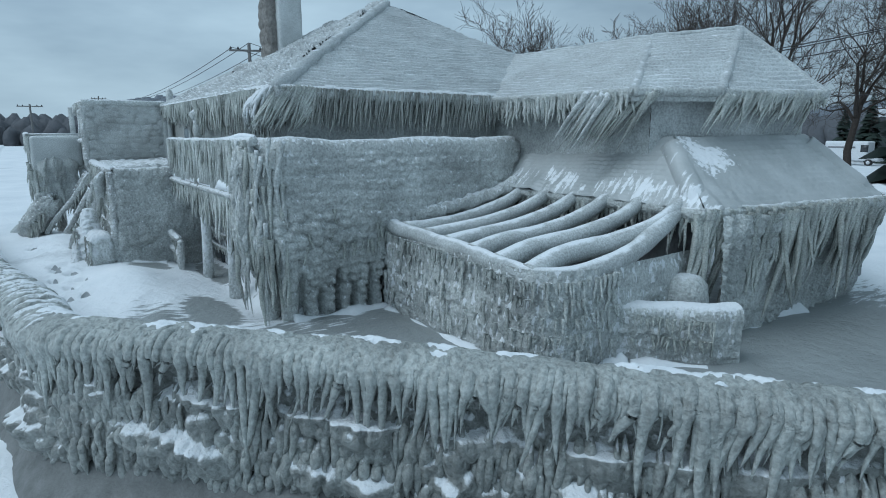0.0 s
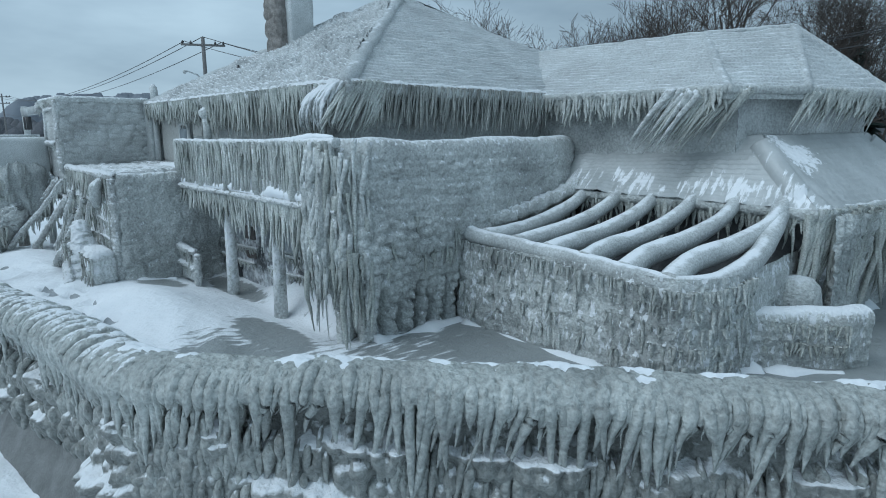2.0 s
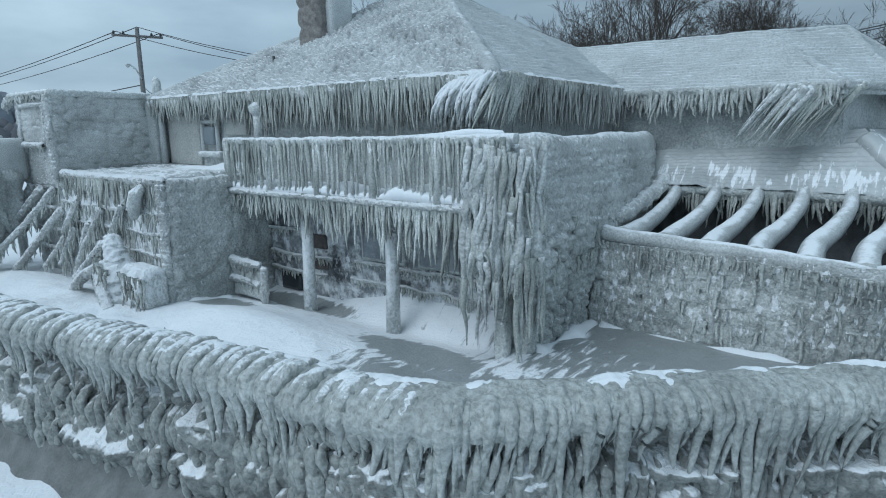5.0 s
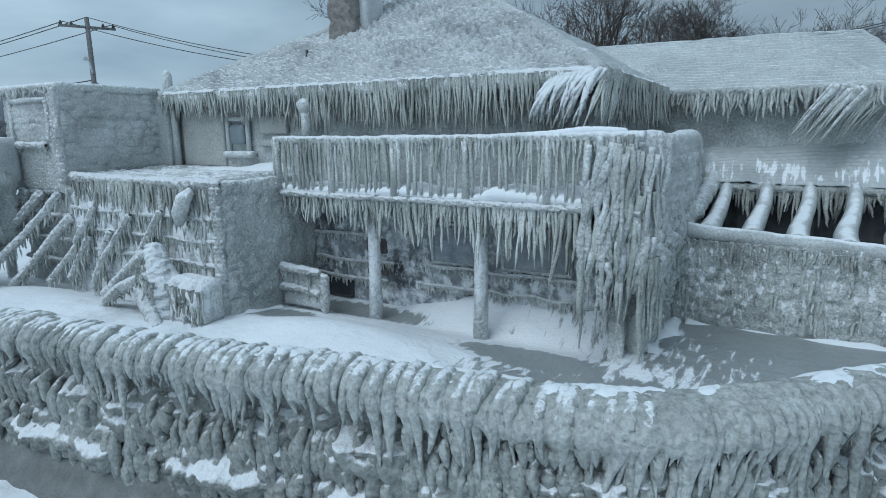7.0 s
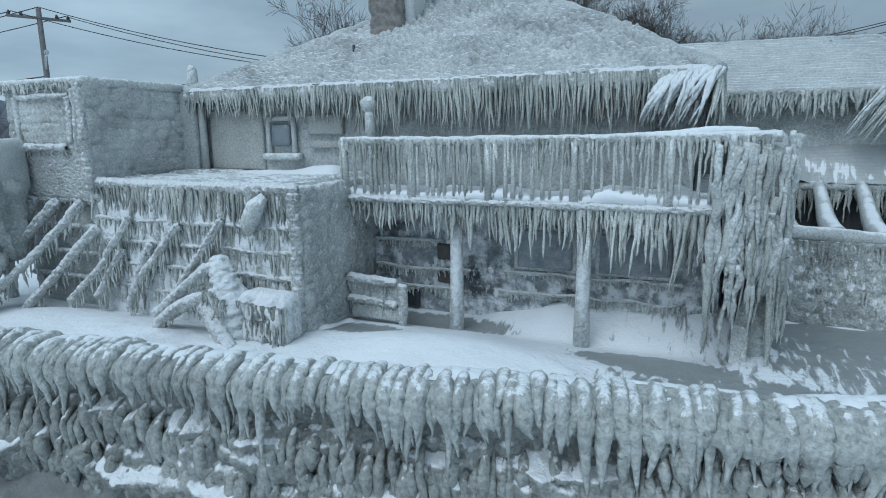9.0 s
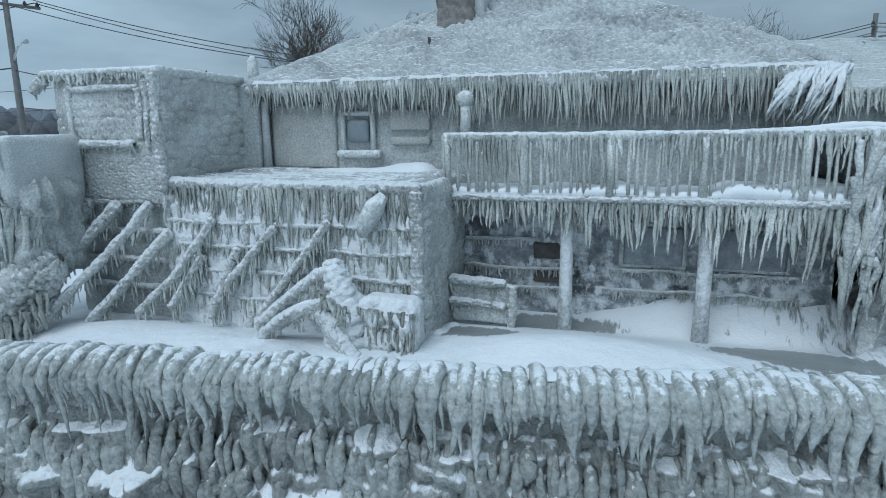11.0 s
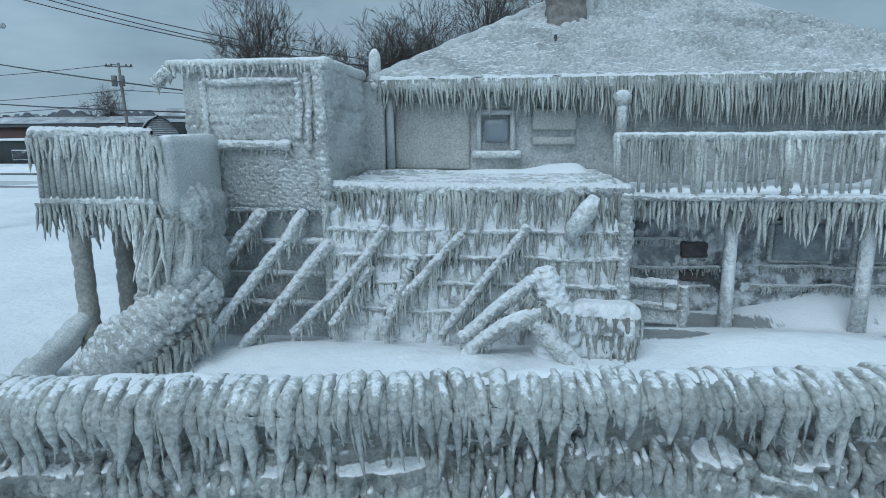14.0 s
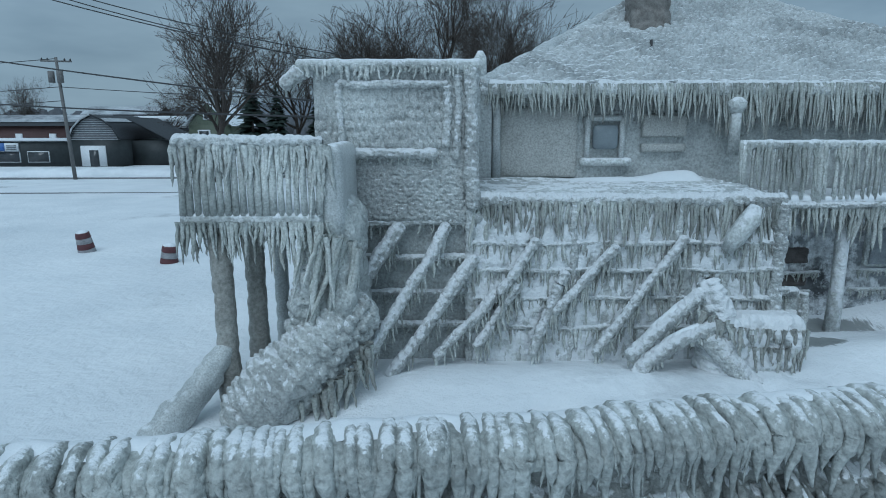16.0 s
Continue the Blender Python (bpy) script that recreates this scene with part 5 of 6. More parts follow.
hang(rim_drips, [(-6.35, 8.15, 0.85), (-5.7, 8.6, 0.78), (-5.15, 9.15, 0.75)], 0.07, (0.12, 0.4), 0.035, ICICLES, 4, jitter=0.04)
hang(rim_drips, [(-6.35, 8.15, 0.5), (-5.7, 8.6, 0.45), (-5.15, 9.15, 0.42)], 0.07, (0.12, 0.35), 0.035, ICICLES, 4, jitter=0.05)

# low curved wall with a barrel-shaped lump behind it
low_wall = thing("low_wall", "low curved garden wall under rounded ice", "wall", (-6, 9, 0))
LWX, LWP, LWN, LWQ = sweep([(-6.7, 8.1), (-6.25, 8.45), (-5.85, 8.95), (-5.45, 9.3), (-5.2, 9.75)], [(-0.32, -0.2), (-0.3, 0.6), (-0.2, 0.92), (0.0, 1.0), (0.2, 0.92), (0.28, 0.6), (0.26, 0.2), (0.24, -0.2)], 0.035, 0.035,
                           lambda u, s, X: knobs(u + 0 * s, X[..., 2], 0.11, 0.13, 0.05) * np.clip((0.85 - X[..., 2]) / 0.2, 0, 1) + 0.06 * (fbm(X * 2, 3) - 0.5))
part("ice_coat", Build().grid(LWX), drip_flecked, low_wall)
solid("barrel", Build().tube([(-6.25, 9.85, -0.1), (-6.25, 9.85, 0.3), (-6.25, 9.85, 0.8), (-6.25, 9.85, 1.12), (-6.25, 9.85, 1.26), (-6.25, 9.85, 1.3)], [0.36, 0.42, 0.43, 0.38, 0.25, 0.05], 20, 0.08, 3), ice, "barrel rounded over with grey ice", "barrel")


# ---- details of the house front ----
def iced_beam(parent, name, a, b, r, fringe=0.25, material=None, sag=0.0, meshes=None, lengths=(0.06, 0.3)):
    """A timber rounded by ice, with a short fringe below it."""
    t = np.linspace(0, 1, max(6, int(np.linalg.norm(np.array(b) - np.array(a)) / 0.045)))[:, None]
    P = np.array(a) * (1 - t) + np.array(b) * t
    P[:, 2] -= sag * np.sin(np.pi * t[:, 0])
    P += 0.07 * (stack(vnoise(P * 2.1), vnoise(P * 2.1 + 9), vnoise(P * 2.1 + 21)) - 0.5)
    ob = part(name, knobby(P[::4] if len(P) > 12 else P, r * (0.65 + 0.5 * vnoise(P[::4] * 5)), 0.09, 0.07, min(0.04, 0.45 * r)), material or rime, parent)
    if fringe:
        low = P.copy()
        low[:, 2] -= 0.6 * r
        hang(parent, low[::3], fringe, lengths, 0.028, meshes or (ICICLES_FRONT + ICICLES), 4)
    return ob


# porch front: rails, posts and rows of icicles with snow caught behind them
for z, sp in ((2.08, 0.04), (1.62, 0.04), (1.15, 0.045), (0.65, 0.05)):
    iced_beam(porch, "rail", (-24.5, 2.06, z), (-19.4, 2.06, z), 0.038, sp, lengths=(0.12, 0.5), meshes=ICICLES + ICICLES_DARK + ICICLES_FRONT)
for x in (-24.5, -22.8, -21.1, -19.42):
    iced_beam(porch, "post", (x, 2.08, 2.75), (x, 2.08, -0.1), 0.10 if x > -19.5 else 0.06, 0)
porch_fringe = thing("icicle_fringe", "ragged icicle fringe along the porch roof edge", "icicles", (-22, 2, 2.8))
hang(porch_fringe, [(-24.5, 2.03, 2.76), (-22, 2.03, 2.74), (-19.4, 2.05, 2.72)], 0.045, (0.3, 0.85), 0.038, ICICLES + ICICLES_DARK, 4)
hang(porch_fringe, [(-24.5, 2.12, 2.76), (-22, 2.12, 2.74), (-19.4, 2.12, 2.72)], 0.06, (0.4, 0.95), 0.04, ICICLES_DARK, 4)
for a, b in (((-22.94, 1.98, 1.63), (-23.5, 1.75, 0.25)), ((-21.01, 1.98, 2.19), (-22.5, 1.7, 0.25)), ((-22.08, 1.98, 2.05), (-23.2, 1.85, 0.9)), ((-23.42, 1.98, 2.2), (-24.1, 1.8, 1.2)), ((-23.7, 1.98, 1.45), (-24.45, 1.75, 0.4))):
    iced_beam(porch, "brace", a, b, 0.065, 0.032, lengths=(0.12, 0.5))
solid("ice_lump", Build().tube([(-19.95, 1.95, 2.68), (-20.08, 1.85, 2.5), (-20.25, 1.85, 2.2), (-20.36, 1.9, 1.98)], [0.11, 0.16, 0.15, 0.09], 10, 0.5, 5), ice_front, "frosted lump of ice clinging to the porch front", "ice lump")
# snow heaped on the porch roof
def heap_relief(u, v, X):
    x, y = X[..., 0], X[..., 1]
    h = 0.26 * np.exp(-(((x + 20.1) / 0.9) ** 2 + ((y - 4.5) / 0.5) ** 2)) + 0.16 * np.exp(-(((x + 21.8) / 1.8) ** 2 + ((y - 4.3) / 0.35) ** 2))
    return (h + 0.12 * (fbm(X * 1.1, 3) - 0.5)) * np.clip((-19.5 - x) / 0.45, 0, 1) * np.clip((y - 2.6) / 0.8, 0, 1) * np.clip((x + 24.4) / 1.5, 0, 1) - 0.04


solid("snow_heap", Build().grid(patch((-24.4, 2.5, 2.82), (-19.5, 2.5, 2.82), (-19.5, 4.84, 2.84), (-24.4, 4.84, 2.84), 0.07, heap_relief)), snow_mat, "smooth heap of snow on the porch roof", "snow", kind="stuff")

# braces leaning off the booth's lower wall
stair = thing("timber_braces", "leaning timber braces and rails crusted with ice", "braces", (-25.5, 1.6, 0))
for a, b, r in (((-26.38, 2.05, 2.46), (-27.0, 1.5, 0.9), 0.12), ((-25.61, 2.05, 2.43), (-26.95, 0.9, 0.55), 0.11), ((-24.84, 2.05, 2.39), (-26.40, 0.5, 0.12), 0.09), ((-24.4, 1.98, 1.87), (-25.8, 1.1, 0.15), 0.10), ((-24.04, 1.95, 1.3), (-25.15, 1.6, 0.2), 0.08)):
    iced_beam(stair, "brace", a, b, 0.82 * r, 0.045, lengths=(0.08, 0.42))
for z in (2.42, 1.85, 1.25, 0.7):
    iced_beam(stair, "rail", (-26.9, 2.12, z), (-24.4, 2.12, z), 0.05, 0.08, lengths=(0.05, 0.25))
part("stair_flank", knobby([(-26.05, 0.95, 1.5), (-26.55, 0.62, 1.0), (-27.15, 0.30, 0.42), (-27.85, 0.0, -0.2)], [0.26, 0.40, 0.47, 0.40], 0.10, 0.16, 0.09, 56, 0.03, 0.22), ice_flecked, stair, "broad knobbly mass of ice over the stair")
hang(stair, [(-26.0, 0.5, 0.95), (-26.3, 0.25, 0.6), (-26.8, 0.0, 0.3)], 0.045, (0.25, 0.65), 0.05, ICICLES + ICICLES_DARK, 4, jitter=0.08)
part("stair_post", knobby([(-26.5, 0.55, 2.55), (-26.75, 0.6, 1.9), (-27.05, 0.6, 1.0)], [0.13, 0.17, 0.12], 0.10, 0.3, 0.08, 24), ice_flecked, stair)
part("low_rail", knobby([(-27.95, 0.52, 0.95), (-28.3, 0.1, 0.42), (-28.7, -0.3, -0.02), (-29.0, -0.6, -0.4)], [0.12, 0.17, 0.21, 0.24], 0.3, 0.2, 0.03, 20, 0.03, 0.5), ice_smooth, stair, "smooth ice-swollen rail running into the snow")

# curved ice column at the balcony's corner
column = thing("ice_column", "smooth curved ice bulging down from the balcony corner", "ice column", (-26.4, 1.0, 0))
part("shaft", rounded_box(Build(), -26.60, -26.28, 0.36, 2.0, 2.55, 3.74, 0.15, 0.05, lambda Y, n: 0.05 * (fbm(Y * 2, 3) - 0.5)), ice_smooth, column)
part("skirt", rounded_box(Build(), -26.66, -26.34, 0.55, 1.6, 1.3, 2.75, 0.15, 0.04, lambda Y, n: 0.16 * ribs(Y[..., 0] + Y[..., 1], Y[..., 2], 1.0, 4.0) + knobs(Y[..., 0] + Y[..., 1], Y[..., 2], 0.12, 0.3, 0.08) + 0.3 * (fbm(Y * 1.8, 3) - 0.55)), ice, column)
hang(column, [(-26.8, 0.38, 2.55), (-26.55, 0.36, 2.5), (-26.3, 0.45, 2.4), (-26.1, 0.6, 2.2)], 0.022, (0.5, 1.5), 0.05, ICICLES + ICICLES_FRONT, 6, (0, 12), jitter=0.12)
hang(column, [(-26.6, 0.33, 3.7), (-26.5, 0.33, 3.7), (-26.4, 0.33, 3.65)], 0.03, (0.5, 1.2), 0.05, ICICLES_FRONT, 4)

# booth sign: frame, sill and a leaning cap end
for a, b, r in (((-26.55, 2.0, 4.60), (-24.86, 2.0, 4.60), 0.05), ((-26.55, 2.0, 4.6), (-26.5, 2.0, 3.55), 0.05), ((-24.88, 2.0, 4.6), (-24.88, 2.0, 3.55), 0.055), ((-26.52, 1.95, 3.54), (-24.86, 1.95, 3.54), 0.075)):
    iced_beam(booth, "sign_frame", a, b, r, 0.07 if b[2] < 3.6 and a[2] < 3.6 else 0, lengths=(0.06, 0.2))
iced_beam(booth, "corner_trim", (-24.5, 2.0, 4.85), (-24.48, 2.0, 2.5), 0.09, 0)
iced_beam(booth, "downpipe", (-24.72, 2.0, 4.75), (-24.70, 2.0, 3.3), 0.05, 0)
hang(booth, [(-27.2, 1.93, 4.85), (-25.8, 1.93, 4.86), (-24.35, 1.93, 4.86)], 0.045, (0.06, 0.24), 0.035, ICICLES_FRONT, 5)
iced_beam(booth, "cap_end", (-27.1, 2.0, 4.82), (-27.42, 1.95, 4.55), 0.10, 0.06, lengths=(0.08, 0.2))

# link wall and round pier between the booth and the house, and a stub flue above it
link = thing("link_wall", "narrow iced wall and pier joining booth and house", "wall", (-24.2, 4.5, 0))
part("panel", rounded_box(Build(), -24.7, -23.95, 4.45, 4.9, 2.5, 4.75, 0.05, 0.08, lambda Y, n: 0.03 * (fbm(Y * 4, 3) - 0.5)), wall_iced, link)
part("pier", Build().tube([(-23.85, 4.62, 4.6), (-23.85, 4.62, 3.8), (-23.85, 4.62, 2.8)], 0.09, 10, 0.25, 4), ice_smooth, link)
solid("stub_flue", Build().tube([(-24.18, 4.75, 4.6), (-24.18, 4.75, 5.0), (-24.18, 4.75, 5.3), (-24.18, 4.75, 5.42)], [0.13, 0.13, 0.12, 0.05], 10, 0.2, 5), ice_front, "stubby flue capped with ice at the eave end", "flue")
solid("vent_pipe", Build().tube([(-20.4, 6.0, 5.4), (-20.4, 6.0, 5.62), (-20.4, 6.0, 5.8)], 0.035, 8, 0.1, 5), wire_mat, "small dark vent pipe in the roof", "vent pipe")
lantern = thing("wall_lantern", "wall lantern swallowed by a knob of ice", "lantern", (-19.16, 4.5, 4.3))
part("lamp_head", Build().tube([(-19.16, 4.46, 4.52), (-19.16, 4.46, 4.42), (-19.16, 4.46, 4.3), (-19.16, 4.46, 4.2)], [0.08, 0.19, 0.17, 0.10], 12, 0.2, 5), ice_front, lantern)
part("stem", Build().tube([(-19.16, 4.46, 4.25), (-19.16, 4.46, 3.9), (-19.16, 4.46, 3.4)], [0.10, 0.11, 0.12], 10, 0.3, 5), ice_front, lantern)

# upper window and blank wall panels
window = thing("window_1", "small upper window framed in ice", "window", (-21.65, 4.8, 3.7), kind="structure")
for a, b in (((-22.02, 4.74, 4.12), (-21.28, 4.74, 4.12)), ((-22.0, 4.74, 4.15), (-22.0, 4.74, 3.3)), ((-21.3, 4.74, 4.15), (-21.3, 4.74, 3.3))):
    part("window_frame", Build().tube([a, tuple((p + q) / 2 for p, q in zip(a, b)), b], 0.06, 8, 0.2, 6), ice_smooth, window)
part("window_sill", rounded_box(Build(), -22.15, -21.1, 4.62, 4.82, 3.18, 3.34, 0.05, 0.06, lambda Y, n: 0.02 * (fbm(Y * 6, 3) - 0.5)), ice_front, window)
part("pane", rounded_box(Build(), -21.9, -21.38, 4.70, 4.84, 3.5, 4.0, 0.10, 0.06, lambda Y, n: 0 * Y[..., 0]), plain_material("frosted_glass", (0.16, 0.19, 0.21), (0.24, 0.27, 0.29), 0.25, 3.0, 0.002), window)
for x0, x1, z0, z1 in ((-20.9, -20.0, 3.75, 4.2), (-20.9, -20.0, 3.45, 3.62)):
    solid("wall_panel", rounded_box(Build(), x0, x1, 4.70, 4.84, z0, z1, 0.03, 0.05, lambda Y, n: 0.015 * (fbm(Y * 6, 3) - 0.5)), panel_ice, "plain iced panel on the upper wall", "panel", "upper wall panels")
smooth_panel = rounded_box(Build(), -23.8, -22.2, 4.76, 4.87, 2.95, 4.35, 0.04, 0.06, lambda Y, n: 0.012 * (fbm(Y * 4, 3) - 0.5) + 0.02 * np.clip(Y[..., 0] + 23.1, 0, 1) * knobs(Y[..., 0], Y[..., 2], 0.09, 0.07, 1.0))
solid("wall_panel", smooth_panel, panel_ice, "broad smooth panel of beige iced wall", "panel", "upper wall panels")

# ---- shaded ground floor under the deck ----
front_wall = thing("ground_floor_wall", "ground-floor wall with rimed ledges and windows, deck shade painted dark", "wall", (-16, 4.8, 0))
# dark end of the siding colour carries the deck's shade; pale patches are rime
part("siding", Build().grid(patch((-19.3, 4.76, -0.3), (-12.3, 4.76, -0.3), (-12.3, 4.76, 2.42), (-19.3, 4.76, 2.42), 0.06, lambda u, v, X: 0.012 * np.abs(np.sin(np.pi * v / 0.11)) + 0.04 * (fbm(X * 2.5, 4) - 0.5))), ice_material("shaded_half_iced_siding", (0.07, 0.075, 0.08), (0.36, 0.385, 0.41), 0.38, 0.22, 1.0, 2.6, 0.4, 9.0, 0.03, 0.3, 0.4, 5.0), front_wall)
for z, x0, x1 in ((0.95, -19.2, -16.9), (0.55, -19.2, -17.0), (1.0, -16.2, -12.8), (0.6, -16.4, -12.8), (1.55, -19.2, -17.7)):
    iced_beam(front_wall, "ledge", (x0, 4.62, z), (x1, 4.66, z), 0.03, 0.05, lengths=(0.05, 0.22))
for z0, z1 in ((1.12, 1.48), (0.62, 0.92)):
    part("brick_patch", rounded_box(Build(), -17.78, -17.22, 4.68, 4.8, z0, z1, 0.06, 0.03, lambda Y, n: 0.12 * (fbm(Y * 5, 4) - 0.55)), plain_material("bare_brown_brick", (0.045, 0.040, 0.038), (0.15, 0.135, 0.13), 0.7, 7.0, 0.02), front_wall, "patch of bare dark red brick")
for x0, x1, z0, z1 in ((-18.9, -18.2, 0.0, 0.42),):
    part("window", rounded_box(Build(), x0, x1, 4.67, 4.8, z0, z1, 0.03, 0.08, lambda Y, n: 0 * Y[..., 0]), glass_dark, front_wall, "dark window pane")

for x0, x1 in ((-16.0, -14.9), (-14.4, -13.1)):
    w = part("window", rounded_box(Build(), x0 - 0.08, x1 + 0.08, 4.66, 4.8, 1.05, 1.95, 0.04, 0.06, lambda Y, n: 0.03 * (fbm(Y * 7, 3) - 0.5)), ice_front, front_wall, "rime-framed window")
    part("pane", rounded_box(Build(), x0, x1, 4.63, 4.7, 1.12, 1.88, 0.02, 0.05, lambda Y, n: 0.015 * (fbm(Y * 9, 3) - 0.5)), plain_material("rimed_glass", (0.10, 0.115, 0.13), (0.42, 0.45, 0.48), 0.3, 4.0, 0.006), w, "half-frosted pane")

bench = thing("bench", "iced bench end with icicled slats", "bench", (-18.6, 3.5, 0))
iced_beam(bench, "top_slat", (-19.25, 3.5, 0.92), (-18.02, 3.5, 0.84), 0.075, 0.05, lengths=(0.1, 0.4))
iced_beam(bench, "lower_slat", (-19.25, 3.5, 0.45), (-18.02, 3.5, 0.40), 0.07, 0.05, lengths=(0.08, 0.25))
iced_beam(bench, "leg", (-18.0, 3.5, 0.85), (-18.0, 3.5, -0.15), 0.07, 0)
part("panel", rounded_box(Build(), -19.2, -18.05, 3.5, 3.6, 0.05, 0.85, 0.04, 0.06, lambda Y, n: 0.06 * (fbm(Y * 4, 3) - 0.5)), ice_front, bench)

# overturned garden table under ice and snow
table = thing("garden_table", "collapsed garden table with splayed legs under frosted ice", "garden table", (-20.5, 1.5, 0))
part("top", knobby([(-20.78, 1.55, 1.62), (-20.70, 1.52, 1.3), (-20.58, 1.52, 0.95), (-20.5, 1.52, 0.5), (-20.5, 1.52, -0.1)], [0.09, 0.20, 0.30, 0.36, 0.42], 0.10, 0.40, 0.06, 40, 0.03, 0.3), ice_snowy, table, "frosted middle of the table heaped with snow")
hang(table, [(-20.95, 1.25, 1.15), (-20.5, 1.12, 0.95), (-20.25, 1.15, 0.8)], 0.035, (0.15, 0.55), 0.04, ICICLES_FRONT + ICICLES_DARK, 6, jitter=0.08)
for leg, rad in (([(-20.9, 1.45, 1.42), (-21.45, 1.35, 0.98), (-22.1, 1.2, 0.42)], 0.085), ([(-20.55, 1.28, 0.98), (-21.2, 1.2, 0.78), (-21.75, 1.12, 0.45), (-22.05, 1.08, 0.12)], 0.095), ([(-20.9, 1.28, 0.8), (-20.55, 1.15, 0.42), (-20.1, 1.0, -0.02)], 0.13)):
    part("leg", knobby(leg, rad, 0.10, 0.08, 0.035), rime, table)
    cap = [(p[0], p[1] + 0.03, p[2] + rad * 0.62) for p in leg]
    part("snow_ridge", knobby(cap, [0.03, 0.075, 0.06, 0.03], 0.3, 0.2, 0.01), snow_mat, table, "snow lying along a leg")
    hang(table, [(p[0], p[1] - 0.03, p[2] - rad * 0.6) for p in leg], 0.06, (0.06, 0.22), 0.03, ICICLES_FRONT, 4)
part("seat", rounded_box(Build(), -20.3, -19.2, 1.4, 2.0, 0.05, 1.02, 0.22, 0.035, lambda Y, n: 0.12 * (fbm(Y * 2.0, 3) - 0.5) + np.clip(-n[..., 1], 0, 1) * knobs(Y[..., 0], Y[..., 2], 0.09, 0.3, 0.08)), ice_snowy, table)
for z in (0.85, 0.55):
    hang(table, [(-20.3, 1.37, z), (-19.7, 1.34, z - 0.03), (-19.2, 1.37, z - 0.05)], 0.04, (0.15, 0.5), 0.036, ICICLES_FRONT + ICICLES_DARK, 4)

# snow drifts at the feet of the walls
for x0, y0, x1, y1, h in ((-11.56, 4.3, -11.42, 6.5, 0.24), (-11.2, 6.38, -6.9, 6.32, 0.22), (-6.1, 8.15, -5.2, 9.0, 0.26), (-6.45, 7.0, -6.3, 8.0, 0.34), (-6.0, 10.4, -6.2, 15.6, 0.42), (-19.2, 2.0, -19.1, 3.3, 0.35)):
    t = np.linspace(0, 1, 40)[:, None]
    P = np.concatenate([np.array([x0, y0]) * (1 - t) + np.array([x1, y1]) * t, 0 * t], 1)
    rr = h * np.clip(2.2 * vnoise(np.concatenate([P[:, :2] * 1.6, 0 * t + h * 9], 1)) - 0.55, 0.04, 1.2)
    P[:, 2] -= 0.5 * rr
    solid("snow_drift", Build().tube(P, rr, 12, 0.2, 5), snow_mat, "small drift of clean snow at a wall's foot", "snow", "drifts at the wall feet", kind="stuff")
solid("ice_boulder", rounded_box(Build(), -4.3, -3.5, 15.2, 15.9, -0.1, 0.62, 0.3, 0.06, lambda Y, n: 0.08 * (fbm(Y * 3, 3) - 0.5)), ice, "rounded lump of ice on the frozen ground", "ice lump")

# ---- trees, poles and buildings inland ----
def limb(store, a, direction, length, r, level, rng, droop):
    n = 5 if level < 2 else 4
    P, d = [np.array(a)], np.array(direction, float)
    for k in range(n):
        d = d + np.array([rng.gauss(0, 0.14), rng.gauss(0, 0.14), rng.gauss(0.045 - droop, 0.12)])
        d /= np.linalg.norm(d)
        P.append(P[-1] + d * length / n)
    P = np.array(P)
    rad = np.maximum(np.linspace(r, r * (0.55 if level < 3 else 0.4), n + 1), 0.012)
    store[0 if level < 2 else 1].tube(P, rad, (8, 6, 4, 3, 3, 3)[level])
    if level >= 5:
        return
    kids = (7, 5, 4, 4, 3)[level]
    for k in range(kids):
        f = rng.uniform(0.35, 1.0) if level else rng.uniform(0.5, 1.0)
        i = min(n - 1, int(f * n))
        q = P[i] * (1 - (f * n - i)) + P[i + 1] * (f * n - i)
        axis = P[i + 1] - P[i]
        axis /= np.linalg.norm(axis)
        side = np.cross(axis, (rng.gauss(0, 1), rng.gauss(0, 1), rng.gauss(0, 1)))
        side /= np.linalg.norm(side)
        out = axis * rng.uniform(0.85, 1.15) + side * rng.uniform(0.5, 0.9) + np.array([0, 0, 0.06])
        out /= np.linalg.norm(out)
        limb(store, q, out, length * rng.uniform(0.52, 0.78), rad[i] * rng.uniform(0.45, 0.7), level + 1, rng, droop)


def bare_tree(at, height, seed, droop=0.0, lean=(0.0, 0.0)):
    rng = random.Random(seed)
    store = [Build(), Build()]
    limb(store, (0, 0, -0.3), (lean[0], lean[1], 1.0), height * 0.42, height * 0.018, 0, rng, droop * 0)
    tree = thing("bare_tree", "leafless winter tree with dense dark twigs", "tree", (0, 0, 0), "bare trees inland")
    part("trunk", store[0], bark, tree)
    part("crown", store[1], bark, tree)
    tree.location = at
    for c in tree.children:
        c.matrix_parent_inverse = Matrix.Identity(4)
    return tree


big_tree = bare_tree((-26.0, 49.0, -0.3), 20.0, 4, 0.02)
mid_tree = bare_tree((-42.3, 39.5, -0.3), 16.5, 23)
small_tree = bare_tree((-47.0, 54.0, -0.3), 15.0, 14)
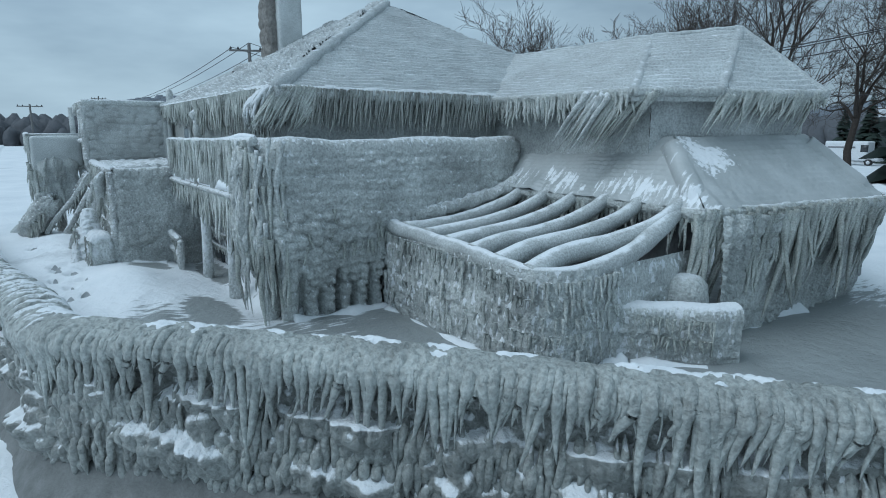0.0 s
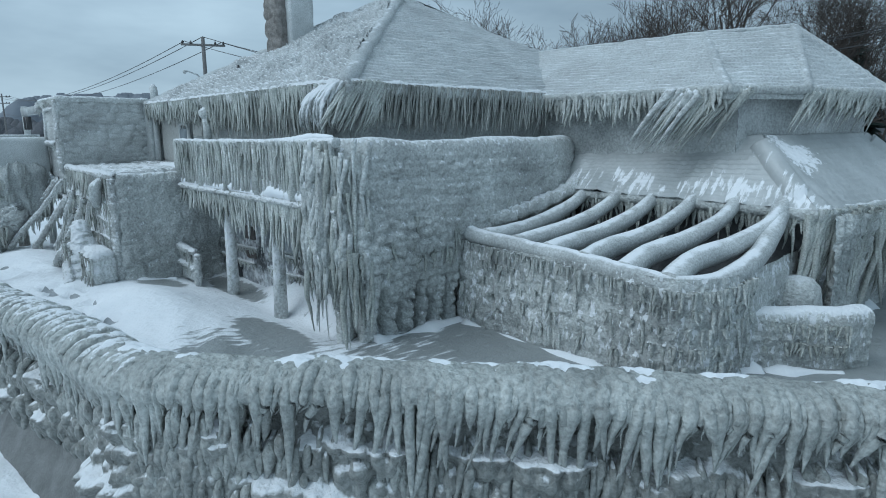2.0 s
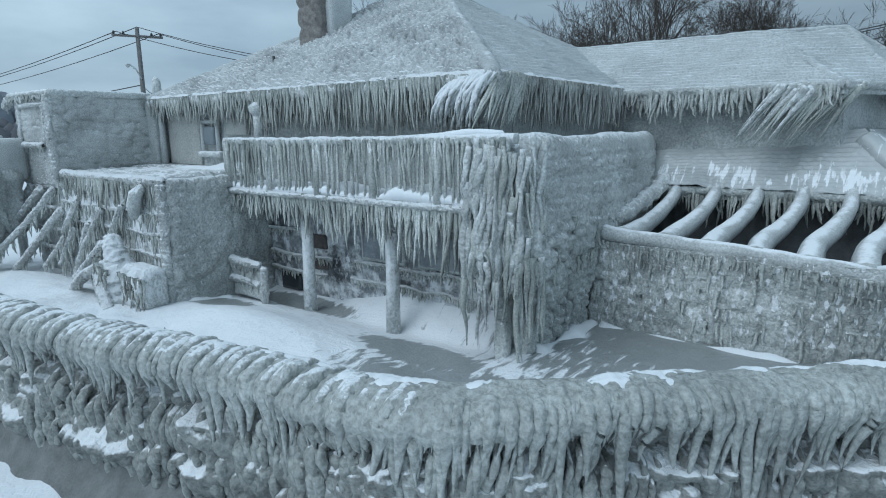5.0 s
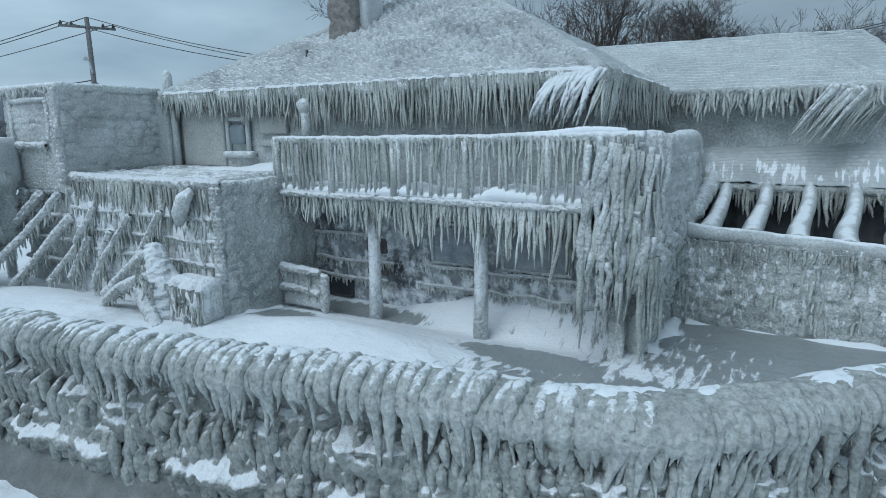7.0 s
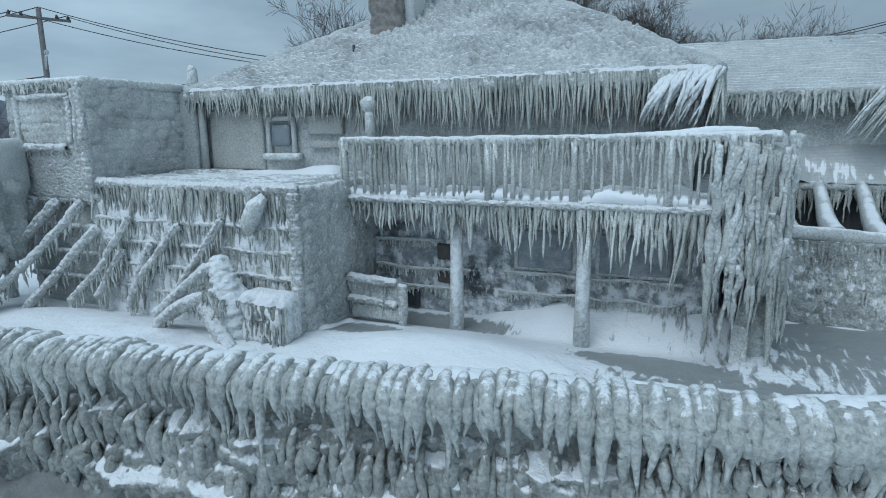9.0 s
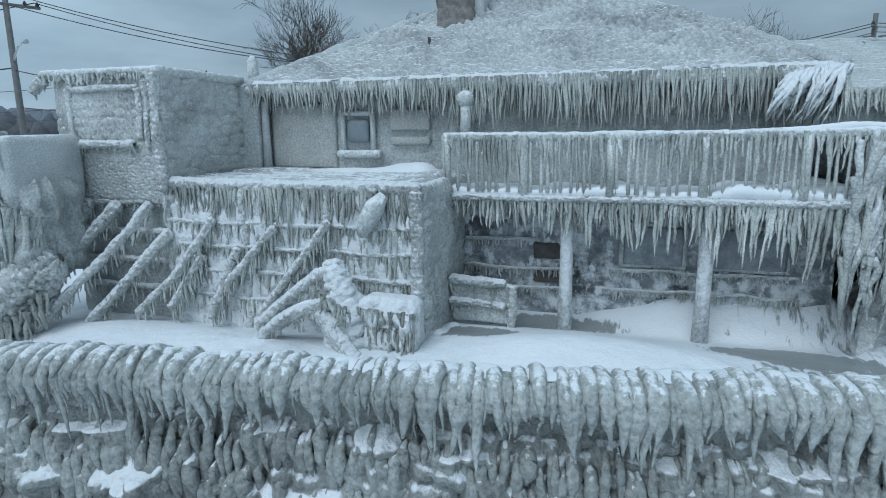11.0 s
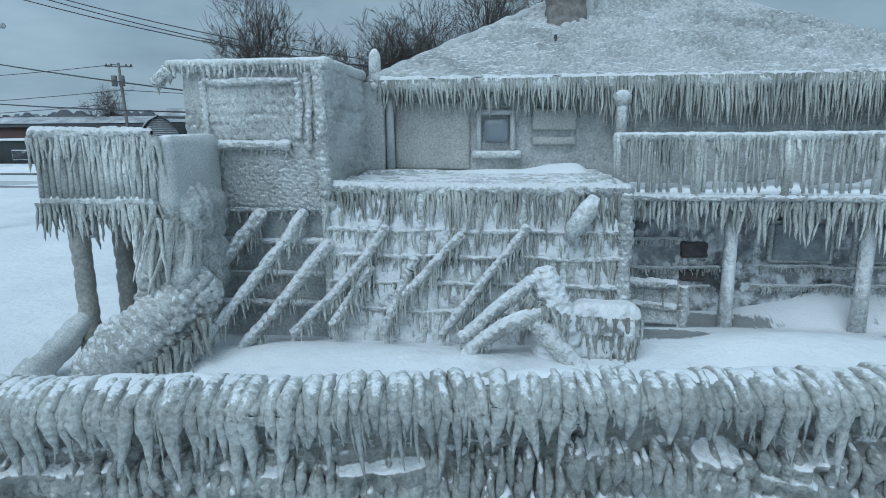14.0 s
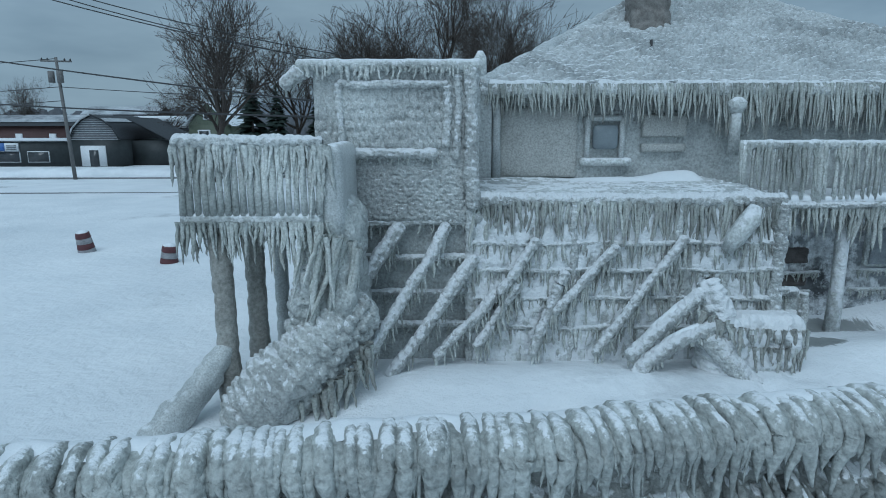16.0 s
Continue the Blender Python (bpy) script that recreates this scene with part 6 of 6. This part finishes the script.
for src, x, y, turn, k in ((big_tree, -20.5, 53.0, 70, 0.9), (big_tree, -19.0, 66.0, 160, 0.95), (mid_tree, -24.0, 34.0, 40, 0.85), (small_tree, -28.0, 40.0, 200, 0.95), (mid_tree, -8.0, 66.0, 120, 1.0), (mid_tree, -34.5, 45.0, 80, 0.95), (small_tree, -31.0, 43.0, 20, 0.95), (mid_tree, -38.0, 52.0, 300, 0.9), (big_tree, 2.0, 75.0, 230, 0.8), (big_tree, -30.0, 95.0, 100, 1.0), (small_tree, -24.0, 100.0, 50, 1.0), (mid_tree, -88.0, 88.0, 190, 0.8), (small_tree, -70.0, 95.0, 130, 0.8), (mid_tree, -9.6, 53.0, 25, 0.85), (small_tree, -13.5, 57.0, 75, 0.95), (mid_tree, -5.0, 56.0, 260, 0.75), (big_tree, -17.0, 54.0, 310, 0.72), (small_tree, -1.5, 53.0, 140, 0.75), (mid_tree, -29.5, 52.0, 205, 0.95)):
    copy_thing(src, pose(x, y, -0.3, 0, 0, turn) @ Matrix.Diagonal((k, k, k, 1)))


def conifer(at, height, seed):
    rng = random.Random(seed)
    tree = thing("conifer", "dark dense conifer dusted with snow", "tree", at, "conifers inland")
    part("trunk", Build().tube([(0, 0, -0.3), (0, 0, height * 0.5), (0, 0, height)], [0.18, 0.12, 0.02], 6), bark, tree).matrix_parent_inverse = Matrix.Identity(4)
    B = Build()
    for k in range(260):
        f = rng.random() ** 0.8
        z = height * (0.06 + 0.92 * f)
        ln = height * 0.27 * (1 - f) * rng.uniform(0.6, 1.15) + 0.15
        a = rng.uniform(0, 2 * math.pi)
        c, s_ = math.cos(a), math.sin(a)
        w = 0.18 + 0.22 * ln
        tip = (c * ln, s_ * ln, z - 0.28 * ln)
        mid = 0.6
        B.add([(0, 0, z), (c * ln * mid - s_ * w, s_ * ln * mid + c * w, z - 0.25 * ln), tip, (c * ln * mid + s_ * w, s_ * ln * mid - c * w, z - 0.25 * ln), (c * ln * mid, s_ * ln * mid, z - 0.02)], tris=[(0, 1, 4), (1, 2, 4), (2, 3, 4), (3, 0, 4)])
    part("crown", B, evergreen, tree).matrix_parent_inverse = Matrix.Identity(4)
    return tree


fir = conifer((-30.5, 93.0, -0.3), 10.0, 1)
for x, y, k in ((-35.5, 97.0, 1.0), (-39.5, 99.0, 0.85), (-27.0, 88.0, 1.05), (-32.0, 100.0, 1.1), (-41.5, 47.0, 0.95), (-38.5, 44.0, 0.8), (-36.0, 50.0, 0.95), (-24.5, 84.0, 1.3), (-33.0, 47.0, 0.6), (-17.6, 56.6, 1.4)):
    copy_thing(fir, pose(x, y, -0.3, 0, 0, 57 * k * 9) @ Matrix.Diagonal((k, k, k, 1)))


def utility_pole(at, top, label, arms=((0.4, 2.4),), arm_dir=(0.3, 1.0), gear=False):
    pole = thing("utility_pole", label, "utility pole", at, "utility poles")
    x, y, z = at
    local = lambda name, b, m, lab="": part(name, b, m, pole, lab)
    local("shaft", Build().tube([(x, y, z), ((x + top[0]) / 2, (y + top[1]) / 2, (z + top[2]) / 2), top], [0.16, 0.14, 0.11], 10), pole_wood)
    n = math.hypot(*arm_dir)
    ux, uy = arm_dir[0] / n, arm_dir[1] / n
    for drop, w in arms:
        c = (top[0], top[1], top[2] - drop)
        local("crossarm", Build().tube([(c[0] - ux * w / 2, c[1] - uy * w / 2, c[2]), c, (c[0] + ux * w / 2, c[1] + uy * w / 2, c[2])], 0.075, 6), pole_wood)
        for k in (-1, -0.6, 0.6, 1):
            q = (c[0] + ux * w / 2 * k * 0.92, c[1] + uy * w / 2 * k * 0.92, c[2])
            local("insulator", Build().tube([q, (q[0], q[1], q[2] + 0.12), (q[0], q[1], q[2] + 0.24)], [0.05, 0.08, 0.03], 8), wire_mat)
    if gear:
        for k in (-0.35, 0.35):
            local("transformer", Build().tube([(top[0] + k, top[1] - 0.3, top[2] - 1.1), (top[0] + k, top[1] - 0.3, top[2] - 1.5), (top[0] + k, top[1] - 0.3, top[2] - 2.0)], 0.24, 12), pole_wood)
    return pole


PA, PR, PW, P2 = (-42.0, 13.5, 9.7), (-4.5, 28.5, 9.2), (-131.0, 13.4, 10.5), (-55.75, 43.0, 9.6)
pole_a = utility_pole((-42.0, 13.5, -0.3), PA, "tall roadside pole with crossarm and street lamp", ((0.45, 2.6),), (0.45, 1.0))
part("lamp_arm", Build().tube([(-42.0, 13.5, 6.9), (-40.2, 12.3, 7.25), (-38.2, 11.0, 7.25), (-37.8, 10.7, 7.15)], [0.05, 0.045, 0.04, 0.1], 8), ice_smooth, pole_a, "arm of the street lamp")
utility_pole((-4.5, 28.5, -0.3), PR, "thick pole behind the wing roof", ((0.7, 2.2),), (0.4, 1.0), True)
utility_pole((-131.0, 13.4, -0.3), PW, "distant pole by the snowy road", ((0.5, 2.4), (1.6, 2.0)), (0.2, 1.0))
utility_pole((-55.35, 43.0, -0.3), P2, "leaning pole with transformers by the road", ((0.3, 2.2),), (1.0, 0.3), True)
utility_pole((-100.0, 2.0, -0.3), (-100.0, 2.0, 7.6), "distant pole by the snowy road", ((0.3, 3.0),), (0.2, 1.0))


def wire(a, b, sag, r=0.02, icy=False):
    t = np.linspace(0, 1, 30)[:, None]
    P = np.array(a) * (1 - t) + np.array(b) * t
    P[:, 2] -= sag * 4 * t[:, 0] * (1 - t[:, 0])
    solid("overhead_wire", Build().tube(P, r, 5), ice_smooth if icy else wire_mat, "sagging overhead wire strung between poles", "wire", "overhead wires")


for k, dz in ((-1.1, -0.25), (1.1, -0.25), (0.0, 0.05)):
    wire((PA[0] + 0.4 * k, PA[1] + 0.9 * k, PA[2] + dz), (PR[0] + 0.4 * k, PR[1] + 0.9 * k, PR[2] - 0.5 + dz), 2.7)
    wire((PA[0] + 0.4 * k, PA[1] + 0.9 * k, PA[2] + dz), (PW[0], PW[1] + k, PW[2] - 0.4), 2.0, 0.025)
    wire((PR[0] + 0.4 * k, PR[1] + 0.9 * k, PR[2] - 0.5 + dz), (45.0, 48.0, 11.0 + dz), 0.9)
wire((PA[0], PA[1], 6.6), (PW[0], PW[1], 7.2), 1.2, 0.03)
for dz in (-0.1, -2.3, -3.4):
    wire((P2[0], P2[1], P2[2] + dz), (-130.0, 46.0, 10.0 + dz), 1.5, 0.03)
wire((P2[0], P2[1], P2[2] - 2.3), (-12.0, 47.0, 6.4), 0.5, 0.03)
wire((PA[0], PA[1], 6.5), (-24.2, 6.0, 4.15), 0.1, 0.022)
wire((PA[0], PA[1], 4.9), (-24.2, 4.95, 4.1), 0.1, 0.022)
wire((-5.5, 17.0, 5.0), (20.0, 60.0, 9.5), 0.3, 0.03, True)


def road_strip(name, y0, y1, z, mat, label):
    solid(name, Build().grid(patch((-400, y0, z), (120, y0, z), (120, y1, z), (-400, y1, z), 2.0, lambda u, v, X: 0.03 * (fbm(X * 0.7, 3) - 0.5))), mat, label, name, kind="structure")


road_strip("road", 31.5, 36.5, -0.17, plain_material("slushy_road", (0.38, 0.40, 0.42), (0.62, 0.64, 0.66), 0.6, 0.8, 0.02), "ploughed road under grey packed snow")
for y in (31.2, 43.5):
    t = np.linspace(0, 1, 200)[:, None]
    solid("kerb", Build().tube(np.concatenate([-300 + 330 * t, y + 0.2 * np.sin(t * 40), -0.14 + 0 * t], 1), 0.10, 6), plain_material("dirty_kerb_snow", (0.10, 0.10, 0.10), (0.25, 0.26, 0.27), 0.8), "dirty kerb line showing through the snow", "kerb", kind="structure")
t = np.linspace(0, 1, 400)[:, None]
BK = np.concatenate([-140 + 130 * t, 47.5 + 1.0 * np.sin(t * 9), -0.25 + 0 * t], 1)
solid("snow_bank", Build().tube(BK, 0.35 + 1.1 * np.clip(fbm(BK * 0.25, 4) - 0.25, 0, 1)[:], 10, 0.5, 1.0), snow_mat, "long ploughed bank of snow along the road", "snow bank", kind="stuff")

dark_green = plain_material("dark_green_siding", (0.018, 0.022, 0.024), (0.04, 0.048, 0.05), 0.6, 2.0)
dark_roof = plain_material("dark_shingle_roof", (0.02, 0.022, 0.026), (0.05, 0.053, 0.06), 0.7, 3.0, 0.02)
white_trim = plain_material("white_trim_paint", (0.62, 0.64, 0.66), (0.78, 0.80, 0.82), 0.6)
olive = plain_material("olive_green_siding", (0.07, 0.085, 0.06), (0.12, 0.14, 0.10), 0.6, 2.0)


def boxed(x0, x1, y0, y1, z0, z1):
    return Build().box(x0, x1, y0, y1, z0, z1)


barn = thing("gambrel_building", "dark building with curved gambrel roof dusted with snow", "building", (-63, 64, 0))
prof = [(-66.6, 2.7), (-66.0, 3.9), (-65.0, 4.9), (-63.8, 5.45), (-62.6, 4.9), (-61.5, 4.0), (-60.8, 2.7)]
part("wall", boxed(-66.5, -60.9, 61.5, 72, -0.3, 2.75), dark_green, barn, smooth=False)
n = len(prof)
part("gable", Build().add([(x, 61.6, z) for x, z in prof], tris=[(0, k, k + 1) for k in range(1, n - 1)]), plain_material("grey_clapboard", (0.09, 0.10, 0.11), (0.17, 0.18, 0.19), 0.6, 3.0), barn, smooth=False)
part("roof", Build().grid(np.array([[(x, 61.2, z + 0.08), (x, 73.0, z + 0.08)] for x, z in prof])), dark_roof, barn, smooth=False)
part("side_wing", boxed(-60.9, -56.0, 64, 72, -0.3, 2.6), dark_green, barn, smooth=False)
part("side_roof", Build().add([(-61.2, 63.5, 5.3), (-56.0, 63.5, 2.5), (-56.0, 72.5, 2.5), (-61.2, 72.5, 5.3)], quads=[(0, 1, 2, 3)]).add([(-61.2, 63.5, 5.2), (-56.0, 63.5, 2.4), (-56.0, 72.5, 2.4), (-61.2, 72.5, 5.2)], quads=[(3, 2, 1, 0)]), dark_roof, barn, smooth=False)
part("snow_strip", boxed(-64.3, -58.0, 72.0, 73.2, 4.9, 5.6), snow_mat, barn, smooth=False)
board_snow = plain_material("snow_dusted_board", (0.20, 0.21, 0.22), (0.62, 0.64, 0.66), 0.7, 2.5)
for k in range(10):
    z = 2.75 + 0.25 * k
    half = np.interp(z, (2.7, 3.9, 4.9, 5.45), (2.85, 2.2, 1.2, 0.1))
    part("board", boxed(-63.75 - half, -63.75 + half, 61.50, 61.58, z, z + 0.09), board_snow, barn, smooth=False)
for k in range(6):
    x0, z0, x1, z1 = prof[k] + prof[k + 1]
    part("verge", Build().tube([(x0, 61.15, z0 + 0.1), ((x0 + x1) / 2, 61.15, (z0 + z1) / 2 + 0.1), (x1, 61.15, z1 + 0.1)], 0.09, 6), board_snow if k < 3 else dark_roof, barn)
part("roof_snow", Build().add([(-63.0, 61.2, 5.18), (-62.2, 61.2, 4.78), (-62.2, 73, 4.78), (-63.0, 73, 5.18)], quads=[(0, 1, 2, 3)]), board_snow, barn, smooth=False)
part("door_frame", boxed(-65.4, -62.6, 61.36, 61.5, -0.2, 2.1), white_trim, barn, smooth=False)
part("door", boxed(-64.4, -63.4, 61.26, 61.36, -0.2, 1.6), glass_dark, barn, smooth=False)
annex = thing("flat_annex", "low flat-roofed dark shop with snow on its roof", "building", (-76, 63, 0))
part("wall", boxed(-88, -66.7, 61.8, 70, -0.3, 2.6), dark_green, annex, smooth=False)
part("roof_edge", boxed(-88.2, -66.6, 61.6, 70, 2.6, 2.85), snow_mat, annex, smooth=False)
for x in (-84.0, -78.0, -74.9, -71.6):
    w = part("window", boxed(x - 0.08, x + 2.38, 61.72, 61.8, 0.22, 1.48), white_trim, annex, "pale-framed shop window", smooth=False)
    part("pane", boxed(x, x + 2.3, 61.66, 61.72, 0.3, 1.4), glass_dark, w, smooth=False)
part("sign_board", boxed(-75.6, -72.5, 61.5, 61.7, 1.5, 2.4), white_trim, annex, "pale sign board", smooth=False)
part("sign_panel", boxed(-74.8, -74.0, 61.44, 61.5, 1.5, 2.4), plain_material("blue_sign", (0.05, 0.12, 0.35), (0.08, 0.17, 0.42), 0.5), annex, "blue sign field", smooth=False)
for k in range(3):
    part("sign_bar", boxed(-73.8, -72.7, 61.44, 61.5, 1.62 + 0.22 * k, 1.7 + 0.22 * k), dark_green, annex, "dark bar of sign lettering", smooth=False)


thin_snow = plain_material("thin_roof_snow", (0.10, 0.11, 0.12), (0.62, 0.65, 0.68), 0.8, 0.35, 0.02, 0.0, 3.0)


def gabled(name, label, x0, x1, y0, y1, h, ridge, wall, along_x=True, over=0.5, roof=None, eave_snow=True):
    b = thing(name, label, "building", ((x0 + x1) / 2, (y0 + y1) / 2, 0))
    part("wall", boxed(x0, x1, y0, y1, -0.3, h), wall, b, smooth=False)
    a0, a1, b0, b1 = x0 - over, x1 + over, y0 - over, y1 + over
    if along_x:
        my = (y0 + y1) / 2
        for lift, mat in ((0.0, roof or dark_roof), (0.12, thin_snow)):
            f = 1.0 if lift == 0 else 0.7
            top = Build()
            for s_, yy in ((1, b0), (-1, b1)):
                ye = yy + (my - yy) * (1 - f)
                ze = h + (ridge - h) * (1 - f) + lift
                top.add([(a0, ye, ze), (a1, ye, ze), (a1, my, ridge + lift), (a0, my, ridge + lift)], quads=[(0, 1, 2, 3)])
            part("roof" if lift == 0 else "roof_snow", top, mat, b, smooth=False)
        for xx in (x0, x1):
            part("gable", Build().add([(xx, y0, h), (xx, y1, h), (xx, my, ridge)], tris=[(0, 1, 2)]), wall, b, smooth=False)
    else:
        mx = (x0 + x1) / 2
        part("roof", Build().add([(a0, b0, h - 0.2), (mx, b0, ridge), (mx, b1, ridge), (a0, b1, h - 0.2)], quads=[(0, 1, 2, 3)]).add([(a1, b0, h - 0.2), (mx, b0, ridge), (mx, b1, ridge), (a1, b1, h - 0.2)], quads=[(0, 1, 2, 3)]), snow_mat, b, smooth=False)
        part("gable", Build().add([(x0, y0, h), (x1, y0, h), (mx, y0, ridge)], tris=[(0, 1, 2)]), wall, b, smooth=False)
    return b


red = gabled("brick_building", "long red brick building under snowy roofs", -108, -76, 84, 92, 4.4, 6.0, red_brick)
for x in (-98, -93, -88, -83, -80):
    part("window", boxed(x, x + 1.0, 83.85, 84.0, 1.6, 3.3), white_trim, red, smooth=False)
gabled("dark_house", "dark house with snow-streaked roof behind the shop", -84, -72, 94, 102, 5.6, 7.6, dark_green)
cottage = gabled("green_cottage", "olive green cottage with white trim", -65.5, -59.0, 92, 104, 4.6, 8.2, olive, along_x=False, over=0.8)
for x0, x1, z0, z1 in ((-63.0, -61.6, 5.4, 6.6), (-64.0, -62.0, 2.2, 3.8)):
    w = part("window", boxed(x0, x1, 91.85, 92.0, z0, z1), white_trim, cottage, smooth=False)
    part("pane", boxed(x0 + 0.25, x1 - 0.25, 91.8, 91.85, z0 + 0.2, z1 - 0.2), glass_dark, w, smooth=False)
part("porch", boxed(-66, -56, 89, 92, -0.3, 1.8), white_trim, cottage, smooth=False)
gabled("small_shed", "small pale shed with a snowy roof", -70.5, -66.5, 96, 101, 3.6, 5.0, white_trim)
gabled("low_garage", "low garage with a flat snowy roof by the trees", -44, -30, 118, 126, 5.5, 8.0, dark_green)

# white step van parked by the conifers
van = thing("step_van", "white delivery van dusted with snow", "van", (-34.4, 88, 0))
VX, VY = -36.6, 86.6
part("body", rounded_box(Build(), VX, VX + 5.0, VY, VY + 2.2, 0.3, 2.75, 0.2, 0.2, lambda Y, n: 0 * Y[..., 0]), white_trim, van)
part("bonnet", rounded_box(Build(), VX + 4.8, VX + 6.3, VY + 0.1, VY + 2.1, 0.3, 1.35, 0.2, 0.2, lambda Y, n: 0 * Y[..., 0]), white_trim, van)
part("windscreen", boxed(VX + 4.2, VX + 5.04, VY - 0.03, VY + 0.02, 1.45, 2.3), glass_dark, van, smooth=False)
part("side_stripe", boxed(VX + 0.4, VX + 3.6, VY - 0.03, VY + 0.02, 1.9, 2.1), plain_material("grey_stripe", (0.2, 0.21, 0.22), (0.3, 0.31, 0.32)), van, smooth=False)
for x in (VX + 1.0, VX + 5.2):
    wh = part("wheel", Build().tube([(x, VY - 0.05, 0.15), (x, VY + 0.15, 0.15), (x, VY + 0.35, 0.15)], 0.42, 16), wire_mat, van)
    part("rim", Build().tube([(x, VY - 0.09, 0.15), (x, VY - 0.07, 0.15), (x, VY - 0.05, 0.15)], 0.22, 12), white_trim, wh)

# striped traffic drums half buried in the snow
drum_red = plain_material("faded_drum_red", (0.06, 0.022, 0.027), (0.13, 0.045, 0.05), 0.6)

drum_white = plain_material("dirty_drum_white", (0.16, 0.16, 0.17), (0.42, 0.42, 0.44), 0.6, 5.0)


def traffic_drum(at, turn):
    d = thing("traffic_drum", "red and white traffic drum standing tilted in snow", "traffic drum", (0, 0, 0), "traffic drums")
    for k in range(5):
        z0, z1 = 0.18 * k, 0.18 * (k + 1)
        r0, r1 = 0.29 - 0.015 * k, 0.285 - 0.015 * (k + 1)
        part("band", Build().tube([(0, 0, z0), (0, 0, z0 + 0.02), (0, 0, z1 - 0.02), (0, 0, z1)], [r0 * 0.96, r0, r1, r1 * 0.96], 16, 0.05, 4), drum_red if k % 2 == 0 else drum_white, d)
    part("snow_cap", Build().tube([(0, 0, 0.88), (0, 0, 0.93), (0, 0, 0.98)], [0.2, 0.16, 0.04], 12, 0.2, 4), snow_mat, d)
    d.matrix_basis = pose(*at, 5, -6, turn)
    for c in d.children:
        c.matrix_parent_inverse = Matrix.Identity(4)
    return d


traffic_drum((-36.5, 11.8, -0.25), 20)
traffic_drum((-33.1, 10.0, -0.36), 130)

# signal gantry on the road to the west
gantry = thing("signal_gantry", "grey steel gantry with hanging traffic signals", "gantry", (-76, 7, 0))
for x, y in ((-78.0, 5.2), (-76.5, 8.6)):
    part("post", boxed(x - 0.25, x + 0.25, y - 0.25, y + 0.25, -0.3, 6.5), wall_iced, gantry, smooth=False)
part("beam", boxed(-76.9, -70.0, 8.3, 8.9, 5.6, 6.3), wall_iced, gantry, smooth=False)
for x in (-74.6, -73.2):
    part("signal", boxed(x, x + 0.5, 8.1, 8.5, 4.2, 5.4), wire_mat, gantry, smooth=False)

# wooded hill far inland, distance haze painted into its pale blue colour
HW = Build()
for k in range(700):
    a = RNG.uniform(1.75, 3.0)
    d = RNG.uniform(420, 520)
    x, y = -25 + d * math.cos(a), d * math.sin(a)
    h = (20 + 9 * math.sin(a * 5) + RNG.uniform(-2, 3)) * d / 470
    w = h * RNG.uniform(0.25, 0.45)
    HW.tube([(x, y, -1), (x, y, h * 0.5), (x, y, h * 0.8), (x, y, h)], [w, w, w * 0.7, w * 0.2], 6, 0.8, 0.3)
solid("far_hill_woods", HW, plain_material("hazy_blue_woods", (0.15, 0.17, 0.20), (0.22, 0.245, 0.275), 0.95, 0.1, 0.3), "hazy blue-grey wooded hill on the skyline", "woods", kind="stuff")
# far woods along the horizon, with haze mixed into their grey colour
WB2 = Build()
for k in range(900):
    a = RNG.uniform(-0.15, 2.35) + math.pi / 2 - 0.55
    d = RNG.uniform(190, 330)
    x, y = -25 + d * math.cos(a), d * math.sin(a)
    h = RNG.uniform(6.0, 11.0) * d / 260
    w = h * RNG.uniform(0.35, 0.6)
    P = np.array([(x, y, -1), (x, y, h * 0.35), (x, y, h * 0.7), (x, y, h)])
    WB2.tube(P, [w * 0.8, w, w * 0.75, w * 0.15], 7, 0.8, 0.5)
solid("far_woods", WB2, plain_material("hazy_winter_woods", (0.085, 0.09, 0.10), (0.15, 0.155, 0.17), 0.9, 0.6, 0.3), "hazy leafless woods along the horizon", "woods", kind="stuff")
